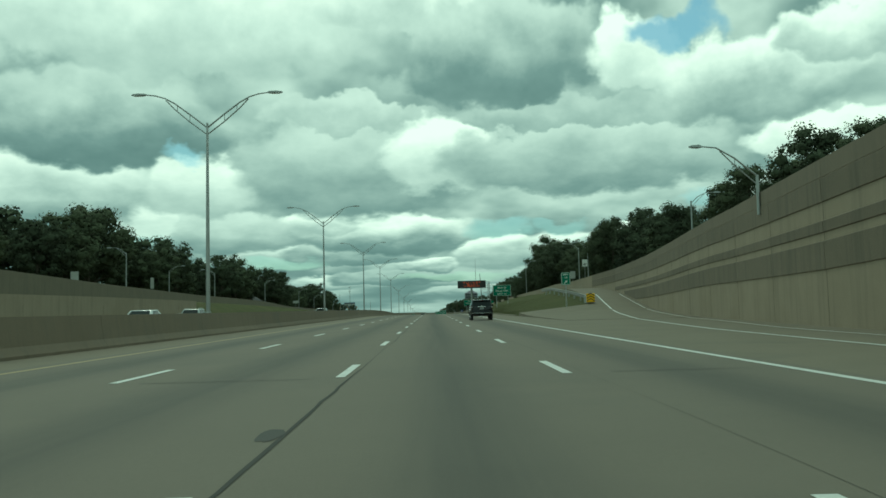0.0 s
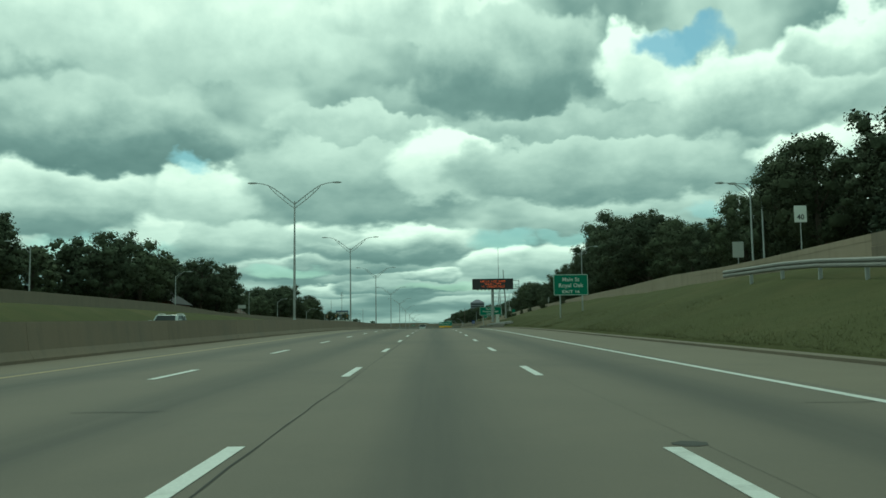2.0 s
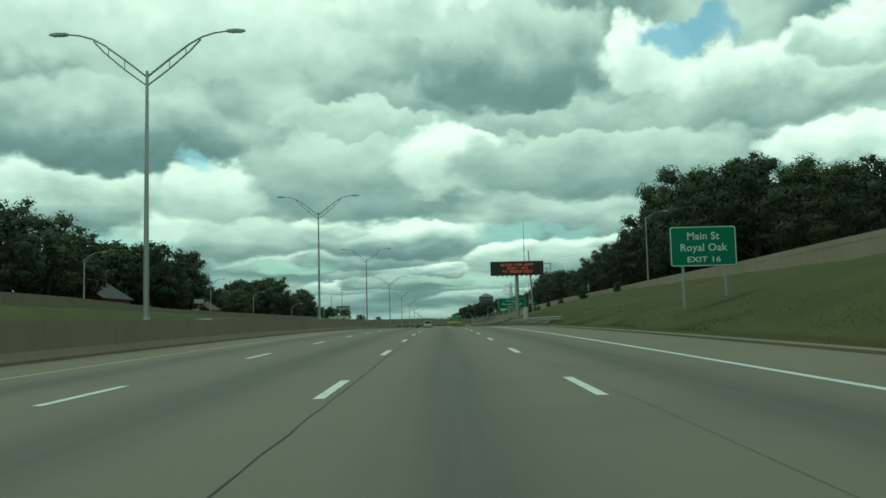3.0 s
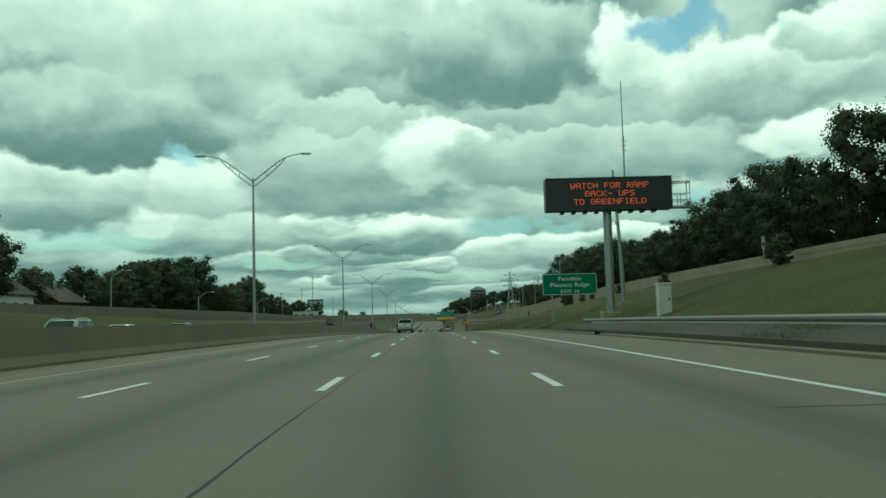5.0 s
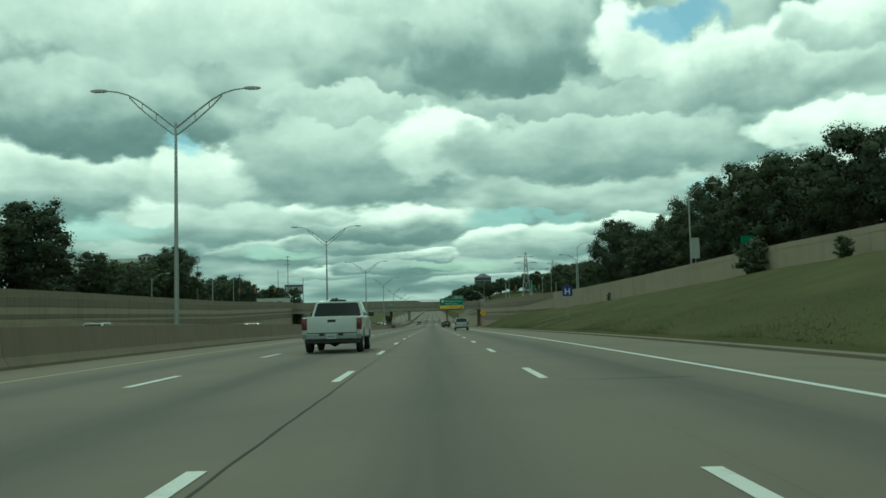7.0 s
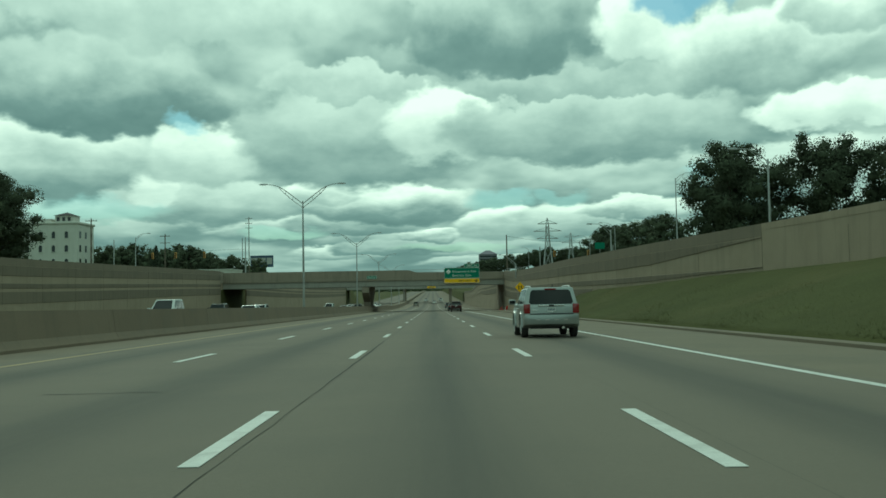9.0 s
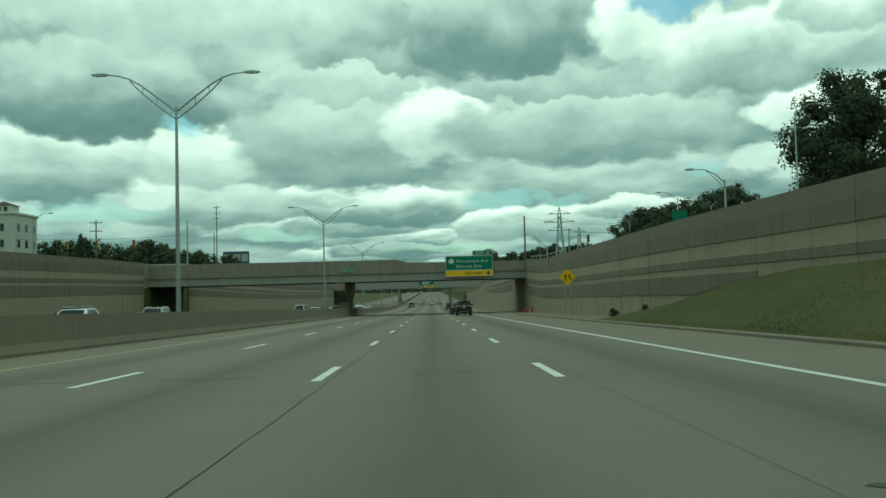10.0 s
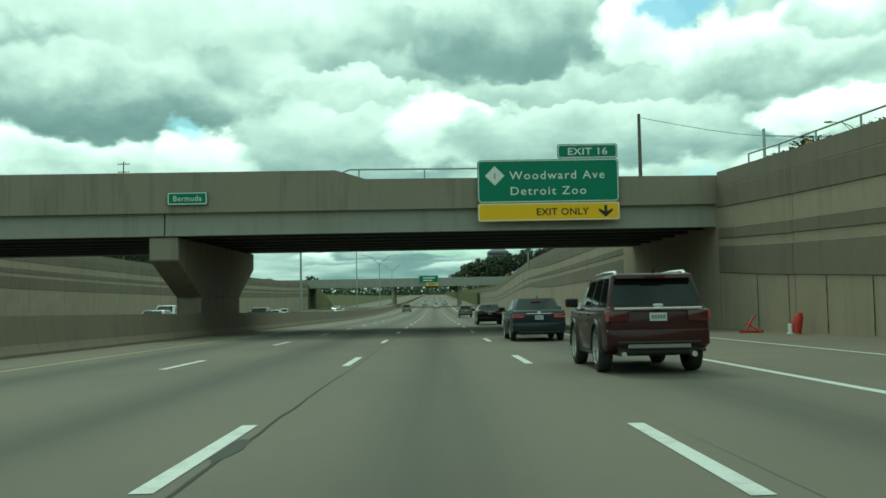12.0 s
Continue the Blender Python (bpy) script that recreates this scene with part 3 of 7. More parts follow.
def mast_lamp(at, height, arms, label, reach=3.2, rise=1.75, group="median lamps", turn=0.0):
    """A tapered steel pole with truss arms carrying flat lamp heads."""
    t = thing("street_lamp", at, label, "street lamp", group, turn=turn)
    bm = bmesh.new()
    tube(bm, [(0, 0, 0), (0, 0, height * 0.5), (0, 0, height + 0.25)], [0.115, 0.09, 0.06], 10)
    shade(part("pole", bm, GALV, t))
    bm = bmesh.new()
    box(bm, -0.2, 0.2, -0.2, 0.2, -0.02, 0.05)
    tube(bm, [(0, 0, 0.05), (0, 0, 0.28)], [0.17, 0.14], 10)
    part("base_plate", bm, GALV, t)
    for s in arms:
        bm = bmesh.new()
        up = [(0, height), (0.9, height + 0.72), (1.7, height + 1.32), (2.2, height + 1.6), (2.7, height + rise), (reach, height + rise + 0.06)]
        lo = [(0, height - 0.36), (0.9, height + 0.32), (1.7, height + 1.02), (2.15, height + 1.5)]
        tube(bm, [(s * a, 0, b) for a, b in up], [0.045, 0.042, 0.04, 0.036, 0.034, 0.03], 6)
        tube(bm, [(s * a, 0, b) for a, b in lo], 0.034, 6)
        for k in (0.9, 1.55):
            a = np.interp(k, [p[0] for p in up], [p[1] for p in up])
            b = np.interp(k, [p[0] for p in lo], [p[1] for p in lo])
            tube(bm, [(s * k, 0, a), (s * k, 0, b)], 0.02, 5)
        shade(part("arm", bm, GALV, t))
        bm = bmesh.new()
        secs = []
        for u, w_, z0, z1 in ((0.0, 0.04, -0.025, 0.035), (0.12, 0.11, -0.04, 0.06), (0.45, 0.13, -0.045, 0.07), (0.72, 0.09, -0.035, 0.045), (0.80, 0.03, -0.015, 0.02)):
            zc = height + rise + 0.06
            secs.append([(s * (reach - 0.05 + u), -w_, zc + z0), (s * (reach - 0.05 + u), w_, zc + z0), (s * (reach - 0.05 + u), w_ * 0.7, zc + z1), (s * (reach - 0.05 + u), -w_ * 0.7, zc + z1)])
        loft(bm, secs)
        bmesh.ops.recalc_face_normals(bm, faces=bm.faces)
        head = shade(part("lamp_head", bm, LAMP_HEAD, t))
        bm = bmesh.new()
        zc = height + rise + 0.06 - 0.058
        box(bm, s * (reach + 0.38) - 0.22, s * (reach + 0.38) + 0.22, -0.11, 0.11, zc, zc + 0.03)
        part("lens", bm, LENS, head)
    return t


LAMP_Y = [-22, 29.5, 78.7, 134.2, 182.8, 235.3, 294.6, 352.4, 410.3, 466.5, 522, 578, 634, 690]
LAMP_FORK = [10.7, 10.7, 10.45, 10.75, 11.0, 10.6, 10.15, 10.2, 10.4, 10.55, 10.5, 10.5, 10.5, 10.5]
first = mast_lamp(on(-11.75, LAMP_Y[0], 0.86), 9.84, (1, -1), "tall galvanised twin-arm lamp post on the median wall")
for y, f in list(zip(LAMP_Y, LAMP_FORK))[1:]:
    copy_thing(first, Matrix.Translation(on(-11.75, y, 0.86 + f - 10.7)))


# ---- bridges ----
def build_bridge():
    y0, y1 = 482.4, 498.6
    b = thing("road_bridge", on(0, y0, 0), "grey concrete road bridge over the freeway", "bridge")

    def put(name, bm, material, label="", parent=b):
        bmesh.ops.translate(bm, verts=bm.verts, vec=(0, -y0, 0))
        return part(name, bm, material, parent, label)
    bm = bmesh.new()
    box(bm, -36.4, 12.8, y0 + 0.25, y1 - 0.25, 5.05, 5.45)
    put("deck", bm, BRIDGE_C)
    # edge beams with a thin lower flange, one span each side of the pier
    for ya, yb in ((y0, y0 + 0.42), (y1 - 0.42, y1)):
        for xa, xb in ((-36.2, -11.66), (-11.60, 12.5)):
            bm = bmesh.new()
            box(bm, xa, xb, ya + 0.06, yb - 0.06, 4.48, 5.40)
            box(bm, xa, xb, ya, yb, 4.40, 4.52)
            put("edge_beam", bm, BEAM)
    for i in range(6):
        yy = y0 + 2.0 + i * (y1 - y0 - 4.0) / 5
        bm = bmesh.new()
        box(bm, -36.2, 12.5, yy - 0.08, yy + 0.08, 4.45, 5.05)
        box(bm, -36.2, 12.5, yy - 0.22, yy + 0.22, 4.38, 4.46)
        put("girder", bm, STEEL_DK)
    # parapets: high on one stretch, lower with a rail on the other
    for k, (ya, yb) in enumerate(((y0 - 0.18, y0 + 0.22), (y1 - 0.22, y1 + 0.18))):
        bm = bmesh.new()
        prism(bm, [(-37.0, 5.38), (12.9, 5.38), (12.9, 6.62), (-2.9, 6.72), (-4.2, 7.12), (-37.0, 7.2)], yb - ya, "y", (ya + yb) / 2)
        put("parapet", bm, BRIDGE_C)
        bm = bmesh.new()
        yc = (ya + yb) / 2
        tube(bm, [(-3.9, yc, 7.05), (-3.6, yc, 7.16), (5.4, yc, 7.10)], 0.04, 6)
        for x in np.arange(-3.2, 5.4, 2.85):
            tube(bm, [(x, yc, 6.6), (x, yc, 7.15)], 0.035, 6)
        put("railing", bm, GALV)
    # pier: hammerhead cap on a tapered wall
    bm = bmesh.new()
    ym, L = (y0 + y1) / 2, (y1 - y0) / 2
    prism(bm, [(ym - L + 0.1, 4.36), (ym - L + 0.1, 3.35), (ym - L + 4.2, 1.7), (ym + L - 4.2, 1.7), (ym + L - 0.1, 3.35), (ym + L - 0.1, 4.36)], 1.25, "x", -11.7)
    bevel(bm, 0.05, 1)
    put("pier_cap", bm, BRIDGE_C)
    bm = bmesh.new()
    box(bm, -12.3, -11.1, ym - L + 4.0, ym + L - 4.0, -0.2, 1.75)
    bevel(bm, 0.08, 2)
    put("pier", bm, BRIDGE_C)
    # abutments
    for x, s in ((-36.2, -1), (12.3, 1)):
        bm = bmesh.new()
        box(bm, min(x, x + s * 1.2), max(x, x + s * 1.2), y0 - (2.6 if s < 0 else 0.25), y1 + 2.6, -0.5, 5.4)
        put("abutment", bm, CONC)
    # wing parapets joining the walls
    for x, top in ((-36.3, 7.35),):
        bm = bmesh.new()
        box(bm, x - 0.2, x + 0.3, y0 - 2.7, y0 - 0.19, 5.39, top)
        put("wing_parapet", bm, BRIDGE_C)
    # road surface on the bridge and its approaches
    bm = bmesh.new()
    box(bm, -90, 70, y0 + 0.3, y1 - 0.3, 5.452, 5.6)
    put("bridge_roadway", bm, ROAD)
    return b


build_bridge()


def build_far_bridge():
    y0, y1 = 700.0, 714.0
    b = thing("road_bridge", on(0, y0, 0), "pale concrete road bridge in the distance", "bridge")
    bm = bmesh.new()
    box(bm, -52, 22, 0, y1 - y0, 6.4, 6.8)
    part("deck", bm, BRIDGE_C, b)
    for ya in (-0.3, y1 - y0):
        bm = bmesh.new()
        box(bm, -52, 22, ya, ya + 0.3, 6.0, 7.5)
        part("edge_beam", bm, BEAM, b)
        bm = bmesh.new()
        box(bm, -52, 22, ya, ya + 0.25, 7.52, 8.5)
        part("parapet", bm, BEAM, b)
    for x in (-46, -12, 7.5):
        bm = bmesh.new()
        for yy in (1.5, 6.5, 11.5):
            box(bm, x - 0.5, x + 0.5, yy, yy + 1.0, -0.5, 5.6)
        box(bm, x - 0.65, x + 0.65, 0.6, 13.4, 5.4, 6.4)
        part("pier", bm, BRIDGE_C, b)
    return b


build_far_bridge()


# ---- signs ----
def sign_panel(t, name, w, h, z, material, border=True, r=0.12, y=0.0, x=0.0):
    bm = bmesh.new()
    prism(bm, [(x + a, z + c) for a, c in rounded(w, h, r)], 0.03, "y", y)
    bmesh.ops.recalc_face_normals(bm, faces=bm.faces)
    p = part(name, bm, material, t)
    if border:
        bm = bmesh.new()
        o = [(x + a, z + c) for a, c in rounded(w - 0.05, h - 0.05, r)]
        i_ = [(x + a, z + c) for a, c in rounded(w - 0.13, h - 0.13, r * 0.75)]
        grid(bm, [[(a, y - 0.019, c) for a, c in o], [(a, y - 0.019, c) for a, c in i_]], closed=True)
        part("border", bm, SIGNWHITE, p)
    return p


def guide_sign(at, w, z0, z1, lines, legs, label, turn=0.0):
    t = thing("guide_sign", at, label, "road sign", turn=turn)
    h = z1 - z0
    p = sign_panel(t, "panel", w, h, (z0 + z1) / 2, GREEN)
    for text, size, x, z, width in lines:
        lettering(text, size, x, -0.02, z, SIGNWHITE, p, width=width, align="CENTER", bold=0.006)
    for x, top, foot in legs:
        bm = bmesh.new()
        box(bm, x - 0.055, x + 0.055, 0.03, 0.13, foot, top)
        part("post", bm, GALV, t)
    for k in (0.25, 0.75):
        bm = bmesh.new()
        box(bm, -w / 2 + 0.1, w / 2 - 0.1, 0.016, 0.03, z0 + h * k - 0.03, z0 + h * k + 0.03)
        part("brace", bm, GALV, t)
    return t


guide_sign(on(12.45, 141.8), 3.2, 3.02, 4.96, [("Main St", 0.5, 0, 4.32, 1.55), ("Royal Oak", 0.5, 0, 3.77, 2.25), ("EXIT 16", 0.36, 0, 3.24, 1.6)],
           [(-1.0, 3.3, 0.6), (1.05, 3.3, 1.6)], "green exit guide sign on two steel posts in the grass")
guide_sign(on(12.05, 253.2), 4.75, 3.02, 4.88, [("Ferndale", 0.48, 0, 4.27, 1.95), ("Pleasant Ridge", 0.48, 0, 3.74, 3.4), ("EXIT 16", 0.36, 0, 3.22, 1.6)],
           [(-1.55, 3.3, 0.4), (1.6, 3.3, 1.6)], "wide green exit guide sign on two posts in the grass")
g = guide_sign(on(13.2, 71.7), 0.92, 3.0, 4.25, [("EXIT", 0.21, 0, 3.95, 0.52), ("17", 0.26, 0, 3.63, 0.27)], [(0.0, 3.0, -0.2)], "small green exit gore sign with a slanted arrow")


def arrow(bm, pts, y):
    vs = [bm.verts.new((a, y, c)) for a, c in pts]
    bm.faces.new(vs)


bm = bmesh.new()
c, s = math.cos(radians(-45)), math.sin(radians(-45))
arrow(bm, [(c * a - s * b, s * a + c * b + 3.3) for a, b in ((-0.04, -0.22), (0.04, -0.22), (0.04, 0.02), (0.13, 0.02), (0, 0.22), (-0.13, 0.02), (-0.04, 0.02))], -0.021)
part("arrow", bm, SIGNWHITE, g)


def overhead_sign():
    y = 482.0
    t = thing("overhead_sign", on(4.97, y), "green overhead exit sign with a yellow exit-only strip on the bridge", "road sign")
    p = sign_panel(t, "panel", 6.1, 1.86, 6.47, GREEN, r=0.16)
    q = sign_panel(t, "exit_only_panel", 6.1, 0.78, 5.14, SIGNYEL, r=0.1)
    e = sign_panel(t, "exit_number_panel", 2.6, 0.62, 7.73, GREEN, r=0.1, x=1.72)
    lettering("Woodward Ave", 0.50, -1.66, -0.02, 6.55, SIGNWHITE, p, width=4.1, bold=0.003, spacing=1.2)
    lettering("Detroit Zoo", 0.50, -1.66, -0.02, 5.88, SIGNWHITE, p, width=3.25, bold=0.003, spacing=1.2)
    lettering("EXIT ONLY", 0.42, -0.55, -0.02, 4.99, BLACK, q, width=2.25, bold=0.006)
    lettering("EXIT 16", 0.42, 1.72, -0.02, 7.58, SIGNWHITE, e, width=1.7, align="CENTER", bold=0.006)
    bm = bmesh.new()
    arrow(bm, [(-2.3 + a, 6.72 + b) for a, b in ((0, -0.42), (0.42, 0), (0, 0.42), (-0.42, 0))], -0.021)
    d = part("diamond", bm, SIGNWHITE, p, "white diamond route marker")
    lettering("1", 0.36, -2.3, -0.026, 6.59, BLACK, d, align="CENTER")
    bm = bmesh.new()
    arrow(bm, [(2.45 + a, 5.14 + b) for a, b in ((-0.06, 0.24), (0.06, 0.24), (0.06, -0.02), (0.30, 0.10), (0.30, 0.0), (0, -0.27), (-0.30, 0.0), (-0.30, 0.10), (-0.06, -0.02))], -0.021)
    part("arrow", bm, BLACK, q)
    for x in (-2.2, 0.0, 2.2):
        bm = bmesh.new()
        box(bm, x - 0.05, x + 0.05, 0.02, 0.2, 4.9, 7.35 if x < 1 else 7.95)
        part("bracket", bm, GALV, t)
    return t


overhead_sign()


def bridge_name_sign():
    t = thing("name_sign", on(-10.55, 482.1), "small green street name plate on the bridge parapet", "road sign")
    p = sign_panel(t, "panel", 1.72, 0.56, 5.98, GREEN, r=0.06)
    lettering("Bermuda", 0.34, 0, -0.02, 5.87, SIGNWHITE, p, width=1.2, align="CENTER")


bridge_name_sign()


def merge_sign():
    t = thing("warning_sign", on(10.4, 436.2), "yellow diamond added-lane warning sign on two thin posts", "road sign")
    bm = bmesh.new()
    prism(bm, [(a * 0.7071 - b * 0.7071, 2.96 + a * 0.7071 + b * 0.7071) for a, b in rounded(0.92, 0.92, 0.07)], 0.02, "y", 0)
    bmesh.ops.recalc_face_normals(bm, faces=bm.faces)
    p = part("panel", bm, SIGNYEL, t)
    bm = bmesh.new()
    arrow(bm, [(-0.16 + a, 2.9 + b) for a, b in ((-0.045, -0.24), (0.045, -0.24), (0.045, 0.12), (0.11, 0.12), (0, 0.32), (-0.11, 0.12), (-0.045, 0.12))], -0.012)
    arrow(bm, [(0.14 + a, 2.9 + b) for a, b in ((0.16, -0.2), (0.22, -0.14), (0.045, 0.02), (0.045, 0.12), (0.1, 0.12), (0.0, 0.3), (-0.1, 0.12), (-0.045, 0.12), (-0.045, -0.02))], -0.012)
    box(bm, -0.045, -0.025, -0.012, -0.011, 2.64, 2.84)
    part("arrow", bm, BLACK, p)
    for x in (-0.22, 0.22):
        bm = bmesh.new()
        box(bm, x - 0.03, x + 0.03, 0.012, 0.05, -0.1, 3.0)
        part("post", bm, GALV, t)


merge_sign()

AMBER = glow("amber_led", (0.9, 0.13, 0.03), 0.62)
CASE = mat("sign_case", (0.035, 0.032, 0.034), 0.5, var=0.1)


# 5 x 7 lamp patterns, one hexadecimal pair a row
DOTS = dict(A="0E11111F111111", B="1E11111E11111E", C="0E11101010110E", D="1E11111111111E", E="1F10101E10101F", F="1F10101E101010", G="0E11101711110E", H="1111111F111111",
            I="0E04040404040E", K="11121418141211", L="1010101010101F", M="111B1515111111", N="11191513111111", O="0E11111111110E", P="1E11111E101010", R="1E11111E141211",
            S="0F10100E01011E", T="1F040404040404", U="1111111111110E", W="1111111515150A")
DOTS["-"] = "0000001F000000"


def led_text(text, x, z, width, parent):
    """A line of small square lamps; width metres wide, centred on x, its foot at z."""
    pitch = width / (6 * len(text) - 1)
    d = pitch * 0.36
    for i, ch in enumerate(text):
        if ch not in DOTS:
            continue
        bm = bmesh.new()
        for r in range(7):
            bits = int(DOTS[ch][2 * r:2 * r + 2], 16)
            for c_ in range(5):
                if bits >> (4 - c_) & 1:
                    px, pz = x - width / 2 + (6 * i + c_ + 0.5) * pitch, z + (6.5 - r) * pitch * 0.86
                    bm.faces.new([bm.verts.new((px + a * d, -0.506, pz + b * d * 0.9)) for a, b in ((-1, -1), (1, -1), (1, 1), (-1, 1))])
        part("lamp_letter", bm, AMBER, parent)


PALE_BOX = mat("pale_plastic", (0.5, 0.5, 0.48), 0.5)


def message_sign():
    y = 231.5
    t = thing("message_sign", on(11.2, y), "black electronic message board on a tall steel column", "message sign")
    bm = bmesh.new()
    box(bm, -3.95, 3.95, -0.5, 0.5, 7.55, 9.62)
    bevel(bm, 0.05, 1)
    c = part("case", bm, CASE, t)
    bm = bmesh.new()
    for a, b, z0, z1 in ((-3.95, 3.95, 9.54, 9.62), (-3.95, 3.95, 7.55, 7.63)):
        box(bm, a, b, -0.53, -0.501, z0, z1)
    for a in (-3.95, 3.87):
        box(bm, a, a + 0.08, -0.53, -0.501, 7.63, 9.54)
    part("rim", bm, STEEL_DK, c)
    for text, z, w_, x in (("WATCH FOR RAMP", 8.92, 4.9, 0.05), ("BACK- UPS", 8.42, 3.1, 0.05), ("TO GREENFIELD", 7.92, 4.5, 0.05)):
        led_text(text, x, z, w_, c)
    bm = bmesh.new()
    tube(bm, [(-0.05, 0.1, -0.3), (-0.05, 0.1, 7.6)], 0.27, 16)
    shade(part("column", bm, GALV, t))
    bm = bmesh.new()
    box(bm, -0.65, 0.55, -0.5, 0.7, -0.3, 1.25)
    bevel(bm, 0.04, 1)
    part("footing", bm, CONC, t)
    for k in range(9):
        bm = bmesh.new()
        box(bm, -3.0 + k * 0.72, -2.8 + k * 0.72, -0.35, 0.35, 7.40, 7.56)
        part("hanger", bm, STEEL_DK, t)
    # service cage at the end of the case
    bm = bmesh.new()
    for yy in (-0.35, 0.35):
        tube(bm, [(3.95, yy, 7.7), (5.1, yy, 7.7), (5.1, yy, 9.25), (3.95, yy, 9.25)], 0.05, 6)
        for z in (8.1, 8.5):
            tube(bm, [(3.95, yy, z), (5.1, yy, z)], 0.025, 5)
        tube(bm, [(4.5, yy, 7.7), (4.5, yy, 8.5)], 0.025, 5)
    tube(bm, [(5.1, -0.35, 9.25), (5.1, 0.35, 9.25)], 0.05, 6)
    box(bm, 3.95, 5.3, -0.4, 0.4, 7.62, 7.68)
    part("service_cage", bm, GALV, t)
    bm = bmesh.new()
    tube(bm, [(1.18, 0.2, 9.58), (1.18, 0.2, 11.5), (1.18, 0.2, 15.9)], [0.06, 0.045, 0.03], 8)
    ma = part("mast", bm, GALV, t, "slim steel aerial mast")
    bm = bmesh.new()
    tube(bm, [(1.18, 0.12, 11.2), (1.18, 0.12, 12.3)], 0.05, 6)
    for z in (11.4, 11.7, 12.0):
        tube(bm, [(1.06, 0.12, z), (1.38, 0.12, z)], 0.02, 5)
    part("aerial", bm, GALV, ma)
    g = ground_h(14.6, 244)
    m = thing("camera_pole", on(14.6, 244, g), "pale tapered steel pole with a small bracket on the bank", "pole")
    bm = bmesh.new()
    tube(bm, [(0.1, 0, 0.2), (0, 0, 6.0 - g), (-0.35, 0, 12.3 - g)], [0.17, 0.14, 0.09], 10)
    shade(part("pole", bm, GALV, m))
    bm = bmesh.new()
    box(bm, -0.3, 0.5, -0.4, 0.4, -0.6, 0.12)
    bevel(bm, 0.04, 1)
    part("footing", bm, CONC, m)
    bm = bmesh.new()
    tube(bm, [(-0.15, 0, 9.0 - g), (-0.75, 0, 9.6 - g)], 0.03, 6)
    tube(bm, [(-0.95, 0, 9.2 - g), (-0.25, 0, 10.9 - g)], 0.025, 6)
    part("bracket", bm, GALV, m)
    bm = bmesh.new()
    tube(bm, [(-0.05, -0.1, 8.2 - g), (-0.3, -0.25, 8.15 - g)], [0.1, 0.14], 10)
    part("camera", bm, PALE_BOX, m)


message_sign()


def cabinet():
    t = thing("control_cabinet", on(11.15, 219.1, 0.75), "white metal roadside control cabinet on the bank", "cabinet")
    bm = bmesh.new()
    box(bm, -0.3, 0.3, -0.3, 0.3, 0.1, 1.62)
    bevel(bm, 0.02, 2)
    part("body", bm, mat("cabinet_paint", (0.68, 0.68, 0.62), 0.45, var=0.06, stain=((0.45, 0.40, 0.30), 0.3), stain_scale=2), t)
    bm = bmesh.new()
    box(bm, -0.34, 0.34, -0.34, 0.34, 1.62, 1.70)
    bevel(bm, 0.02, 1)
    part("lid", bm, MATS["cabinet_paint"], t)
    bm = bmesh.new()
    box(bm, -0.26, 0.26, -0.315, -0.302, 0.2, 1.55)
    bevel(bm, 0.01, 1)
    d = part("door", bm, MATS["cabinet_paint"], t)
    bm = bmesh.new()
    box(bm, 0.14, 0.2, -0.335, -0.316, 0.85, 1.0)
    part("handle", bm, STEEL_DK, d)
    bm = bmesh.new()
    box(bm, -0.36, 0.36, -0.36, 0.36, -0.35, 0.1)
    part("footing", bm, CONC, t)


cabinet()


# ---- guardrails ----
def guardrail(name, line, label):
    """W-beam rail on posts along a line of (x, y, h)."""
    t = thing(name, on(*line[0]), label, "guardrail")
    o = on(*line[0])
    RAIL = mat('rail_steel', (0.26, 0.25, 0.235), 0.5, 0.5, var=0.2, scale=2)
    prof = [(0, 0.38), (-0.05, 0.44), (-0.05, 0.51), (0, 0.57), (-0.05, 0.63), (-0.05, 0.70), (0, 0.76), (0.012, 0.76), (-0.035, 0.70), (-0.035, 0.63), (0.012, 0.57), (-0.035, 0.51), (-0.035, 0.44), (0.012, 0.38)]
    for a, b in zip(line[:-1], line[1:]):
        bm = bmesh.new()
        va, vb = on(*a) - o, on(*b) - o
        secs = [[v + Vector((p[0], 0, p[1])) for p in prof] for v in (va, vb)]
        vr = grid(bm, secs, closed=True)
        bm.faces.new(vr[0])
        bm.faces.new(vr[1][::-1])
        bmesh.ops.recalc_face_normals(bm, faces=bm.faces)
        part("rail", bm, RAIL, t)
        bm = bmesh.new()
        box(bm, va.x + 0.02, va.x + 0.16, va.y - 0.05, va.y + 0.05, va.z - 0.3, va.z + 0.72)
        part("post", bm, GALV, t)


guardrail("guardrail", [(9.6 + 0.02 * k if k < 16 else 9.92 + 0.18 * (k - 15), 172 + 3.8 * k, 0.08) for k in range(18)], "galvanised steel guardrail along the foot of the bank")
guardrail("guardrail", [(15.5 - 0.02 * k, 73.5 + 3.8 * k, ground_h(15.5 - 0.02 * k, 73.5 + 3.8 * k) + 0.05) for k in range(10)], "galvanised guardrail at the ramp gore")


bm = bmesh.new()
ribbon(bm, 8.53, lambda y: 9.75 + 0.05 * math.sin(y * 0.7) - 1.1 * smooth((y - 222) / 12) - 1.1 * smooth((182 - y) / 12), 172, 233, lambda y: ground_h(8.53, y) + 0.06, lambda y: ground_h(9.7, y) + 0.04, step=2.0, thick=0.3)
tagged(part("grit_strip", bm, mat("dark_grit", (0.085, 0.076, 0.060), 0.95, var=0.3, scale=1.2, fine=22, fine_var=0.25, bump=0.5, bump_scale=30)), "dark gritty strip under the guardrail", "ground", kind="structure")


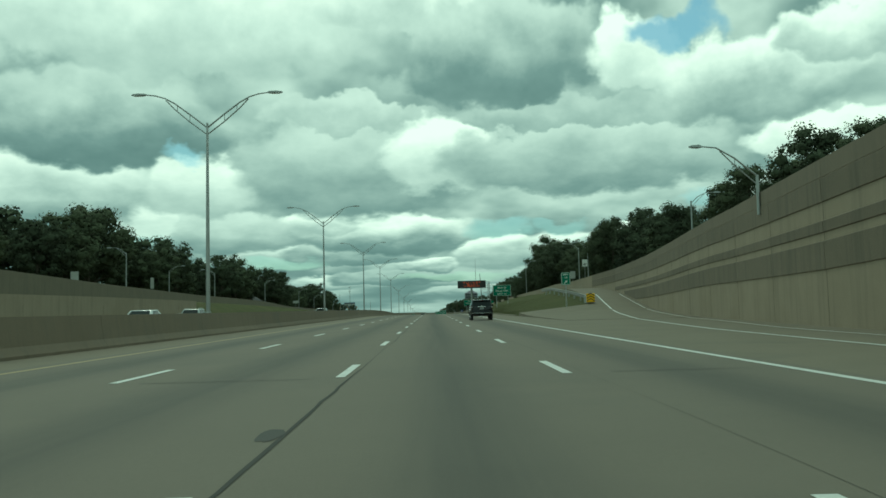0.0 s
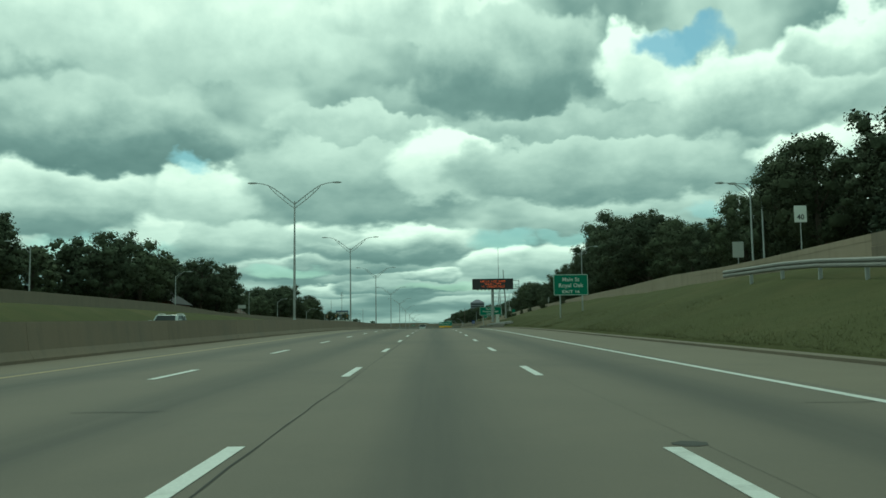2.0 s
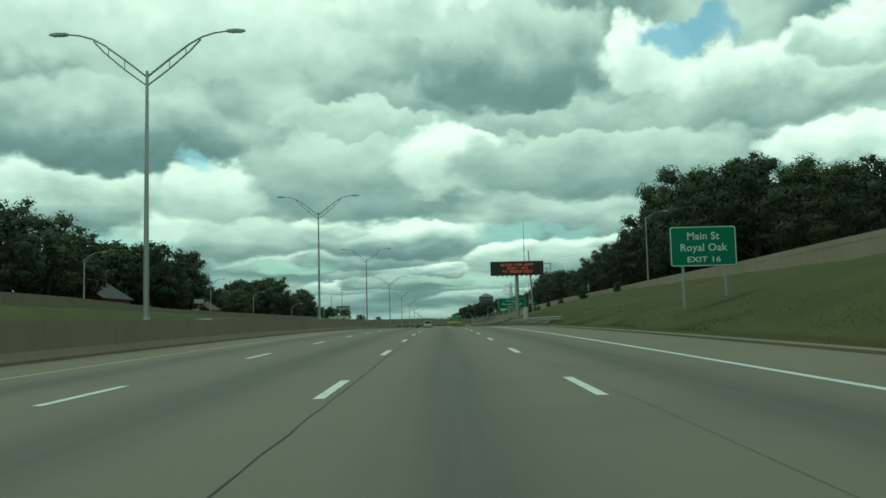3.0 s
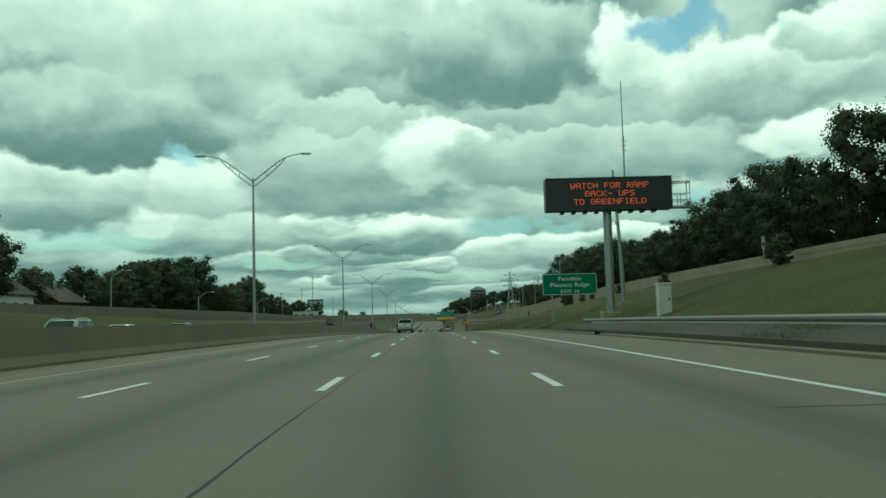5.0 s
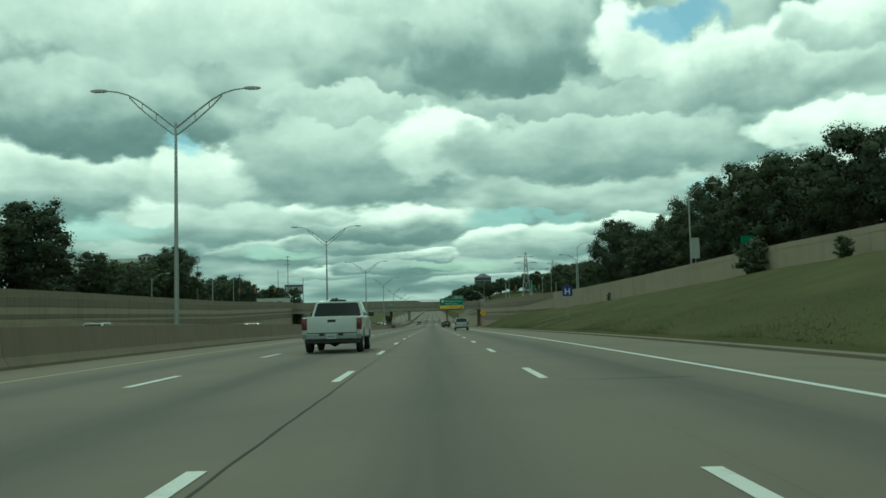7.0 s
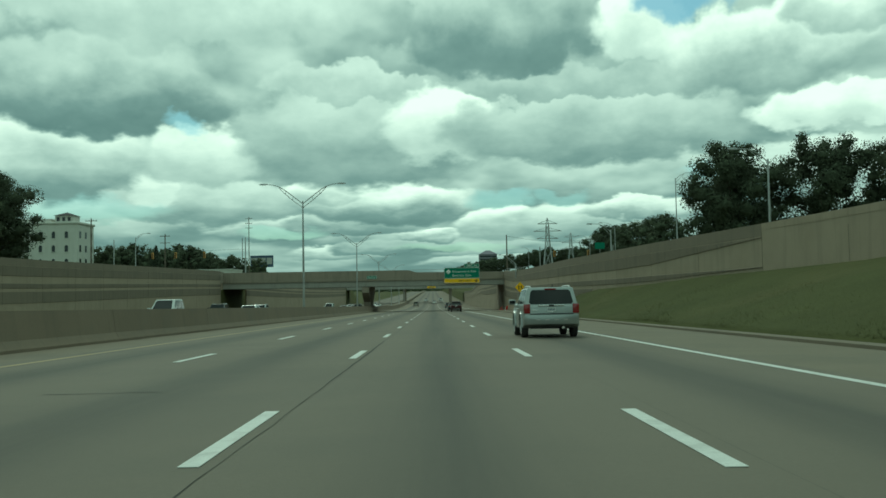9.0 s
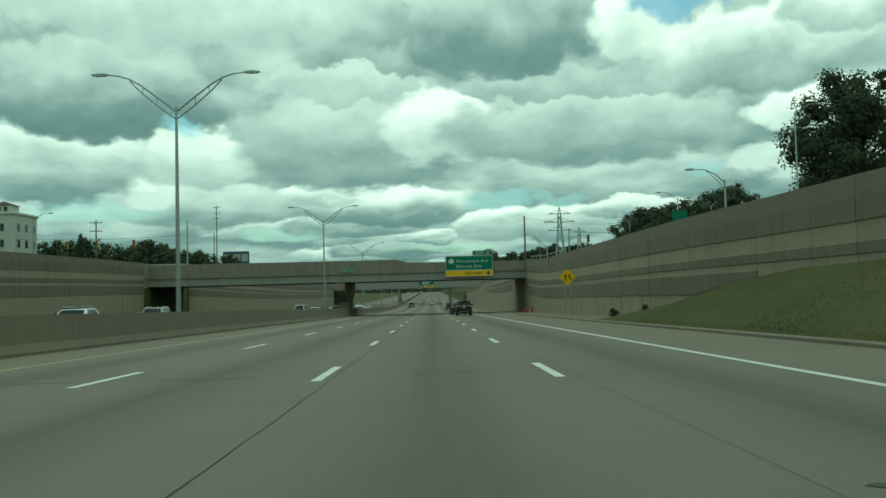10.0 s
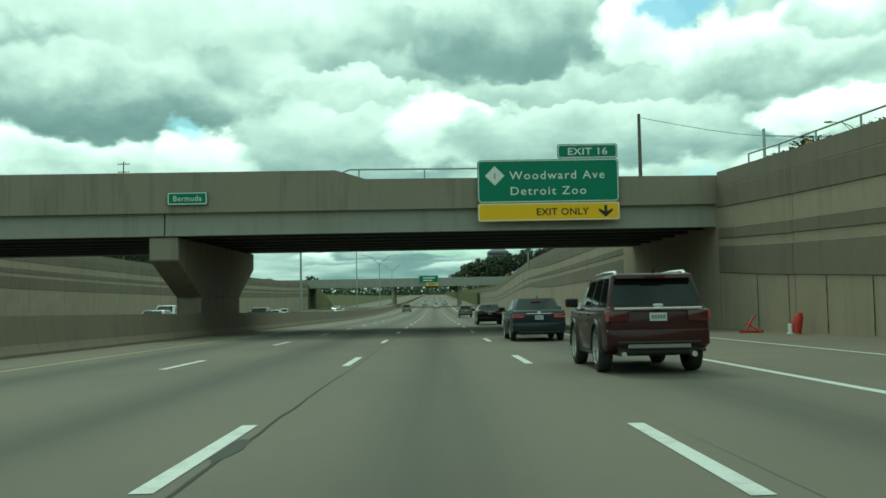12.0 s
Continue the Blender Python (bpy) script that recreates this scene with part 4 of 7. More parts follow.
def crash_cushion():
    t = thing("crash_cushion", on(15.6, 71.6, 1.1), "black and yellow striped impact panel at the gore", "crash cushion")
    bm = bmesh.new()
    box(bm, -0.42, 0.42, -0.05, 0.05, 0.12, 0.98)
    bevel(bm, 0.03, 1)
    p = part("panel", bm, SIGNYEL, t)
    for k in range(3):
        bm = bmesh.new()
        arrow(bm, [(-0.4, 0.2 + 0.26 * k), (0.0, 0.42 + 0.26 * k), (0.4, 0.2 + 0.26 * k), (0.4, 0.30 + 0.26 * k), (0.0, 0.52 + 0.26 * k), (-0.4, 0.30 + 0.26 * k)], -0.054)
        part("stripe", bm, BLACK, p)
    bm = bmesh.new()
    box(bm, -0.35, 0.35, 0.06, 1.9, 0.05, 0.85)
    bevel(bm, 0.04, 1)
    part("body", bm, GALV, t)


crash_cushion()

bm = bmesh.new()
ribbon(bm, lambda y: (9.72 if y < 230 else 9.72 + 0.047 * (y - 230)), lambda y: (10.1 if y < 230 else 10.1 + 0.047 * (y - 230)), 172, 245, 0.36, thick=0.6, step=4)
tagged(part("rail_kerb", bm, BARRIER), "low dark concrete kerb under the guardrail", "kerb", kind="structure")


def far_sign():
    t = thing("overhead_sign", on(-1.6, 699.4), "green overhead sign on the distant bridge", "road sign")
    p = sign_panel(t, "panel", 5.6, 2.1, 8.1, GREEN)
    q = sign_panel(t, "exit_only_panel", 3.6, 0.8, 6.62, SIGNYEL, x=1.0)
    for x0, x1, z in ((-1.6, 1.8, 8.45), (-1.6, 1.0, 7.75)):
        bm = bmesh.new()
        box(bm, x0, x1, -0.022, -0.017, z - 0.17, z + 0.17)
        part("legend_bar", bm, SIGNWHITE, p)
    bm = bmesh.new()
    box(bm, 0.0, 2.0, -0.022, -0.017, 6.5, 6.75)
    part("legend_bar", bm, BLACK, q)


far_sign()


# open joints with dark run marks in the lower panels near the bridge
def lower_joints():
    w = bpy.data.objects["wall_right_bridge"]
    rng = np.random.default_rng(23)
    for y in np.arange(419.9, 479, 2.9):
        lo, hi = right_foot(y) + 0.05, right_top(y) - 4.0
        if hi - lo < 0.4:
            continue
        bm = bmesh.new()
        rows = []
        n = 8
        for i in range(n + 1):
            h = lo + (hi - lo) * i / n
            a, b = 0.012 + 0.035 * rng.random(), 0.012 + 0.03 * rng.random()
            rows.append([on(right_x(y - a) - 0.006, y - a, h), on(right_x(y + b) - 0.006, y + b, h)])
        grid(bm, rows)
        part("joint", bm, TAR, w)


lower_joints()


def hospital_sign():
    t = thing("hospital_sign", on(11.63, 330, ground_h(11.63, 330)), "small blue hospital sign on a steel post in the grass", "road sign")
    g = ground_h(11.63, 330)
    p = sign_panel(t, "panel", 0.85, 0.85, 3.34 - g, mat("sign_blue", (0.01, 0.05, 0.26), 0.45), border=False, r=0.06)
    lettering("H", 0.72, 0, -0.02, 3.08 - g, SIGNWHITE, p, align="CENTER", bold=0.01)
    bm = bmesh.new()
    tube(bm, [(0, 0.04, -0.1), (0, 0.04, 3.5 - g)], 0.035, 6)
    part("post", bm, GALV, t)


hospital_sign()




# ---- trees ----
BARK = mat("bark", (0.085, 0.068, 0.05), 0.95, var=0.25, scale=3, bump=0.6, bump_scale=12)


def leaf_material(name, base):
    m = mat(name, base, 0.9, var=0.28, scale=0.45, fine=3.5, fine_var=0.22, per_object=0.18, spec=0.12)
    nt = m.node_tree
    b = nt.nodes["Principled BSDF"]
    src = b.inputs["Base Color"].links[0].from_socket
    g = node(nt, "ShaderNodeNewGeometry")
    k = calc(nt, "MULTIPLY_ADD", g.outputs["Random Per Island"], 0.36, 0.80)
    grey = node(nt, "ShaderNodeCombineColor")
    for i in range(3):
        nt.links.new(k, grey.inputs[i])
    mul = node(nt, "ShaderNodeMix", data_type="RGBA", blend_type="MULTIPLY")
    mul.inputs[0].default_value = 1.0
    nt.links.new(src, mul.inputs[6])
    nt.links.new(grey.outputs[0], mul.inputs[7])
    nt.links.new(mul.outputs[2], b.inputs["Base Color"])
    bp = node(nt, "ShaderNodeBump")
    bp.inputs["Strength"].default_value, bp.inputs["Distance"].default_value = 0.5, 0.12
    nt.links.new(noise_tex(nt, g.outputs["Position"], 3.2, 5, 0.7), bp.inputs["Height"])
    nt.links.new(bp.outputs[0], b.inputs["Normal"])
    return m


LEAF = leaf_material("leaves_dark", (0.092, 0.108, 0.068))
LEAF2 = leaf_material("leaves_olive", (0.102, 0.118, 0.070))
NEEDLE = leaf_material("needles", (0.062, 0.076, 0.052))


def crown_mesh(rng, clumps, leaf, per, size, core=0.50, heart=(0, 0, 5.0)):
    """Clumps (centre, radius) of foliage: an uneven mass inside, and small bent leaf sprays all over it, shaded as one soft volume."""
    lump = bmesh.new()
    bmesh.ops.create_icosphere(lump, subdivisions=1, radius=1.0)
    lv, lf = np.array([v.co[:] for v in lump.verts]), [tuple(v.index for v in f.verts) for f in lump.faces]
    lump.free()
    heart = np.array(heart)
    vs, fs, ns = [], [], []
    for c, r in clumps:
        c = np.array(c)
        out = c - heart
        out = out / (np.linalg.norm(out) + 0.3)
        i = len(vs)
        q = lv * (core * r * rng.uniform(0.6, 1.25, size=(len(lv), 1))) * np.array([1, 1, 0.82]) + c
        vs += list(q)
        ns += list(lv + 0.5 * out)
        fs += [(a + i, b + i, d + i) for a, b, d in lf]
        for j in range(int(per * r * r)):
            d = rng.normal(size=3)
            d /= np.linalg.norm(d)
            u = rng.random() ** 0.6
            rad = r * (0.42 + 0.60 * u)
            p = c + d * rad * np.array([1, 1, 0.82])
            n = d + rng.normal(size=3) * 0.42 + np.array([0, 0, 0.15])
            n /= np.linalg.norm(n)
            a = np.cross(n, rng.normal(size=3))
            a /= np.linalg.norm(a)
            b = np.cross(a, n)
            s = size * (0.6 + 0.8 * rng.random()) * (1.6 - 0.8 * u)
            i = len(vs)
            vs += [p - a * s - b * s * 0.3, p + b * s * 0.6 - n * s * 0.2, p + a * s - b * s * 0.25, p - b * s * 0.75 - n * s * 0.25]
            ns += [d * 0.8 + 0.6 * out + 0.55 * n + rng.normal(size=3) * 0.22] * 4
            fs.append((i, i + 1, i + 2))
            fs.append((i, i + 2, i + 3))
    me = bpy.data.meshes.new("crown")
    me.from_pydata([tuple(v) for v in vs], [], fs)
    me.polygons.foreach_set("use_smooth", [True] * len(fs))
    ns = np.array(ns)
    ns /= np.linalg.norm(ns, axis=1, keepdims=True) + 1e-6
    me.normals_split_custom_set_from_vertices([tuple(n) for n in ns])
    me.materials.append(leaf)
    return me


def broad_tree(seed, leaf, spread=0.42, low=0.18, per=150, size=0.10):
    """A broadleaf tree 10 m high: trunk with limbs, and a rounded, lobed crown of clumps on the limbs."""
    rng = np.random.default_rng(seed)
    bm = bmesh.new()
    H = 10.0
    lean = rng.normal(size=2) * 0.25
    tube(bm, [(0, 0, -0.4), (lean[0] * 0.3, lean[1] * 0.3, 2.0), (lean[0], lean[1], 5.0), (lean[0] * 1.3, lean[1] * 1.3, 8.2)], [0.30, 0.24, 0.15, 0.05], 8)
    clumps = []
    n = 22
    for i in range(n):
        f = (i + rng.random()) / n
        z = H * (low + 0.06 + (0.84 - low) * f)
        ang = i * 2.4 + rng.random() * 0.9
        dome = math.sqrt(max(0.05, 1 - ((f - 0.36) / (0.40 if f < 0.36 else 0.68)) ** 2))
        wide = (spread * H - 0.9) * dome * (0.72 + 0.34 * rng.random())
        e = np.array([lean[0] + wide * math.cos(ang), lean[1] + wide * math.sin(ang), z])
        s = np.array([lean[0] * z / 9, lean[1] * z / 9, max(1.4, z - wide * 0.75)])
        if i % 2 == 0:
            mid = (s + e) / 2 + np.array([0, 0, -0.15])
            tube(bm, [tuple(s), tuple(mid), tuple(e)], [0.09, 0.06, 0.025], 5, caps=False)
        r = 0.72 + 0.55 * rng.random()
        clumps.append((e, r))
        clumps.append((s * 0.36 + e * 0.64 + rng.normal(size=3) * 0.25, 1.0 + 0.45 * rng.random()))
        if i % 3:
            off = rng.normal(size=3) + np.array([0, 0, 0.7])
            clumps.append((e + off / np.linalg.norm(off) * r * 0.75, 0.40 + 0.28 * rng.random()))
    for z, r in ((4.6, 1.5), (6.2, 1.5), (7.7, 1.3), (8.8, 0.95)):
        clumps.append((np.array([lean[0] * 1.2, lean[1] * 1.2, z]) + rng.normal(size=3) * 0.2, r))
    trunk = bpy.data.meshes.new("trunk")
    bm.to_mesh(trunk)
    bm.free()
    trunk.materials.append(BARK)
    return trunk, crown_mesh(rng, clumps, leaf, per, size)


def fir_tree(seed):
    rng = np.random.default_rng(seed)
    bm = bmesh.new()
    tube(bm, [(0, 0, -0.3), (0, 0, 5), (0, 0, 9.9)], [0.22, 0.13, 0.02], 7)
    clumps = []
    for i in range(60):
        f = i / 60
        r = 2.3 * (1 - f) ** 0.9 + 0.1
        a = i * 2.4
        for k in (0.45, 0.95):
            clumps.append((np.array([r * k * math.cos(a), r * k * math.sin(a), 0.9 + 8.9 * f - 0.25 * k]), 0.34 + 0.35 * (1 - f)))
    trunk = bpy.data.meshes.new("trunk")
    bm.to_mesh(trunk)
    bm.free()
    trunk.materials.append(BARK)
    return trunk, crown_mesh(rng, clumps, NEEDLE, 70, 0.13, 0.4)


def sparse_tree(seed):
    """Half-bare tree with upswept tufted limbs."""
    rng = np.random.default_rng(seed)
    bm = bmesh.new()
    tube(bm, [(0, 0, -0.3), (0.1, 0, 3), (0.2, 0.1, 6)], [0.26, 0.2, 0.1], 7)
    clumps = []
    for i in range(17):
        a = i * 2.4 + rng.random()
        z0 = 1.8 + 4.0 * i / 17
        L = 2.6 + 2.0 * rng.random()
        e = np.array([L * 0.72 * math.cos(a), L * 0.72 * math.sin(a), z0 + L * 0.95])
        s = np.array([0.1, 0, z0])
        m_ = (s + e) / 2 + np.array([0, 0, -0.3])
        tube(bm, [tuple(s), tuple(m_), tuple(e)], [0.09, 0.06, 0.02], 5, caps=False)
        for k in np.arange(0.1, 1.01, 0.1):
            p = m_ * (1 - k) + e * k if k > 0.3 else s * (0.6 - k) + m_ * (0.4 + k)
            clumps.append((p + rng.normal(size=3) * 0.13, (0.42 - 0.24 * k) * (0.7 + 0.6 * rng.random())))
        for j in range(2):
            q = m_ * 0.4 + e * 0.6 + rng.normal(size=3) * 0.45
            tube(bm, [tuple(m_ * 0.5 + e * 0.5), tuple(q)], [0.03, 0.012], 4, caps=False)
            clumps.append((q, 0.24))
    for j in range(9):
        clumps.append((np.array([0.15, 0, 2.4 + 0.4 * j]) + rng.normal(size=3) * 0.35, 0.75))
    trunk = bpy.data.meshes.new("trunk")
    bm.to_mesh(trunk)
    bm.free()
    trunk.materials.append(BARK)
    return trunk, crown_mesh(rng, clumps, LEAF2, 300, 0.10, 0.35)


BROAD = [broad_tree(11, LEAF), broad_tree(12, LEAF2, 0.48, 0.2), broad_tree(13, LEAF, 0.36, 0.16), broad_tree(14, LEAF, 0.5, 0.25), broad_tree(15, LEAF2, 0.42, 0.14), broad_tree(16, LEAF, 0.45, 0.3)]
FAR = [broad_tree(31, LEAF, 0.44, 0.14, 20, 0.25), broad_tree(32, LEAF2, 0.4, 0.14, 20, 0.25), broad_tree(33, LEAF, 0.48, 0.16, 20, 0.25)]
MID = [broad_tree(41, LEAF, 0.42, 0.18, 84, 0.13), broad_tree(42, LEAF2, 0.48, 0.2, 84, 0.13), broad_tree(43, LEAF, 0.38, 0.16, 84, 0.13), broad_tree(44, LEAF, 0.5, 0.24, 84, 0.13)]
OLD = [broad_tree(61, LEAF, 0.44, 0.10, 330, 0.078), broad_tree(62, LEAF, 0.46, 0.12, 330, 0.078)]
BUSH = broad_tree(51, LEAF2, 0.36, 0.05, 26, 0.26)
FIR, SPARSE = fir_tree(21), sparse_tree(22)


def plant(meshes, x, y, height, label, group, wide=1.0, name="tree", sink=0.0):
    t = thing(name, on(x, y, ground_h(x, y) - sink), label, "tree" if name == "tree" else "shrub", group)
    k = height / 10.0
    turn = (x * 37.1 + y * 17.3) % 360
    m = Matrix.Rotation(radians(turn), 4, "Z") @ Matrix.Diagonal((k * wide, k * wide, k, 1))
    twin("trunk", meshes[0], t, m)
    twin("crown", meshes[1], t, m)
    return t


rng = np.random.default_rng(5)
RIGHT_TOP = ([30, 65, 80, 95, 103, 110, 117, 127, 135, 145, 160, 169, 178, 190, 208, 222, 233, 247, 256, 270, 281, 300, 314, 346, 361, 386, 400, 418, 431, 444, 450, 456, 475, 480],
             [14.5, 15.5, 13.7, 13.6, 12, 13.2, 16, 16.5, 16, 14.3, 13.2, 14, 15, 17, 20, 20.5, 16.5, 14.5, 15, 14, 14.5, 14.2, 14.8, 17.0, 15.5, 12.5, 15.5, 15.5, 18.5, 18.5, 10.0, 13.0, 15.0, 13])
for y in np.arange(34, 386, 7.8):
    top = lerp(y, *RIGHT_TOP)
    for row, x0 in enumerate((31.0, 38.5)):
        yy, x = y + rng.uniform(-2.5, 2.5) + 3.2 * row, x0 + rng.uniform(-1.6, 1.6)
        h = (top - ground_h(x, yy)) * rng.uniform(0.86, 1.03)
        i = int(rng.integers(0, 6))
        plant(BROAD[i] if row == 0 else FAR[i % 3], x, yy, max(4.5, h), "tall unseen dark-green tree added behind the start for reflections", "roadside trees", 0.95 + 0.25 * rng.random())
LEFT_TOP = ([20, 60, 90, 110, 134, 156, 185, 198, 218, 232, 255, 275, 290, 320, 344, 355, 376, 393, 405, 419, 443, 452], [13, 15, 15, 19.5, 16.8, 17.0, 16.4, 16.2, 16.2, 13.8, 18.2, 18.5, 12, 13, 16.4, 17, 18.2, 12.8, 14, 17.2, 16.5, 13])
for y in np.arange(24, 452, 8.0):
    top = lerp(y, *LEFT_TOP)
    for row, x0 in enumerate((-51.0, -60.0)):
        if row == 0 and (225 < y < 245 or 284 < y < 318 or 386 < y < 400 or y > 426):
            continue
        yy, x = y + rng.uniform(-2.8, 2.8) + 3.5 * row, x0 + rng.uniform(-2, 2)
        h = (top - ground_h(x, yy)) * rng.uniform(0.74, 1.06)
        if row == 0 and rng.random() < 0.15:
            continue
        if 168 < y < 200 and row == 0:
            plant(SPARSE, x, yy, max(5, h * 1.05), "half-bare tree with upswept tufted limbs", "roadside trees")
            continue
        i = int(rng.integers(0, 6))
        plant(MID[i % 4] if row == 0 else FAR[i % 3], x, yy, max(4.5, h), "dark-green broadleaf tree beyond the opposing lanes", "roadside trees", 1.0 + 0.25 * rng.random())
# unseen rows behind the start, added so the cars' rear faces mirror dark trees
for k in range(16):
    s = 1 if k % 2 else -1
    plant(FAR[k % 3], s * (34 if s > 0 else 56), -150 + 10 * k, 11 + 3 * rng.random(), "unseen dark-green tree added behind the start for reflections", "roadside trees", 1.2)
# wooded rise in the distance, right of the road
for x in np.arange(14, 240, 7.0):
    for row in range(2):
        xx, yy = x + rng.uniform(-2.5, 2.5), 985 + 30 * row + rng.uniform(-8, 8)
        top = lerp(xx, [10, 19, 25, 43, 67, 92, 110, 240], [15, 21, 23.5, 28.5, 32, 36, 35, 34])
        plant(FAR[int(rng.integers(0, 3))], xx, yy, max(6.0, (top - ground_h(xx, yy)) * rng.uniform(0.88, 1.04)), "tree on a wooded rise in the distance", "far trees", 1.15)
# trees behind the cross street
for x in np.arange(-108, -54, 5.5):
    xx, yy = x + rng.uniform(-1.5, 1.5), 622 + rng.uniform(-6, 6)
    top = lerp(xx, [-105, -94, -81, -72, -62, -55], [24.8, 23.6, 23, 21.9, 19.1, 16.4])
    plant(FAR[int(rng.integers(0, 3))], xx, yy, max(4, (top - ground_h(xx, yy)) * rng.uniform(0.8, 1.02)), "dark-green tree behind the cross street", "roadside trees", 1.0)
# tall old trees before the cross street, and lower ones past it
for x, y, top, w_ in ((43.5, 458, 25.5, 1.02), (57, 455, 25.5, 1.0), (69, 452, 26.5, 1.0), (50, 472, 22.5, 0.95), (82, 456, 25, 1.0)):
    plant(OLD[int(x) % 2], x, y, top - ground_h(x, y), "tall old broadleaf tree above the retaining wall", "roadside trees", w_)
for x, y, top, w_ in ((-54.0, 439, 19.4, 1.05), (-61, 447, 18.0, 1.0)):
    plant(OLD[int(y) % 2], x, y, top - ground_h(x, y), "tall old broadleaf tree beyond the opposing lanes", "roadside trees", w_)
for x, y, top in ((43, 492, 17.5), (45, 503, 18.5), (43, 515, 18.5), (44, 527, 19.0), (43, 540, 20.0), (44, 552, 20.5), (46, 565, 20.0)):
    plant(MID[int(y) % 4], x, y, top - ground_h(x, y), "young green tree beside the cross street", "roadside trees", 1.15)
plant(FIR, 29.0, 115.0, 9.0, "dark spruce tree among broadleaf trees", "roadside trees")
plant(FIR, -58.5, 517.0, 15.0 - ground_h(-58.5, 517), "dark spruce tree behind the wall", "roadside trees")
for k in range(26):
    x, y = -100 - 45 * rng.random(), 645 + 8 * k
    plant(FAR[k % 3], x, y, 14 + 6 * rng.random(), "tree in a far row across the town", "far trees", 1.2)
for k in range(40):
    s = 1 if k % 2 else -1
    if s < 0 and k % 4:
        continue
    x, y = s * ((45 if s > 0 else 80) + 150 * rng.random()), 800 + 17 * k
    plant(FAR[k % 3], x, y, (13 if s > 0 else 7) + 6 * rng.random(), "tree on the horizon in the distance", "far trees", 1.25)
for x, y, h in ((20.5, 228, 2.2), (20.8, 255, 1.3), (20.9, 311, 2.9), (20.9, 298.5, 1.3), (20.8, 290, 1.0), (21.0, 275, 1.2), (19.3, 349, 1.2), (20.9, 205, 1.4), (11.3, 424, 0.9), (11.8, 418, 0.6), (-38.8, 300, 1.6), (-38.5, 330, 1.2)):
    plant(BUSH, x, y, h, "small green shrub growing at the wall", "shrubs", 1.3, name="shrub", sink=0.12 * h)


# far woods closing the horizon
def far_woods():
    rng = np.random.default_rng(9)
    vs, fs = [], []
    for k in range(24000):
        s = rng.random()
        x = (s - 0.5) * 2600
        y = 1550 + 250 * rng.random() - abs(x) * 0.25
        z = road_z(y) + rng.random() ** 1.6 * (11 + 5 * noise.noise(Vector((x * 0.012, 2, 0))))
        p = np.array([x, y, z])
        a, b = rng.normal(size=3), rng.normal(size=3)
        a, b = a / np.linalg.norm(a) * 2.6, b / np.linalg.norm(b) * 2.2
        i = len(vs)
        vs += [p - a, p + b, p + a, p - b]
        fs.append((i, i + 1, i + 2, i + 3))
    me = bpy.data.meshes.new("far_woods")
    me.from_pydata([tuple(v) for v in vs], [], fs)
    me.materials.append(LEAF)
    tagged(new("far_woods", me), "low dark line of woods on the horizon", "woods", kind="stuff")


far_woods()


# ---- lamps along the walls and the service roads ----
def bracket_lamp(x, y, side, above=1.1, reach=3.0, drop=1.0, label="short bracket lamp on top of the retaining wall"):
    """A stub pole on the wall's face with a truss arm over the road."""
    top = right_top(y) if x > 0 else left_top(y)
    t = thing("wall_lamp", on(x, y, top - drop), label, "street lamp", "wall lamps")
    bm = bmesh.new()
    tube(bm, [(0, 0, 0), (0, 0, drop + above + 0.05)], [0.09, 0.07], 8)
    shade(part("pole", bm, GALV, t))
    z = drop + above
    side = side * reach / 3.7
    bm = bmesh.new()
    tube(bm, [(0, 0, z), (side * 1.2, 0, z + 0.85), (side * 2.2, 0, z + 1.35), (side * 3.0, 0, z + 1.42)], [0.045, 0.04, 0.035, 0.03], 6)
    tube(bm, [(0, 0, z - 0.4), (side * 1.2, 0, z + 0.5), (side * 2.0, 0, z + 1.2)], 0.03, 6)
    tube(bm, [(side * 1.2, 0, z + 0.85), (side * 1.2, 0, z + 0.5)], 0.02, 5)
    part("arm", bm, GALV, t)
    bm = bmesh.new()
    secs = []
    for u, w_, h0, h1 in ((0, 0.05, -0.03, 0.03), (0.2, 0.15, -0.06, 0.08), (0.55, 0.13, -0.05, 0.07), (0.75, 0.04, -0.02, 0.03)):
        secs.append([(side * (2.95 + u), -w_, z + 1.42 + h0), (side * (2.95 + u), w_, z + 1.42 + h0), (side * (2.95 + u), w_ * 0.6, z + 1.42 + h1), (side * (2.95 + u), -w_ * 0.6, z + 1.42 + h1)])
    loft(bm, secs)
    bmesh.ops.recalc_face_normals(bm, faces=bm.faces)
    part("lamp_head", bm, LAMP_HEAD, t)


for y, above, reach in ((24, 0.8, 3.1), (462, 1.1, 2.6), (560, 1.1, 2.6)):
    bracket_lamp(right_x(y) - 0.1, y, -1, above, reach)


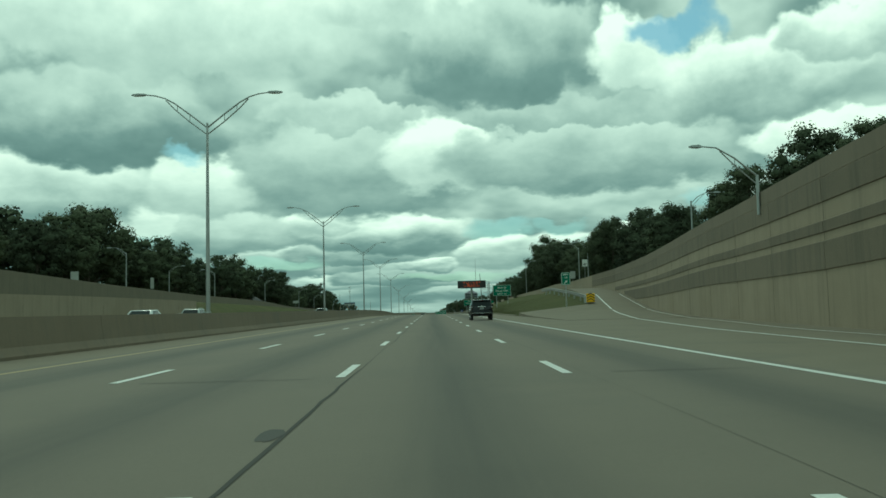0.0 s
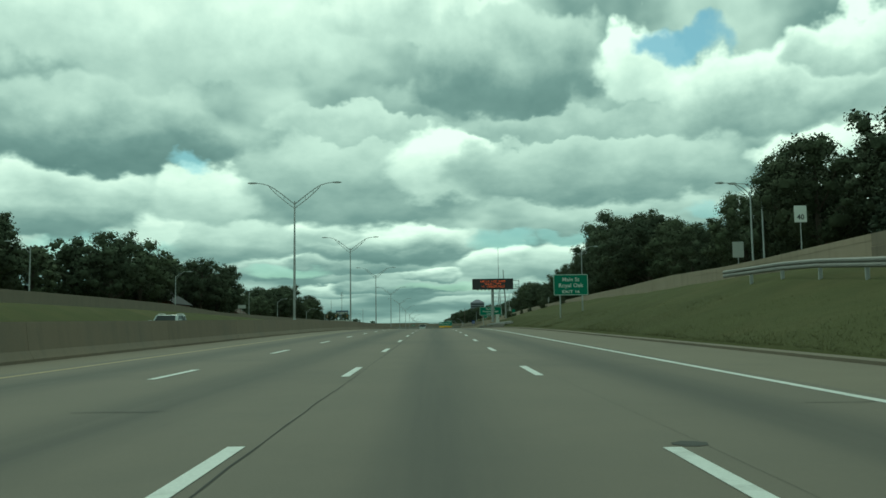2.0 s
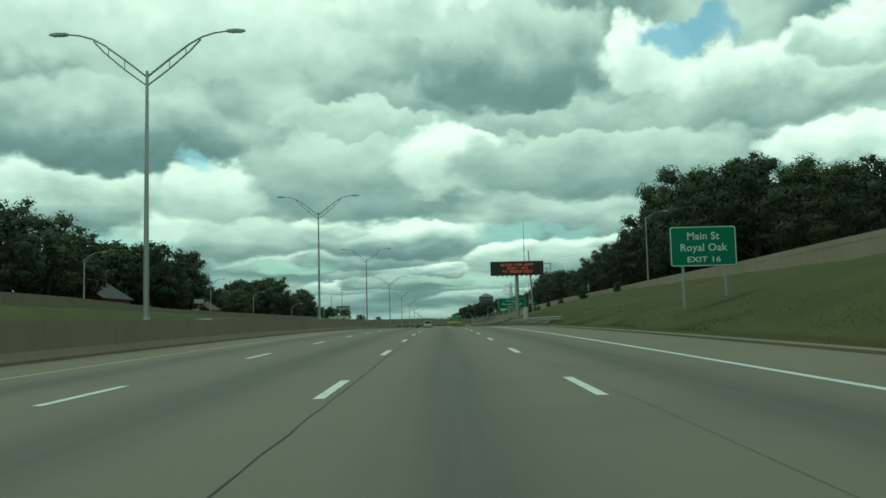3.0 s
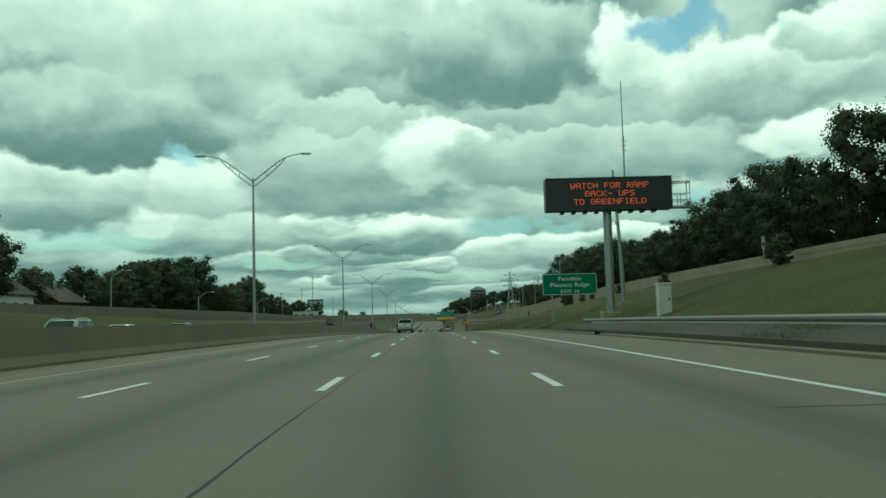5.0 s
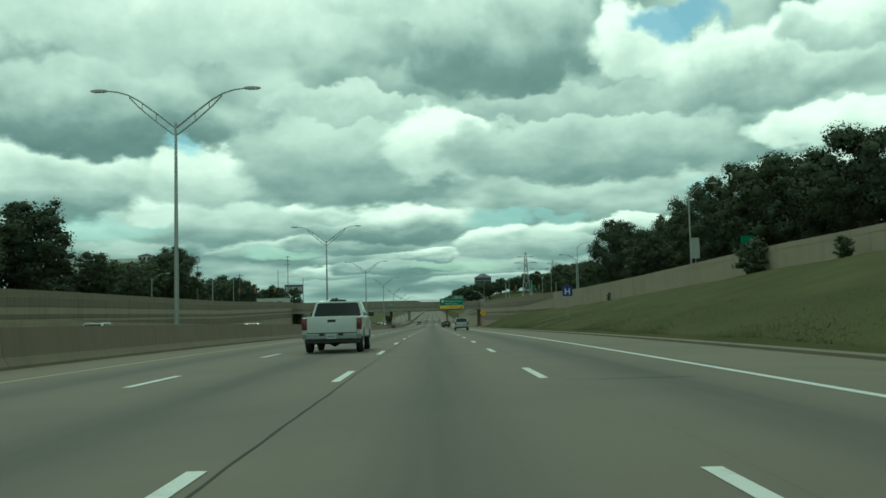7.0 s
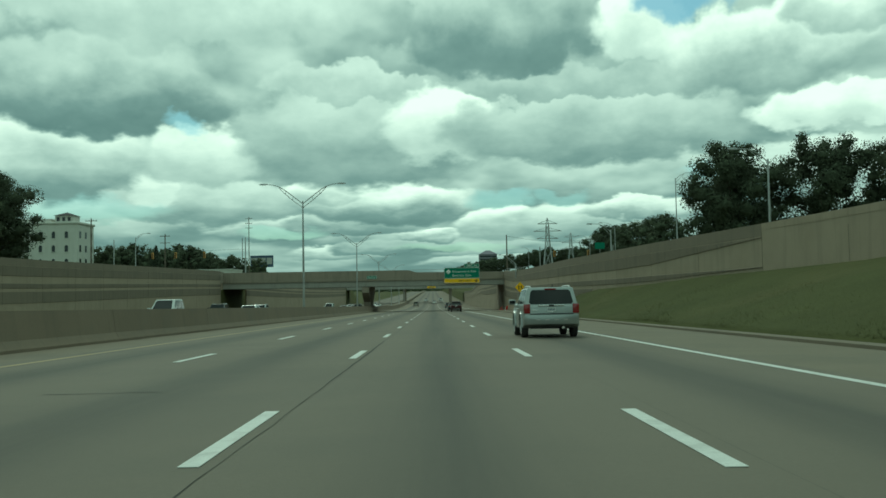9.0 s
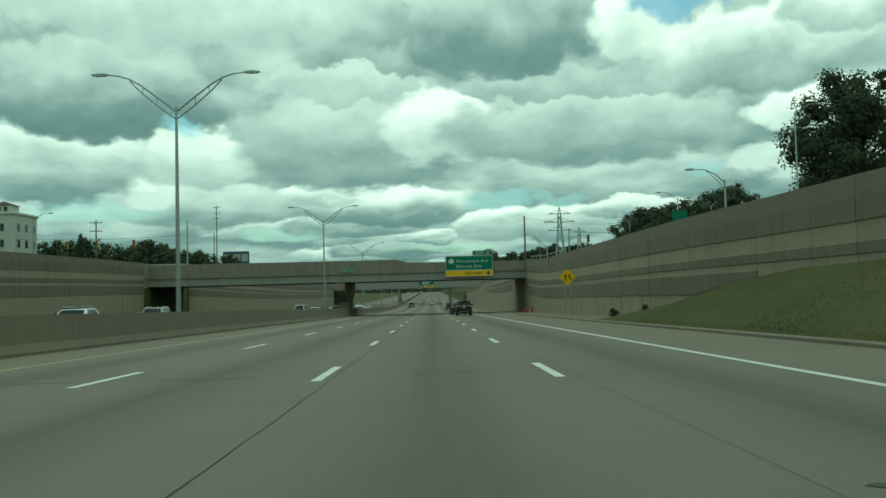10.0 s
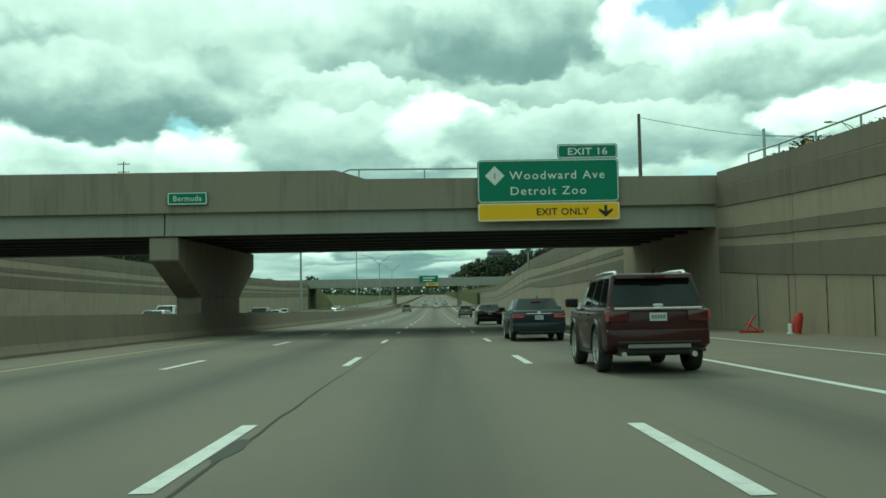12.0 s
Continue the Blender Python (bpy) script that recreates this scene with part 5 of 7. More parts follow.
def service_lamp(x, y, top, side, label="galvanised street lamp on the service road"):
    g = ground_h(x, y)
    H = top - g
    t = thing("street_lamp", on(x, y, g), label, "street lamp", "service road lamps")
    bm = bmesh.new()
    tube(bm, [(0, 0, -0.1), (0, 0, H - 0.7)], [0.10, 0.06], 8)
    shade(part("pole", bm, GALV, t))
    bm = bmesh.new()
    tube(bm, [(0, 0, H - 0.9), (side * 0.6, 0, H - 0.35), (side * 1.3, 0, H - 0.02), (side * 2.0, 0, H)], [0.04, 0.036, 0.032, 0.028], 6)
    tube(bm, [(0, 0, H - 1.3), (side * 0.6, 0, H - 0.65), (side * 1.2, 0, H - 0.1)], 0.025, 5)
    part("arm", bm, GALV, t)
    bm = bmesh.new()
    secs = []
    for u, w_, h0, h1 in ((0, 0.05, -0.03, 0.03), (0.2, 0.15, -0.06, 0.09), (0.5, 0.13, -0.05, 0.08), (0.7, 0.04, -0.02, 0.03)):
        secs.append([(side * (1.95 + u), -w_, H + h0), (side * (1.95 + u), w_, H + h0), (side * (1.95 + u), w_ * 0.6, H + h1), (side * (1.95 + u), -w_ * 0.6, H + h1)])
    loft(bm, secs)
    bmesh.ops.recalc_face_normals(bm, faces=bm.faces)
    part("lamp_head", bm, LAMP_HEAD, t)


for x, y, top, s in ((22.6, 60, 10.5, 1), (24.0, 127, 11.0, -1), (26.0, 130, 11.4, -1), (23, 198, 12.5, 1), (22.8, 331, 12.6, 1), (30.0, 474.4, 14.0, -1), (31.7, 444, 17.6, 1), (22.1, 388, 10.9, -1), (19.6, 427, 9.6, -1), (32.2, 509.7, 14.6, -1), (34, 640, 20.0, -1),
                     (-41, 61, 9.2, -1), (-41, 102, 10.2, -1), (-43, 128, 9, 1), (-41, 150, 9.5, -1), (-41, 200, 9.5, 1), (-41, 255, 9.5, 1), (-41, 290, 9.0, 1), (-38, 321, 7.6, 1), (-40, 380, 9, 1), (-52, 485, 14.5, 1)):
    service_lamp(x, y, top, s)


# ---- poles, pylons, signals ----
def utility_pole(x, y, top, arms=2):
    g = ground_h(x, y)
    t = thing("utility_pole", on(x, y, g), "weathered wooden utility pole with crossarms", "utility pole", "utility poles")
    bm = bmesh.new()
    tube(bm, [(0, 0, -0.3), (0, 0, top - g)], [0.17, 0.11], 8)
    shade(part("pole", bm, WOOD, t))
    for k in range(arms):
        z = top - g - 0.5 - 1.5 * k
        bm = bmesh.new()
        box(bm, -1.1, 1.1, -0.06, 0.06, z - 0.06, z + 0.06)
        part("crossarm", bm, WOOD, t)
        for a in (-1.0, -0.4, 0.4, 1.0):
            bm = bmesh.new()
            tube(bm, [(a, 0, z + 0.06), (a, 0, z + 0.24)], 0.05, 6)
            part("insulator", bm, GALV, t)


for x, y, top, n in ((-58, 609, 29.5, 3), (-70, 655, 26, 0), (14.95, 507, 14.85, 0), (-64.8, 498, 18.7, 1), (-59.3, 526, 17.9, 2)):
    utility_pole(x, y, top, n)
wire = thing("overhead_wire", on(14.95, 507, 14.6), "thin slack cable strung from the pole", "cable")
bm = bmesh.new()
tube(bm, [(26.0 * k / 10, 6.0 * k / 10, -1.6 * math.sin(math.pi * k / 10) + 0.1 * k) for k in range(11)], 0.02, 5)
part("cable", bm, STEEL_DK, wire)


def pylon(x, y, top, w):
    t = thing("pylon", on(x, y, ground_h(x, y)), "grey lattice power pylon in the distance", "pylon", "pylons")
    H = top - ground_h(x, y)
    bm = bmesh.new()
    lv = [0, 0.3, 0.55, 0.72, 0.82, 0.9, 1.0]
    wd = [w, w * 0.72, w * 0.45, w * 0.28, w * 0.24, w * 0.2, 0.1]
    cs = [(-1, -1), (1, -1), (1, 1), (-1, 1)]
    for i in range(6):
        for j in range(4):
            a, b = cs[j], cs[(j + 1) % 4]
            p = lambda c, k: (c[0] * wd[k] / 2, c[1] * wd[k] / 2, H * lv[k])
            tube(bm, [p(a, i), p(a, i + 1)], 0.13, 4, caps=False)
            tube(bm, [p(a, i), p(b, i + 1)], 0.07, 4, caps=False)
            tube(bm, [p(b, i), p(a, i + 1)], 0.07, 4, caps=False)
    part("lattice", bm, GALV, t)
    for z, r in ((0.72, 4.2), (0.82, 5.4), (0.92, 3.8)):
        bm = bmesh.new()
        tube(bm, [(-r, 0, H * z), (r, 0, H * z)], 0.14, 4)
        tube(bm, [(-r, 0, H * z), (0, 0, H * (z + 0.05)), (r, 0, H * z)], 0.08, 4)
        part("crossarm", bm, GALV, t)


pylon(44.7, 669, 32.6, 5.0)
pylon(84, 860, 38, 6.0)


def traffic_signal(x, y, h, reach, faces, over=0.0, label="traffic signals hung from a span wire on steel poles"):
    g = ground_h(x, y)
    t = thing("traffic_signal", on(x, y, g), label, "traffic signal")
    bm = bmesh.new()
    tube(bm, [(0, 0, -0.1), (0, 0, h + over)], [0.13, 0.09], 8)
    part("pole", bm, GALV, t)
    bm = bmesh.new()
    tube(bm, [(reach, 0, -0.1), (reach, 0, h + over)], [0.13, 0.09], 8)
    part("pole", bm, GALV, t)
    bm = bmesh.new()
    tube(bm, [(0, 0, h - 0.4), (reach * 0.5, 0, h - 0.75), (reach, 0, h - 0.4)], 0.02, 5)
    part("span_wire", bm, STEEL_DK, t)
    amber = mat("signal_yellow", (0.62, 0.30, 0.06), 0.5)
    for k in faces:
        bm = bmesh.new()
        box(bm, reach * k - 0.2, reach * k + 0.2, -0.15, 0.15, h - 2.0, h - 0.85)
        bevel(bm, 0.04, 1)
        hd = part("signal_head", bm, amber, t)
        for j in range(3):
            bm = bmesh.new()
            tube(bm, [(reach * k, -0.16, h - 1.1 - 0.34 * j), (reach * k, -0.28, h - 1.1 - 0.34 * j)], 0.13, 10)
            part("visor", bm, BLACK, hd)


traffic_signal(20.5, 498, 5.6, 14.0, (0.2, 0.66))
traffic_signal(-61.2, 500, 12.9 - ground_h(-61.2, 500), 25.2, (0.294, 0.468, 0.687), 1.8)


def sign_back(x, y, h0, w, hh, label="grey back of a road sign on a post", m=GALV):
    g = ground_h(x, y)
    t = thing("sign_back", on(x, y, g), label, "road sign", "sign backs")
    bm = bmesh.new()
    prism(bm, [(a, h0 - g + hh / 2 + c) for a, c in rounded(w, hh, 0.05)], 0.03, "y", 0)
    bmesh.ops.recalc_face_normals(bm, faces=bm.faces)
    part("panel", bm, m, t)
    bm = bmesh.new()
    tube(bm, [(0, 0.04, -0.1), (0, 0.04, h0 - g + hh - 0.1)], 0.035, 6)
    part("post", bm, GALV, t)
    return t


PALE = mat("sign_back_grey", (0.46, 0.46, 0.43), 0.6)
for x, y, h0, w, hh in ((-40.6, 84, 5.0, 0.9, 1.2), (22.9, 127, 5.3, 0.85, 1.2), (22.9, 330, 5.9, 0.7, 1.8), (-40.7, 112, 4.9, 0.5, 1.6), (22.6, 236, 5.2, 0.25, 0.9), (-40.6, 246, 5.0, 1.6, 0.7)):
    sign_back(x, y, h0, w, hh, m=PALE)
limit = sign_back(22.9, 115.5, 6.7, 0.78, 1.05, "white speed limit sign reading 40", SIGNWHITE)
lettering("40", 0.44, 0, -0.018, 6.88 - ground_h(22.9, 115.5), BLACK, limit, align="CENTER", bold=0.01)
sign_back(22.9, 317.5, 5.5, 0.9, 1.1, "small green road sign on the service road", GREEN)
sign_back(22.0, 446, 8.0, 1.3, 0.85, "green road sign above the retaining wall", GREEN)


# ---- buildings ----
STUCCO = mat("white_stucco", (0.62, 0.61, 0.55), 0.85, var=0.08, scale=0.4, streak=((0.42, 0.40, 0.34), 0.4))
PANE = mat("window_dark", (0.02, 0.025, 0.028), 0.12, var=0.1)
BRICK = mat("red_brick", (0.17, 0.075, 0.055), 0.9, var=0.2, scale=0.8, fine=8, fine_var=0.15)
SLATE = mat("dark_roof", (0.05, 0.048, 0.05), 0.85, var=0.2)


def white_building():
    y = 600.0
    t = thing("building", on(-131.5, y, 7.0), "white stucco building with a small hip-roofed turret", "building")
    W, D, H = 46.0, 13.0, 20.5
    bm = bmesh.new()
    box(bm, -W / 2, W / 2, 0, D, -1, H)
    part("wall", bm, STUCCO, t)
    bm = bmesh.new()
    box(bm, -W / 2 - 0.4, W / 2 + 0.4, -0.4, D + 0.4, H, H + 0.7)
    bevel(bm, 0.15, 1)
    part("cornice", bm, STUCCO, t)
    bm = bmesh.new()
    box(bm, -W / 2 - 0.2, W / 2 + 0.2, -0.2, 0.0, 5.4, 5.9)
    part("string_course", bm, STUCCO, t)
    bm = bmesh.new()
    box(bm, W / 2 - 7.1, W / 2 - 1.7, 0.8, 6.2, H + 0.7, H + 2.7)
    tw = part("turret", bm, STUCCO, t)
    bm = bmesh.new()
    a = [bm.verts.new(p) for p in ((W / 2 - 7.5, 0.4, H + 2.7), (W / 2 - 1.3, 0.4, H + 2.7), (W / 2 - 1.3, 6.6, H + 2.7), (W / 2 - 7.5, 6.6, H + 2.7))]
    ap = bm.verts.new((W / 2 - 4.4, 3.5, H + 3.9))
    bm.faces.new(a[::-1])
    for i in range(4):
        bm.faces.new([a[i], a[(i + 1) % 4], ap])
    part("roof", bm, SLATE, tw)
    for k in range(3):
        bm = bmesh.new()
        box(bm, W / 2 - 6.6 + 1.7 * k, W / 2 - 5.7 + 1.7 * k, 0.73, 0.8, H + 1.0, H + 2.2)
        part("window", bm, PANE, tw)
    # raised parapet on the long front
    bm = bmesh.new()
    box(bm, -W / 2, W / 2 - 8.2, 0.6, 5.0, H + 0.7, H + 1.7)
    part("parapet", bm, STUCCO, t)
    for z0, hh in ((3.6, 2.1), (7.8, 2.1), (12.0, 2.1), (16.2, 2.1)):
        for k in range(11):
            x = -W / 2 + 3.2 + k * 3.95
            w = 0.5
            bm = bmesh.new()
            pts = [(x - w, z0), (x + w, z0), (x + w, z0 + hh - w)] + [(x + w * math.cos(radians(a)), z0 + hh - w + w * math.sin(radians(a))) for a in (30, 60, 90, 120, 150)] + [(x - w, z0 + hh - w)]
            prism(bm, pts, 0.06, "y", -0.03)
            bmesh.ops.recalc_face_normals(bm, faces=bm.faces)
            wn = part("window", bm, PANE, t)
            bm = bmesh.new()
            box(bm, x - w - 0.15, x + w + 0.15, -0.22, 0, z0 - 0.2, z0)
            part("sill", bm, STUCCO, wn)
    for z0 in (7.8, 12.0, 16.2):
        for k in range(3):
            bm = bmesh.new()
            box(bm, W / 2, W / 2 + 0.06, 1.6 + 4.4 * k, 2.9 + 4.4 * k, z0, z0 + 2.1)
            part("window", bm, PANE, t)


white_building()


def house(x, y, w, d, h, wallm, roofm, label):
    t = thing("house", on(x, y, ground_h(x, y) - 0.3), label, "house")
    bm = bmesh.new()
    prism(bm, [(-w / 2, -0.3), (w / 2, -0.3), (w / 2, h), (0, h + w * 0.32), (-w / 2, h)], d, "y", d / 2)
    bmesh.ops.recalc_face_normals(bm, faces=bm.faces)
    part("wall", bm, wallm, t)
    for s in (-1, 1):
        bm = bmesh.new()
        prism(bm, [(s * (w / 2 + 0.5), h - 0.32 + 0.03), (0, h + w * 0.32 + 0.03), (0, h + w * 0.32 + 0.2), (s * (w / 2 + 0.5), h - 0.15)], d + 0.8, "y", d / 2)
        bmesh.ops.recalc_face_normals(bm, faces=bm.faces)
        part("roof", bm, roofm, t)
    for a in (-w * 0.28, w * 0.28):
        bm = bmesh.new()
        box(bm, a - 0.55, a + 0.55, -0.05, 0.0, 1.0, 2.3)
        wn = part("window", bm, PANE, t)
        bm = bmesh.new()
        box(bm, a - 0.7, a + 0.7, -0.08, -0.052, 0.9, 1.0)
        part("sill", bm, STUCCO, wn)
    for k in range(3):
        bm = bmesh.new()
        yy = d * (0.2 + 0.3 * k)
        box(bm, w / 2, w / 2 + 0.05, yy - 0.6, yy + 0.6, 1.0, 2.3)
        part("window", bm, PANE, t)
    bm = bmesh.new()
    box(bm, -w * 0.2, -w * 0.2 + 0.7, d * 0.6, d * 0.6 + 0.7, h + 0.8, h + w * 0.32 + 1.0)
    part("chimney", bm, BRICK, t)


house(-60.5, 291, 8.5, 11, 3.6, STUCCO, SLATE, "white gabled house with a dark roof behind the bank")
house(-54, 226, 9.5, 12, 3.0, BRICK, SLATE, "low red-brick house among trees")
house(-60, 308, 9.0, 11, 2.9, BRICK, mat("brown_roof", (0.10, 0.068, 0.052), 0.85, var=0.2), "low brick house with a brown roof among trees")


def low_store(x, y, w, d, top):
    g = ground_h(x, y)
    t = thing("shop_building", on(x, y, g), "low pale flat-roofed building beside the cross street", "building")
    h = top - g
    bm = bmesh.new()
    box(bm, -w / 2, w / 2, 0, d, -0.3, h)
    part("wall", bm, STUCCO, t)
    bm = bmesh.new()
    box(bm, -w / 2 - 0.15, w / 2 + 0.15, -0.15, d + 0.15, h, h + 0.25)
    part("parapet_cap", bm, STUCCO, t)
    for k in range(3):
        bm = bmesh.new()
        xx = -w * 0.33 + w * 0.33 * k
        box(bm, xx - 0.8, xx + 0.8, -0.06, 0.0, h - 1.9, h - 0.8)
        part("window", bm, PANE, t)


low_store(-53, 543, 9.0, 12.0, 10.4)


def tower_block():
    z0 = road_z(1184) + 12.0
    t = thing("tower_block", (54.7, 1184, z0), "square grey office tower far off on the horizon", "building")
    W, H = 17.0, 25.0
    bm = bmesh.new()
    box(bm, -W / 2, W / 2, 0, W, -4, H)
    part("wall", bm, mat("tower_grey", (0.20, 0.20, 0.22), 0.7), t)
    for fl in range(8):
        bm = bmesh.new()
        box(bm, -W / 2 + 0.4, W / 2 - 0.4, -0.1, 0.0, 1.2 + fl * 3.0, 2.6 + fl * 3.0)
        part("window_band", bm, PANE, t)
    bm = bmesh.new()
    loft(bm, [[(-W / 2 - 0.4, -0.4, H), (W / 2 + 0.4, -0.4, H), (W / 2 + 0.4, W + 0.4, H), (-W / 2 - 0.4, W + 0.4, H)],
              [(-2, W / 2 - 2, H + 4), (2, W / 2 - 2, H + 4), (2, W / 2 + 2, H + 4), (-2, W / 2 + 2, H + 4)]])
    bmesh.ops.recalc_face_normals(bm, faces=bm.faces)
    part("roof", bm, mat("tower_cap", (0.19, 0.18, 0.22), 0.7), t)


tower_block()


def billboard():
    t = thing("billboard", on(-62.5, 653, 11.0), "wide blue billboard on a steel post above the bridge", "billboard")
    bm = bmesh.new()
    box(bm, -4.2, 4.2, -0.25, 0.25, 4.0, 8.3)
    bevel(bm, 0.05, 1)
    f = part("panel", bm, mat("billboard_blue", (0.06, 0.10, 0.16), 0.5, var=0.3, scale=0.6), t)
    for k, (a, b) in enumerate(((-3.8, -1.6), (-1.2, 1.4), (1.8, 3.8))):
        bm = bmesh.new()
        box(bm, a, b, -0.27, -0.252, 5.0 + 0.5 * (k % 2), 7.4)
        part("picture_bar", bm, PALE, f)
    bm = bmesh.new()
    tube(bm, [(0, 0, -1), (0, 0, 4.1)], 0.35, 10)
    part("post", bm, STEEL_DK, t)


billboard()


# ---- rails above the wall by the bridge ----
def wall_railing():
    t = thing("wall_railing", on(12.5, 452, 0), "pipe handrail on the retaining wall beside the bridge", "railing")
    o = on(12.5, 452, 0)
    ys = [452 + 3.0 * k for k in range(10)]
    for z in (0.45,):
        bm = bmesh.new()
        tube(bm, [on(right_x(y) + 0.25, y, right_top(y) + z) - o for y in ys], 0.035, 6)
        part("rail", bm, GALV, t)
    for y in ys:
        bm = bmesh.new()
        p = on(right_x(y) + 0.25, y, right_top(y)) - o
        tube(bm, [p, p + Vector((0, 0, 0.45))], 0.035, 6)
        part("post", bm, GALV, t)


wall_railing()


# ---- road wear: seal lines, joints, patches ----
def road_wear():
    rng = np.random.default_rng(3)
    bm = bmesh.new()
    rows = []
    for k, y in enumerate(np.arange(-60, 640, 0.6)):
        x = -1.50 + 0.07 * noise.noise(Vector((0, y * 0.12, 0))) + 0.025 * noise.noise(Vector((4, y * 0.9, 0)))
        w = 0.002 + 0.020 * max(0, noise.noise(Vector((9, y * 0.07, 0))) + 0.22) + 0.006 * rng.random()
        rows.append([on(x - w, y, 0.0035), on(x + w, y, 0.0035)])
    grid(bm, rows)
    part("crack_seal", bm, SEAM, road, "dark tar-sealed joint beside the lane line")
    bm = bmesh.new()
    rows = []
    for k, y in enumerate(np.arange(-60, 640, 0.8)):
        x = 1.95 + 0.10 * noise.noise(Vector((7, y * 0.10, 0)))
        w = max(0.001, 0.005 * (noise.noise(Vector((3, y * 0.04, 5))) + 0.35))
        rows.append([on(x - w, y, 0.0035), on(x + w, y, 0.0035)])
    grid(bm, rows)
    part("crack_seal", bm, SEAM, road)
    jm = mat("joint_dark", (0.06, 0.057, 0.05), 0.8, var=0.2)
    y = -52.0
    k = 0
    while y < 520:
        for x0 in (-8.4, -5.0, -1.6, 1.75):
            if rng.random() < 0.55:
                a, b = sorted(rng.uniform(x0, x0 + 3.3, 2))
                if b - a < 0.5:
                    continue
                bm = bmesh.new()
                n = 5
                rws = []
                for i in range(n + 1):
                    x = a + (b - a) * i / n
                    ww = 0.012 + 0.02 * rng.random()
                    yy = y + 0.02 * rng.normal()
                    rws.append([on(x, yy - ww, 0.0032), on(x, yy + ww, 0.0032)])
                grid(bm, rws, flip=True)
                part("pavement_joint", bm, jm, road)
        y += 8.2
    for x, y, a, b in ((-1.62, -8.6, 0.10, 0.35), (-1.5, -12.3, 0.06, 0.5), (0.75, 49.9, 0.75, 0.11), (1.86, 68.0, 0.14, 0.14), (1.82, 86.5, 0.07, 0.1), (1.8, 242.2, 0.12, 0.1), (-1.75, 96.5, 0.35, 0.16), (1.9, 60, 0.5, 0.18), (2.3, 374.0, 0.10, 0.06), (2.2, 252, 0.3, 0.15), (1.9, 208, 0.2, 0.3), (-1.55, 451, 0.1, 0.5), (-2.2, 366, 0.4, 0.12)):
        bm = bmesh.new()
        pts = []
        for i in range(18):
            an = 2 * math.pi * i / 18
            r = 1 + 0.09 * rng.normal()
            pts.append(bm.verts.new(on(x + a * r * math.cos(an), y + b * r * math.sin(an), 0.0042)))
        bm.faces.new(pts)
        part("patch", bm, jm, road)


road_wear()


def debris():
    t = thing("tyre_scrap", on(8.3, 221, 0.0), "torn black strip of truck tyre on the shoulder", "debris")
    bm = bmesh.new()
    secs = []
    for i in range(9):
        a = radians(20 + 14 * i)
        c = Vector((0.0, 0.42 * math.cos(a), 0.36 * math.sin(a) - 0.1))
        secs.append([c + Vector((-0.14, 0, 0)), c + Vector((0.14, 0, 0.02)), c + Vector((0.13, 0, 0.05)), c + Vector((-0.13, 0, 0.04))])
    loft(bm, secs)
    bmesh.ops.recalc_face_normals(bm, faces=bm.faces)
    part("tread", bm, BLACK, t)
    t = thing("safety_cone", on(11.75, 473.2, 0.0), "crushed orange-red traffic cone leaning on the wall", "cone")
    orange = mat("barrel_orange", (0.55, 0.035, 0.02), 0.5)
    bm = bmesh.new()
    tube(bm, [(0.06, 0, 0.03), (0.10, 0, 0.3), (0.17, 0, 0.56), (0.2, 0, 0.70)], [0.17, 0.17, 0.15, 0.08], 12)
    shade(part("body", bm, orange, t))
    bm = bmesh.new()
    box(bm, -0.20, -0.06, -0.14, 0.14, 0.0, 0.05)
    box(bm, -0.16, -0.10, -0.12, 0.12, 0.04, 0.34)
    bevel(bm, 0.01, 1)
    part("base", bm, SIGNWHITE, t)
    t = thing("barricade_frame", on(11.2, 475.4, 0.0), "broken orange barricade stand lying by the wall", "barricade")
    for a, b in (((-0.3, 0, 0.03), (0.15, 0.2, 0.6)), ((0.2, -0.2, 0.03), (-0.15, 0.25, 0.35))):
        bm = bmesh.new()
        tube(bm, [a, b], 0.035, 6)
        part("leg", bm, orange, t)
    bm = bmesh.new()
    box(bm, -0.5, 0.35, -0.05, 0.0, 0.0, 0.08)
    part("board", bm, orange, t)


debris()


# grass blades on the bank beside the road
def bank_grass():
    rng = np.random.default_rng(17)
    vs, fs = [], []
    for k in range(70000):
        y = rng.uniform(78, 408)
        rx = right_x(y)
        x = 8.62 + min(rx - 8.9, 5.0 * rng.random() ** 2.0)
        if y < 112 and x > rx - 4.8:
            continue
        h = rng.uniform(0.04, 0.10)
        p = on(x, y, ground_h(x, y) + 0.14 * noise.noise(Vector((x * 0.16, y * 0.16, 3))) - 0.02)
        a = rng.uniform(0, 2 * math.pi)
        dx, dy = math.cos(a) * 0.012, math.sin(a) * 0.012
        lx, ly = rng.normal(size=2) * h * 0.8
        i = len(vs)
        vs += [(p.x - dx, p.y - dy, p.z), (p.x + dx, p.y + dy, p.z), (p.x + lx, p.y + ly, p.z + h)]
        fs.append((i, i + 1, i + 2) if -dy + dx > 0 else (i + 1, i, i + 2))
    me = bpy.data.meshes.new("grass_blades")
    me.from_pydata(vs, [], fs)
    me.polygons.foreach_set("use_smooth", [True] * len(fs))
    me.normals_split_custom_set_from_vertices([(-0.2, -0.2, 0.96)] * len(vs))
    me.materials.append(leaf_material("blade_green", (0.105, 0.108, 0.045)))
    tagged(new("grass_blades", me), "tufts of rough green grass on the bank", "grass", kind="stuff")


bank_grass()


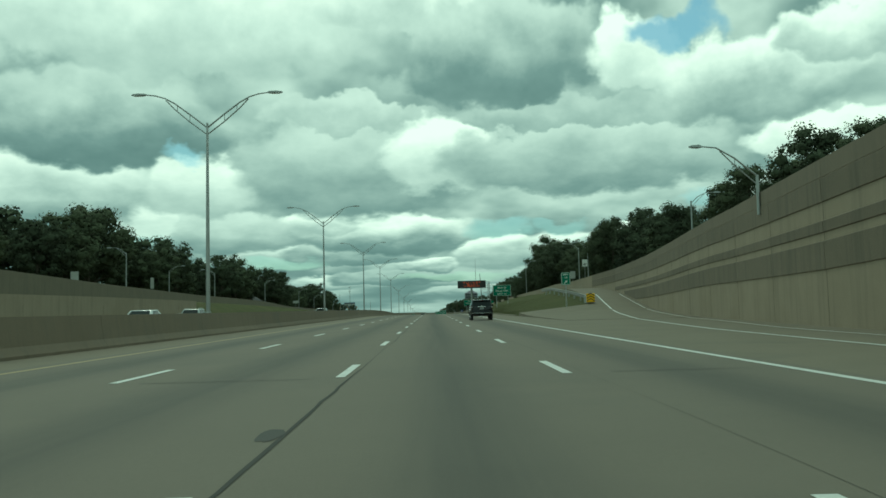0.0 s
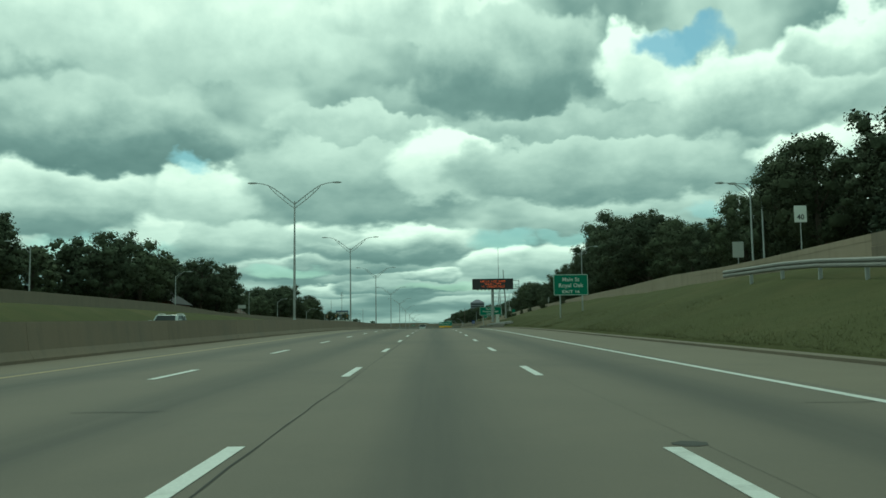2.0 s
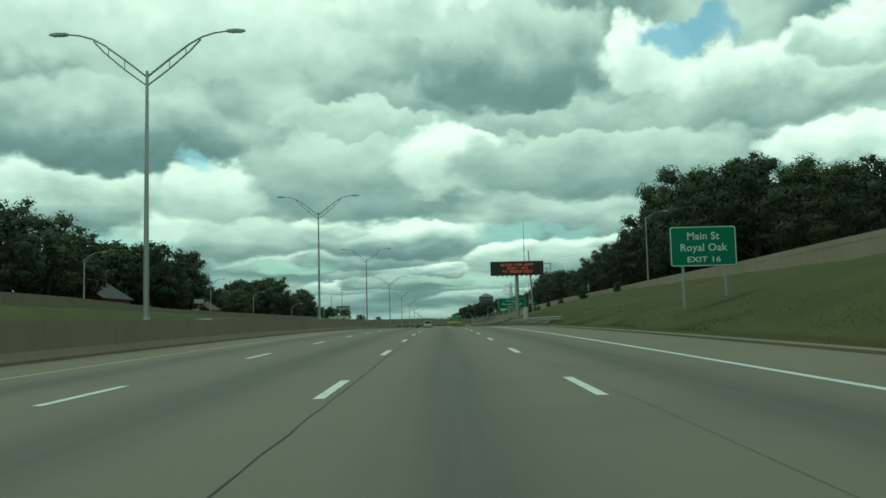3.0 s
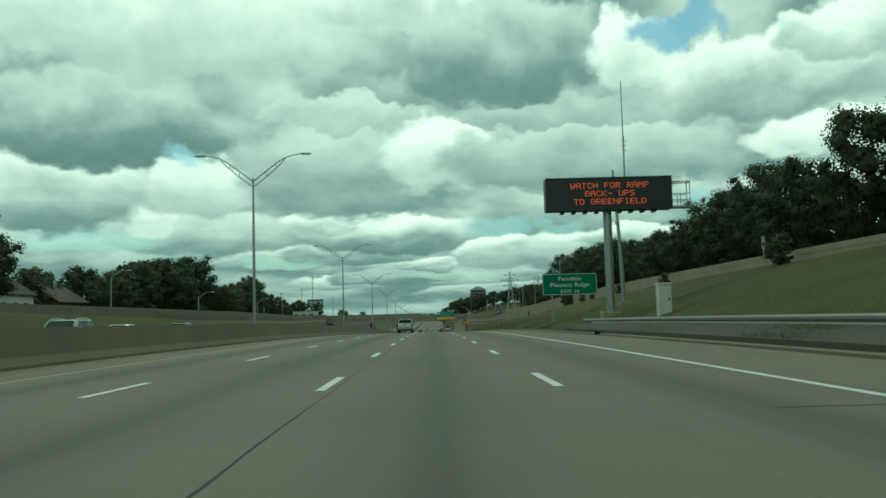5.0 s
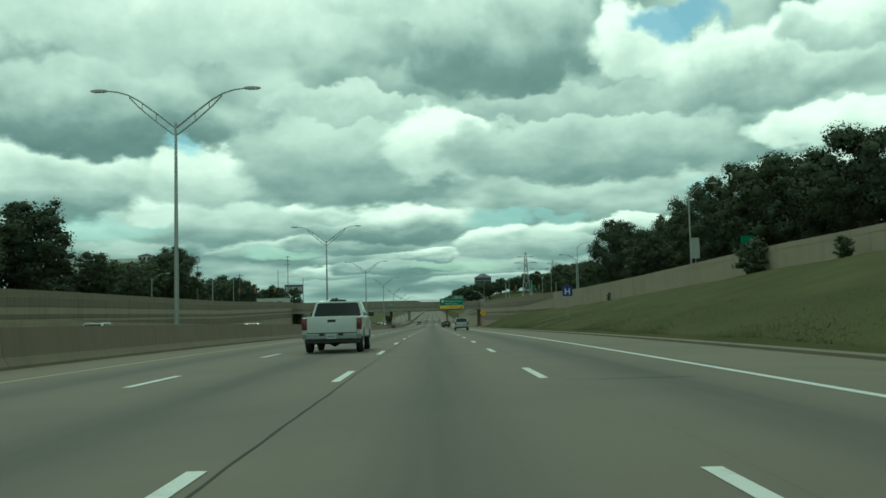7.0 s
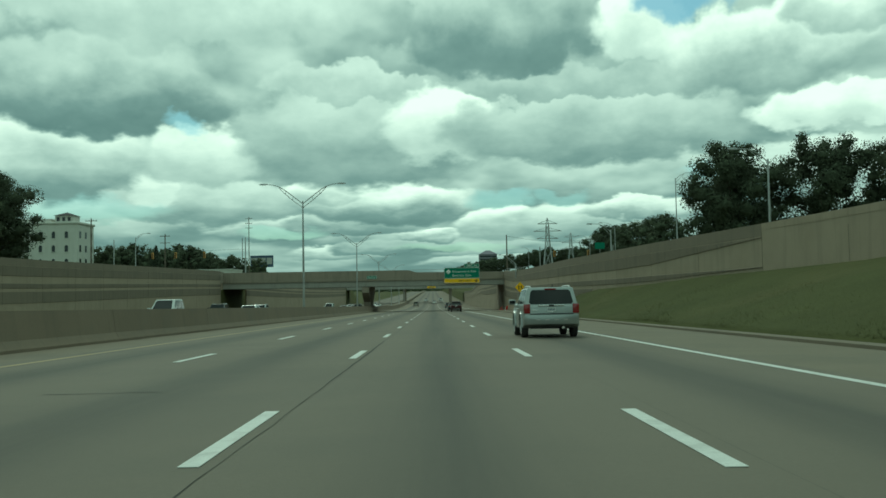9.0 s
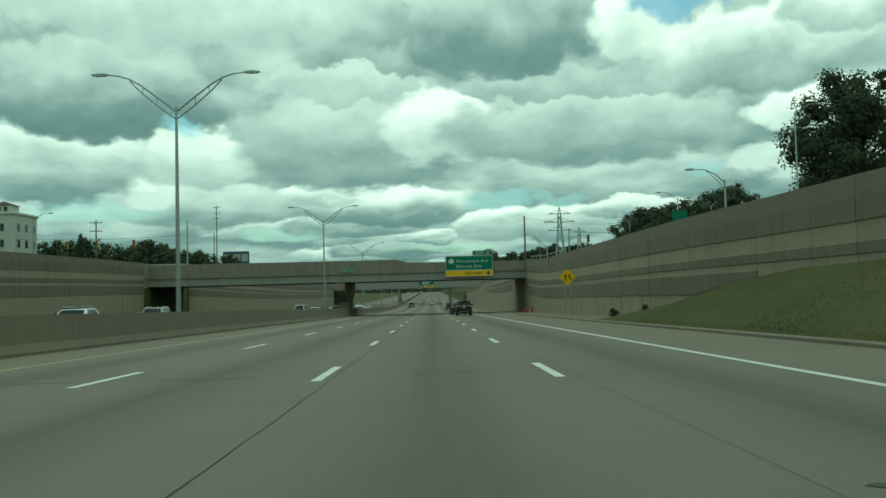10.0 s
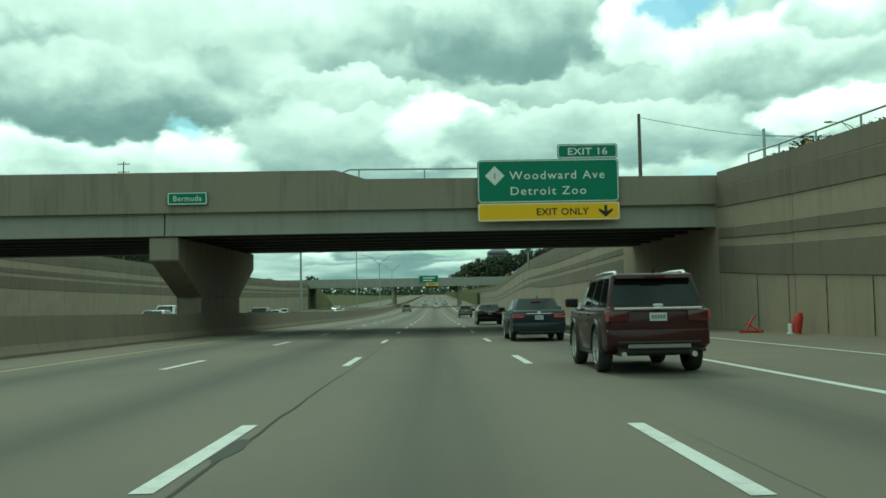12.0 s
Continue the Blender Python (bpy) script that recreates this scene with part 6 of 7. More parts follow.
# ---- vehicles ----
GLASS = mat("tinted_glass", (0.010, 0.012, 0.012), 0.04, var=0.05, spec=0.4)
TYRE = mat("tyre_rubber", (0.032, 0.032, 0.032), 0.85, var=0.15)
ALLOY = mat("alloy", (0.50, 0.50, 0.49), 0.3, 0.85, var=0.05)
CHROME = mat("chrome", (0.85, 0.85, 0.83), 0.22, 0.75, var=0.03)
TRIM = mat("black_trim", (0.030, 0.030, 0.031), 0.5, var=0.1)
RED_LAMP = mat("red_lamp", (0.24, 0.010, 0.012), 0.15, var=0.1, coat=0.6)
CLEAR_LAMP = mat("clear_lamp", (0.55, 0.52, 0.50), 0.12, coat=0.5)
RED_DARK = mat("smoked_red_lamp", (0.075, 0.006, 0.008), 0.15, var=0.1, coat=0.5)
PLATE = mat("number_plate", (0.60, 0.62, 0.60), 0.5)
PLATE_BAR = mat("plate_bar", (0.20, 0.23, 0.26), 0.5)


def paint(name, c, rough=0.32, metal=0.25, coat=0.7):
    return mat("paint_" + name, c, rough, metal, var=0.03, scale=0.8, fine=60, fine_var=0.02, coat=coat, spec=0.22)


P_BLACK, P_SILVER, P_WHITE = paint("black", (0.010, 0.011, 0.014), 0.22, 0.0, 0.42), paint("silver", (0.36, 0.39, 0.38), 0.30, 0.55), paint("white", (0.66, 0.68, 0.66), 0.35, 0.0)
P_RED, P_BLUE, P_GREY = paint("dark_red", (0.046, 0.010, 0.010), 0.35, 0.1, 0.4), paint("dark_blue", (0.016, 0.026, 0.034), 0.35, 0.1, 0.4), paint("grey", (0.13, 0.13, 0.13))
P_TAN = paint("tan", (0.20, 0.18, 0.15))
SX, SY, SZ = 0.92, 0.78, 0.92


def vp(name, bm, material, parent, label="", smooth_angle=None):
    bmesh.ops.scale(bm, vec=(SX, SY, SZ), verts=bm.verts)
    ob = part(name, bm, material, parent, label)
    if smooth_angle:
        shade(ob, smooth_angle)
    return ob


def wheel_meshes():
    bm = bmesh.new()
    prof = [(-0.105, 0.25), (-0.115, 0.33), (-0.10, 0.375), (-0.06, 0.39), (0.06, 0.39), (0.10, 0.375), (0.115, 0.33), (0.105, 0.25)]
    n = 24
    rows = [[(a, r * math.cos(2 * math.pi * k / n), r * math.sin(2 * math.pi * k / n)) for k in range(n)] for a, r in prof]
    grid(bm, rows, closed=True)
    bmesh.ops.recalc_face_normals(bm, faces=bm.faces)
    tyre = bpy.data.meshes.new("tyre")
    bm.to_mesh(tyre)
    bm.free()
    tyre.materials.append(TYRE)
    for p in tyre.polygons:
        p.use_smooth = True
    bm = bmesh.new()
    rows = [[(a, r * math.cos(2 * math.pi * k / n), r * math.sin(2 * math.pi * k / n)) for k in range(n)] for a, r in ((-0.11, 0.262), (-0.115, 0.245), (-0.05, 0.23), (-0.03, 0.0001))]
    grid(bm, rows, closed=True)
    bmesh.ops.recalc_face_normals(bm, faces=bm.faces)
    barrel = bpy.data.meshes.new("rim")
    bm.to_mesh(barrel)
    bm.free()
    barrel.materials.append(STEEL_DK)
    bm = bmesh.new()
    for k in range(6):
        a = 2 * math.pi * k / 6
        for s in (-0.16, 0.16):
            d0 = Vector((-0.075, 0.045 * math.cos(a), 0.045 * math.sin(a)))
            d1 = Vector((-0.09, 0.245 * math.cos(a + s), 0.245 * math.sin(a + s)))
            tube(bm, [d0, d1], [0.028, 0.022], 5)
    tube(bm, [(-0.10, 0, 0), (-0.04, 0, 0)], 0.06, 12)
    rows = [[(a, r * math.cos(2 * math.pi * k / n), r * math.sin(2 * math.pi * k / n)) for k in range(n)] for a, r in ((-0.116, 0.262), (-0.116, 0.238), (-0.08, 0.232))]
    grid(bm, rows, closed=True)
    bmesh.ops.recalc_face_normals(bm, faces=bm.faces)
    spokes = bpy.data.meshes.new("spokes")
    bm.to_mesh(spokes)
    bm.free()
    spokes.materials.append(ALLOY)
    return tyre, barrel, spokes


W_TYRE, W_RIM, W_SPOKE = wheel_meshes()


def add_wheel(t, x, y, r):
    """A wheel; the mesh's outer side faces -x."""
    k = r / 0.39 * SZ
    e = new("wheel", W_TYRE)
    e.parent = t
    e.matrix_basis = Matrix.Translation((x * SX, y * SY, r * SZ)) @ Matrix.Diagonal((k if x < 0 else -k, k, k, 1))
    twin("rim", W_RIM, e)
    twin("spokes", W_SPOKE, e)


def on_quad(q, u, v):
    a = Vector(q[0]).lerp(Vector(q[1]), u)
    b = Vector(q[3]).lerp(Vector(q[2]), u)
    return a.lerp(b, v)


def quad_panel(bm, q, poly, out=0.006, th=0.012):
    """A thin panel with the outline poly (u, v) lying on the quad q, standing proud by out."""
    nrm = (Vector(q[1]) - Vector(q[0])).cross(Vector(q[3]) - Vector(q[0])).normalized()
    a = [bm.verts.new(on_quad(q, u, v) + nrm * out) for u, v in poly]
    b = [bm.verts.new(on_quad(q, u, v) - nrm * th) for u, v in poly]
    bm.faces.new(a)
    n = len(a)
    for i in range(n):
        bm.faces.new([a[(i + 1) % n], a[i], b[i], b[(i + 1) % n]])


def chamfered(u0, u1, v0, v1, cu=0.03, cv=0.08):
    return [(u0 + cu, v0), (u1 - cu, v0), (u1, v0 + cv), (u1, v1 - cv), (u1 - cu, v1), (u0 + cu, v1), (u0, v1 - cv), (u0, v0 + cv)]


def car(name, at, label, category, s, group="", turn=0.0):
    """A car built from its side outline; y runs from the rear bumper forwards."""
    t = thing(name, at, label, category, group, turn=turn)
    L, W, cl, belt, roof, hood = s["L"], s["W"], s["clear"], s["belt"], s["roof"], s["hood"]
    ra, fa, r = s["ra"], s["fa"], s["r"]
    y0, y1, y2, y3 = s["cab"]
    pt = s["paint"]
    deck = s.get("deck", belt)
    R = r + 0.055
    # side outline with wheel arches
    o = [(0.10, cl + 0.12), (0.03, cl + 0.30), (0.0, belt * 0.62), (0.03, deck - 0.06), (0.12, deck)]
    if "deck" in s:
        o += [(y0, deck + 0.02), (y0 + 0.3, belt)]
    o += [(y3 - 0.1, belt + 0.0), (y3 + 0.2, hood + 0.06), (L * 0.93, hood - 0.08), (L - 0.05, hood - 0.28), (L, cl + 0.45), (L - 0.04, cl + 0.15), (L - 0.15, cl)]
    for c in (fa, ra):
        a0 = math.asin(max(-1, min(1, (cl - r) / R)))
        for k in range(11):
            a = a0 + (math.pi - 2 * a0) * k / 10
            o.append((c + R * math.cos(a), r + R * math.sin(a)))
    bm = bmesh.new()
    prism(bm, o, W, "x", 0)
    bmesh.ops.recalc_face_normals(bm, faces=bm.faces)
    bevel(bm, s.get("round", 0.07), 3, 35)
    for v in bm.verts:                       # sides lean in below and above the waist, nose and tail draw in
        k = 1 - 0.10 * max(0, (v.co.z - belt * 0.75) / belt) - 0.16 * max(0, (belt * 0.45 - v.co.z) / belt)
        k *= 1 - 0.10 * max(0, (v.co.y - L * 0.82) / (L * 0.18)) ** 2 - 0.06 * max(0, (L * 0.12 - v.co.y) / (L * 0.12)) ** 2
        v.co.x *= k
    vp("body", bm, pt, t, smooth_angle=38)
    bm = bmesh.new()
    box(bm, -W / 2 + 0.30, W / 2 - 0.30, 0.45, L - 0.3, cl - 0.02, belt - 0.15)
    box(bm, -W / 2 + 0.12, W / 2 - 0.12, ra + R, fa - R, cl - 0.02, cl + 0.2)
    vp("underbody", bm, TRIM, t)
    for sx in (-1, 1):
        bm = bmesh.new()
        a, b = sorted((sx * (W / 2 - 0.16), sx * (W / 2 - 0.035)))
        box(bm, a, b, ra + R - 0.02, fa - R + 0.02, cl - 0.03, cl + 0.10)
        bevel(bm, 0.02, 1)
        vp("sill", bm, TRIM, t)
    # cabin
    wb, wt = W - s.get("shoulder", 0.10), W * s.get("tumble", 0.76)
    zb = belt - 0.06
    B = [(-wb / 2, y0, zb), (wb / 2, y0, zb), (wb / 2, y3, zb), (-wb / 2, y3, zb)]
    T = [(-wt / 2, y1, roof), (wt / 2, y1, roof), (wt / 2, y2, roof - 0.02), (-wt / 2, y2, roof - 0.02)]
    bm = bmesh.new()
    vb = [bm.verts.new(p) for p in B]
    vt = [bm.verts.new(p) for p in T]
    bm.faces.new(vb[::-1])
    bm.faces.new(vt)
    for i in range(4):
        bm.faces.new([vb[i], vb[(i + 1) % 4], vt[(i + 1) % 4], vt[i]])
    bevel(bm, 0.055, 3, 20)
    vp("cabin", bm, s.get("cabin_paint", pt), t, smooth_angle=38)
    rear = [B[0], B[1], T[1], T[0]]
    left = [B[3], B[0], T[0], T[3]]
    right = [B[1], B[2], T[2], T[1]]
    front = [B[2], B[3], T[3], T[2]]
    ru = s.get("rear_glass", (0.09, 0.91, 0.20, 0.88))
    bm = bmesh.new()
    quad_panel(bm, rear, chamfered(*ru, 0.04, 0.10))
    vp("rear_window", bm, GLASS, t)
    bm = bmesh.new()
    quad_panel(bm, front, chamfered(0.07, 0.93, 0.14, 0.92, 0.03, 0.06))
    vp("windscreen", bm, GLASS, t)
    for q, flip in ((left, True), (right, False)):
        for a, b in ((s["side"][-2][0] - 0.012, s["side"][-1][1] + 0.012),):
            bm = bmesh.new()
            u0, u1 = (1 - b, 1 - a) if flip else (a, b)
            quad_panel(bm, q, chamfered(u0, u1, 0.13, 0.91, 0.015, 0.06), out=0.003)
            vp("window_surround", bm, TRIM, t)
        for a, b in s["side"]:
            bm = bmesh.new()
            u0, u1 = (1 - b, 1 - a) if flip else (a, b)
            quad_panel(bm, q, chamfered(u0, u1, 0.16, 0.88, 0.015, 0.06))
            vp("side_window", bm, GLASS, t)
    for sx in (-1, 1):
        for y in (ra, fa):
            add_wheel(t, sx * (W / 2 - 0.115), y, r)
        # mirror, door handles, sill
        bm = bmesh.new()
        mx, my = sx * (W / 2 + 0.10), y3 - 0.35
        box(bm, mx - 0.12, mx + 0.12, my - 0.07, my + 0.09, belt + 0.0, belt + s.get("mirror", 0.17))
        bevel(bm, 0.035, 2)
        mi = vp("mirror", bm, s.get("mirror_mat", pt), t, smooth_angle=40)
        bm = bmesh.new()
        box(bm, mx - 0.09, mx + 0.09, my - 0.076, my - 0.068, belt + 0.03, belt + s.get("mirror", 0.17) - 0.03)
        vp("mirror_glass", bm, GLASS, mi)
        for yy in s.get("handles", ()):
            bm = bmesh.new()
            box(bm, sx * (W / 2 + 0.005) - 0.02, sx * (W / 2 + 0.005) + 0.02, yy - 0.1, yy + 0.1, belt * 0.86, belt * 0.86 + 0.035)
            bevel(bm, 0.012, 1)
            vp("door_handle", bm, s.get("handle_mat", pt), t)
        for yy in s.get("seams", ()):
            bm = bmesh.new()
            rows = []
            for zz in np.linspace(cl + 0.14, belt - 0.1, 7):
                k = 1 - 0.10 * max(0, (zz - belt * 0.75) / belt) - 0.16 * max(0, (belt * 0.45 - zz) / belt)
                rows.append([(sx * (W / 2 * k + 0.0015), yy - 0.006, zz), (sx * (W / 2 * k + 0.0015), yy + 0.006, zz)])
            grid(bm, rows)
            vp("door_seam", bm, TRIM, t)
        # lamps
        x0, x1, z0, z1, dy = s["tail"]
        bm = bmesh.new()
        a, b = sorted((sx * x0, sx * x1))
        box(bm, a, b, -0.015, dy, z0, z1)
        bevel(bm, 0.03, 2)
        tl = vp("tail_light", bm, s.get("lamp", RED_LAMP), t, smooth_angle=40)
        if s.get("tail_clear"):
            c0, c1 = s["tail_clear"]
            bm = bmesh.new()
            a, b = sorted((sx * (x0 + 0.02), sx * (x1 + 0.006)))
            box(bm, a, b, -0.022, dy - 0.02, c0, c1)
            bevel(bm, 0.02, 1)
            vp("reverse_lamp", bm, CLEAR_LAMP, tl)
        bm = bmesh.new()
        a, b = sorted((sx * (W / 2 - 0.42), sx * (W / 2 - 0.06)))
        box(bm, a, b, L - 0.22, L - 0.02, hood - 0.36, hood - 0.20)
        bevel(bm, 0.03, 2)
        vp("headlight", bm, CLEAR_LAMP, t)
    # plate with plain bars
    pz = s.get("plate_z", belt * 0.72)
    py = s.get("plate_y", -0.012)
    bm = bmesh.new()
    box(bm, -0.135, 0.135, py - 0.008, py + 0.03, pz, pz + 0.13)
    pl = vp("number_plate", bm, PLATE, t)
    for k in range(5):
        bm = bmesh.new()
        box(bm, -0.11 + 0.046 * k, -0.075 + 0.046 * k, py - 0.0105, py - 0.0081, pz + 0.035, pz + 0.095)
        vp("plate_bar", bm, PLATE_BAR, pl)
    # rear bumper
    b0, b1, bout, bmat = s["bumper"]
    bm = bmesh.new()
    hw = W / 2 * 0.965
    prism(bm, [(-hw + 0.10, 0.25), (-hw - 0.005, 0.30), (-hw + 0.01, 0.02), (-hw + 0.14, -bout), (hw - 0.14, -bout), (hw - 0.01, 0.02), (hw + 0.005, 0.30), (hw - 0.10, 0.25)], b1 - b0, "z", (b0 + b1) / 2)
    bmesh.ops.recalc_face_normals(bm, faces=bm.faces)
    bevel(bm, 0.03, 2, 50)
    vp("rear_bumper", bm, bmat, t, smooth_angle=40)
    for nm, x0, x1, z0, z1, yy, mt in s.get("extra", ()):
        bm = bmesh.new()
        box(bm, x0, x1, yy - 0.012, yy + 0.03, z0, z1)
        bevel(bm, 0.008, 1)
        vp(nm, bm, mt, t)
    if s.get("rails"):
        mt = s["rails"]
        for sx in (-1, 1):
            bm = bmesh.new()
            xx = sx * (wt / 2 - 0.09)
            tube(bm, [(xx, y1 + 0.05, roof - 0.01), (xx, y1 + 0.2, roof + 0.035), (xx, (y1 + y2) / 2, roof + 0.05), (xx, y2 - 0.25, roof + 0.035), (xx, y2 - 0.1, roof - 0.01)], 0.028, 6)
            vp("roof_rail", bm, mt, t, smooth_angle=60)
    if s.get("spoiler"):
        bm = bmesh.new()
        prism(bm, [(y1 - 0.22, roof - 0.09), (y1 + 0.25, roof - 0.03), (y1 + 0.25, roof + 0.015), (y1 - 0.16, roof - 0.015)], wt - 0.06, "x", 0)
        bevel(bm, 0.02, 2)
        sp = vp("spoiler", bm, pt, t, smooth_angle=40)
        bm = bmesh.new()
        box(bm, -0.17, 0.17, y1 - 0.235, y1 - 0.2, roof - 0.085, roof - 0.045)
        vp("brake_lamp", bm, RED_DARK, sp)
    if s.get("step"):
        for sx in (-1, 1):
            bm = bmesh.new()
            tube(bm, [(sx * (W / 2 - 0.15), ra + R - 0.1, cl - 0.02), (sx * (W / 2 + 0.0), ra + R + 0.1, cl - 0.03), (sx * (W / 2), fa - R - 0.1, cl - 0.03), (sx * (W / 2 - 0.15), fa - R + 0.1, cl - 0.02)], 0.045, 6)
            vp("side_step", bm, s["step"], t)
    for x in s.get("exhaust", ()):
        bm = bmesh.new()
        tube(bm, [(x, -0.02, cl + 0.02), (x, 0.5, cl + 0.04)], 0.045, 8)
        vp("exhaust", bm, CHROME, t)
    if s.get("arch"):
        for sx in (-1, 1):
            for c in (fa, ra):
                bm = bmesh.new()
                rows = []
                for k in range(13):
                    lo_ = math.asin((cl + 0.04 - r) / R)
                    a = lo_ + (math.pi - 2 * lo_) * k / 12
                    rows.append([(sx * (W / 2 - 0.04), c + q * math.cos(a), r + q * math.sin(a)) for q in (R - 0.01, R + 0.07)] + [(sx * (W / 2 + 0.018), c + q * math.cos(a), r + q * math.sin(a)) for q in (R + 0.05, R - 0.01)])
                vr = grid(bm, rows, closed=True)
                bm.faces.new(vr[0])
                bm.faces.new(vr[-1])
                bmesh.ops.recalc_face_normals(bm, faces=bm.faces)
                vp("wheel_arch", bm, s["arch"], t, smooth_angle=50)
    bm = bmesh.new()
    tube(bm, [(0.12, y1 + 0.5, roof - 0.01), (0.12, y1 + 0.36, roof + 0.09)], [0.03, 0.008], 5)
    vp("aerial", bm, TRIM, t)
    return t


DARK_SUV = dict(lamp=mat("black_red_lens", (0.028, 0.004, 0.005), 0.15, coat=0.5), tumble=0.80, L=4.82, W=1.86, clear=0.36, belt=1.14, roof=1.71, hood=1.14, ra=1.02, fa=3.81, r=0.39, cab=(0.10, 0.40, 2.75, 3.45), paint=P_BLACK, round=0.08,
                side=((0.04, 0.24), (0.28, 0.52), (0.56, 0.84)), handles=(1.75, 2.65), seams=(1.45, 2.35, 3.25), tail=(0.745, 0.885, 0.88, 1.14, 0.30), tail_clear=(1.055, 1.13),
                plate_z=0.92, bumper=(0.46, 0.76, 0.07, P_BLACK), rails=ALLOY, spoiler=True, step=ALLOY, handle_mat=CHROME, arch=P_BLACK, rear_glass=(0.07, 0.93, 0.16, 0.84),
                extra=(("chrome_strip", -0.34, 0.34, 1.09, 1.15, -0.03, CHROME), ("badge", -0.05, 0.05, 1.15, 1.22, -0.012, CHROME), ("bumper_strip", -0.86, 0.86, 0.585, 0.61, -0.085, CHROME),
                       ("tailgate_seam", -0.70, 0.70, 0.775, 0.79, 0.0, TRIM), ("hitch", -0.12, 0.12, 0.36, 0.46, 0.05, TRIM)))
SILVER_SUV = dict(tumble=0.79, L=4.44, W=1.80, clear=0.30, belt=1.05, roof=1.58, hood=1.03, ra=0.92, fa=3.54, r=0.36, cab=(0.07, 0.30, 2.45, 3.2), paint=P_SILVER, round=0.10,
                  side=((0.04, 0.22), (0.27, 0.53), (0.57, 0.86)), handles=(1.6, 2.5), seams=(1.3, 2.25, 3.05), tail=(0.66, 0.862, 0.76, 1.06, 0.20), plate_z=0.82, plate_y=-0.005,
                  bumper=(0.42, 0.72, 0.07, P_SILVER), rails=ALLOY, exhaust=(0.35,), arch=P_SILVER, rear_glass=(0.08, 0.92, 0.10, 0.86), handle_mat=CHROME,
                  extra=(("tailgate_trim", -0.42, 0.42, 0.99, 1.03, -0.014, CHROME), ("badge", -0.08, 0.08, 0.985, 1.035, -0.024, TRIM), ("tailgate_seam", -0.68, 0.68, 0.735, 0.765, -0.004, TRIM),
                         ("reflector", -0.50, -0.36, 0.55, 0.58, -0.074, CLEAR_LAMP), ("reflector", -0.22, -0.08, 0.55, 0.58, -0.074, CLEAR_LAMP), ("reflector", 0.08, 0.22, 0.55, 0.58, -0.074, CLEAR_LAMP), ("reflector", 0.36, 0.50, 0.55, 0.58, -0.074, CLEAR_LAMP),
                         ("brake_lamp", -0.18, 0.18, 1.50, 1.54, 0.24, RED_LAMP), ("lift_handle", -0.06, 0.06, 0.80, 0.83, -0.012, CHROME), ("name_bar", -0.62, -0.44, 0.85, 0.88, -0.01, CHROME)))
PINK_LAMP = mat("bright_red_lens", (0.42, 0.075, 0.075), 0.2, coat=0.5)
RED_SUV = dict(lamp=RED_DARK, tumble=0.76, shoulder=0.13, L=4.7, W=1.72, clear=0.30, belt=1.09, roof=1.62, hood=1.12, ra=1.0, fa=3.68, r=0.385, cab=(0.08, 0.42, 2.7, 3.45), paint=P_RED, round=0.08, cabin_paint=P_RED,
               side=((0.05, 0.24), (0.28, 0.53), (0.57, 0.85)), handles=(1.8, 2.8), seams=(1.5, 2.45, 3.4), tail=(0.46, 0.822, 0.83, 1.03, 0.24), plate_z=0.85,
               bumper=(0.46, 0.72, 0.06, P_RED), rails=CHROME, spoiler=True, exhaust=(-0.56, 0.56), arch=TRIM, rear_glass=(0.035, 0.965, 0.12, 0.86), mirror_mat=P_RED,
               extra=(("chrome_strip", -0.70, 0.70, 1.03, 1.065, -0.03, CHROME), ("badge", -0.08, 0.08, 1.075, 1.12, -0.02, CHROME), ("lamp_ring", -0.828, -0.79, 0.85, 1.01, -0.02, PINK_LAMP), ("lamp_ring", 0.79, 0.828, 0.85, 1.01, -0.02, PINK_LAMP), ("skid_plate", -0.50, 0.50, 0.42, 0.50, -0.045, mat("skid_grey", (0.30, 0.30, 0.29), 0.4, 0.4)), ("lower_valance", -0.64, 0.64, 0.33, 0.46, 0.10, TRIM), ("skid_trim", -0.66, 0.66, 0.50, 0.53, -0.064, TRIM)))
SEDAN = dict(L=4.85, W=1.83, clear=0.24, belt=0.98, roof=1.44, hood=0.96, deck=1.02, ra=1.05, fa=3.82, r=0.335, cab=(0.55, 1.35, 2.75, 3.7), paint=P_BLUE, round=0.09, shoulder=0.14, tumble=0.72,
             side=((0.16, 0.46), (0.50, 0.84)), handles=(1.7, 2.65), seams=(1.45, 2.4, 3.4), tail=(0.46, 0.872, 0.74, 0.92, 0.28), tail_clear=(0.79, 0.83), plate_z=0.72,
             bumper=(0.34, 0.62, 0.06, P_BLUE), rear_glass=(0.08, 0.92, 0.14, 0.94),
             extra=(("chrome_strip", -0.42, 0.42, 0.895, 0.925, -0.016, CHROME), ("badge", -0.06, 0.06, 0.93, 0.98, -0.005, CHROME), ("lower_valance", -0.7, 0.7, 0.28, 0.36, -0.02, TRIM), ("brake_lamp", -0.16, 0.16, 1.30, 1.33, 1.10, RED_LAMP)))
VAN = dict(L=5.05, W=1.96, clear=0.28, belt=1.12, roof=1.76, hood=1.08, ra=0.98, fa=3.95, r=0.35, cab=(0.05, 0.22, 3.0, 4.2), paint=P_TAN, round=0.08,
           side=((0.04, 0.26), (0.30, 0.56), (0.60, 0.86)), handles=(1.7, 2.9), seams=(1.4, 2.6, 3.7), tail=(0.76, 0.93, 0.85, 1.05, 0.10), plate_z=0.80, bumper=(0.38, 0.66, 0.06, P_TAN),
           rear_glass=(0.08, 0.92, 0.12, 0.84), extra=(("tailgate_trim", -0.4, 0.4, 1.0, 1.04, -0.014, CHROME),))


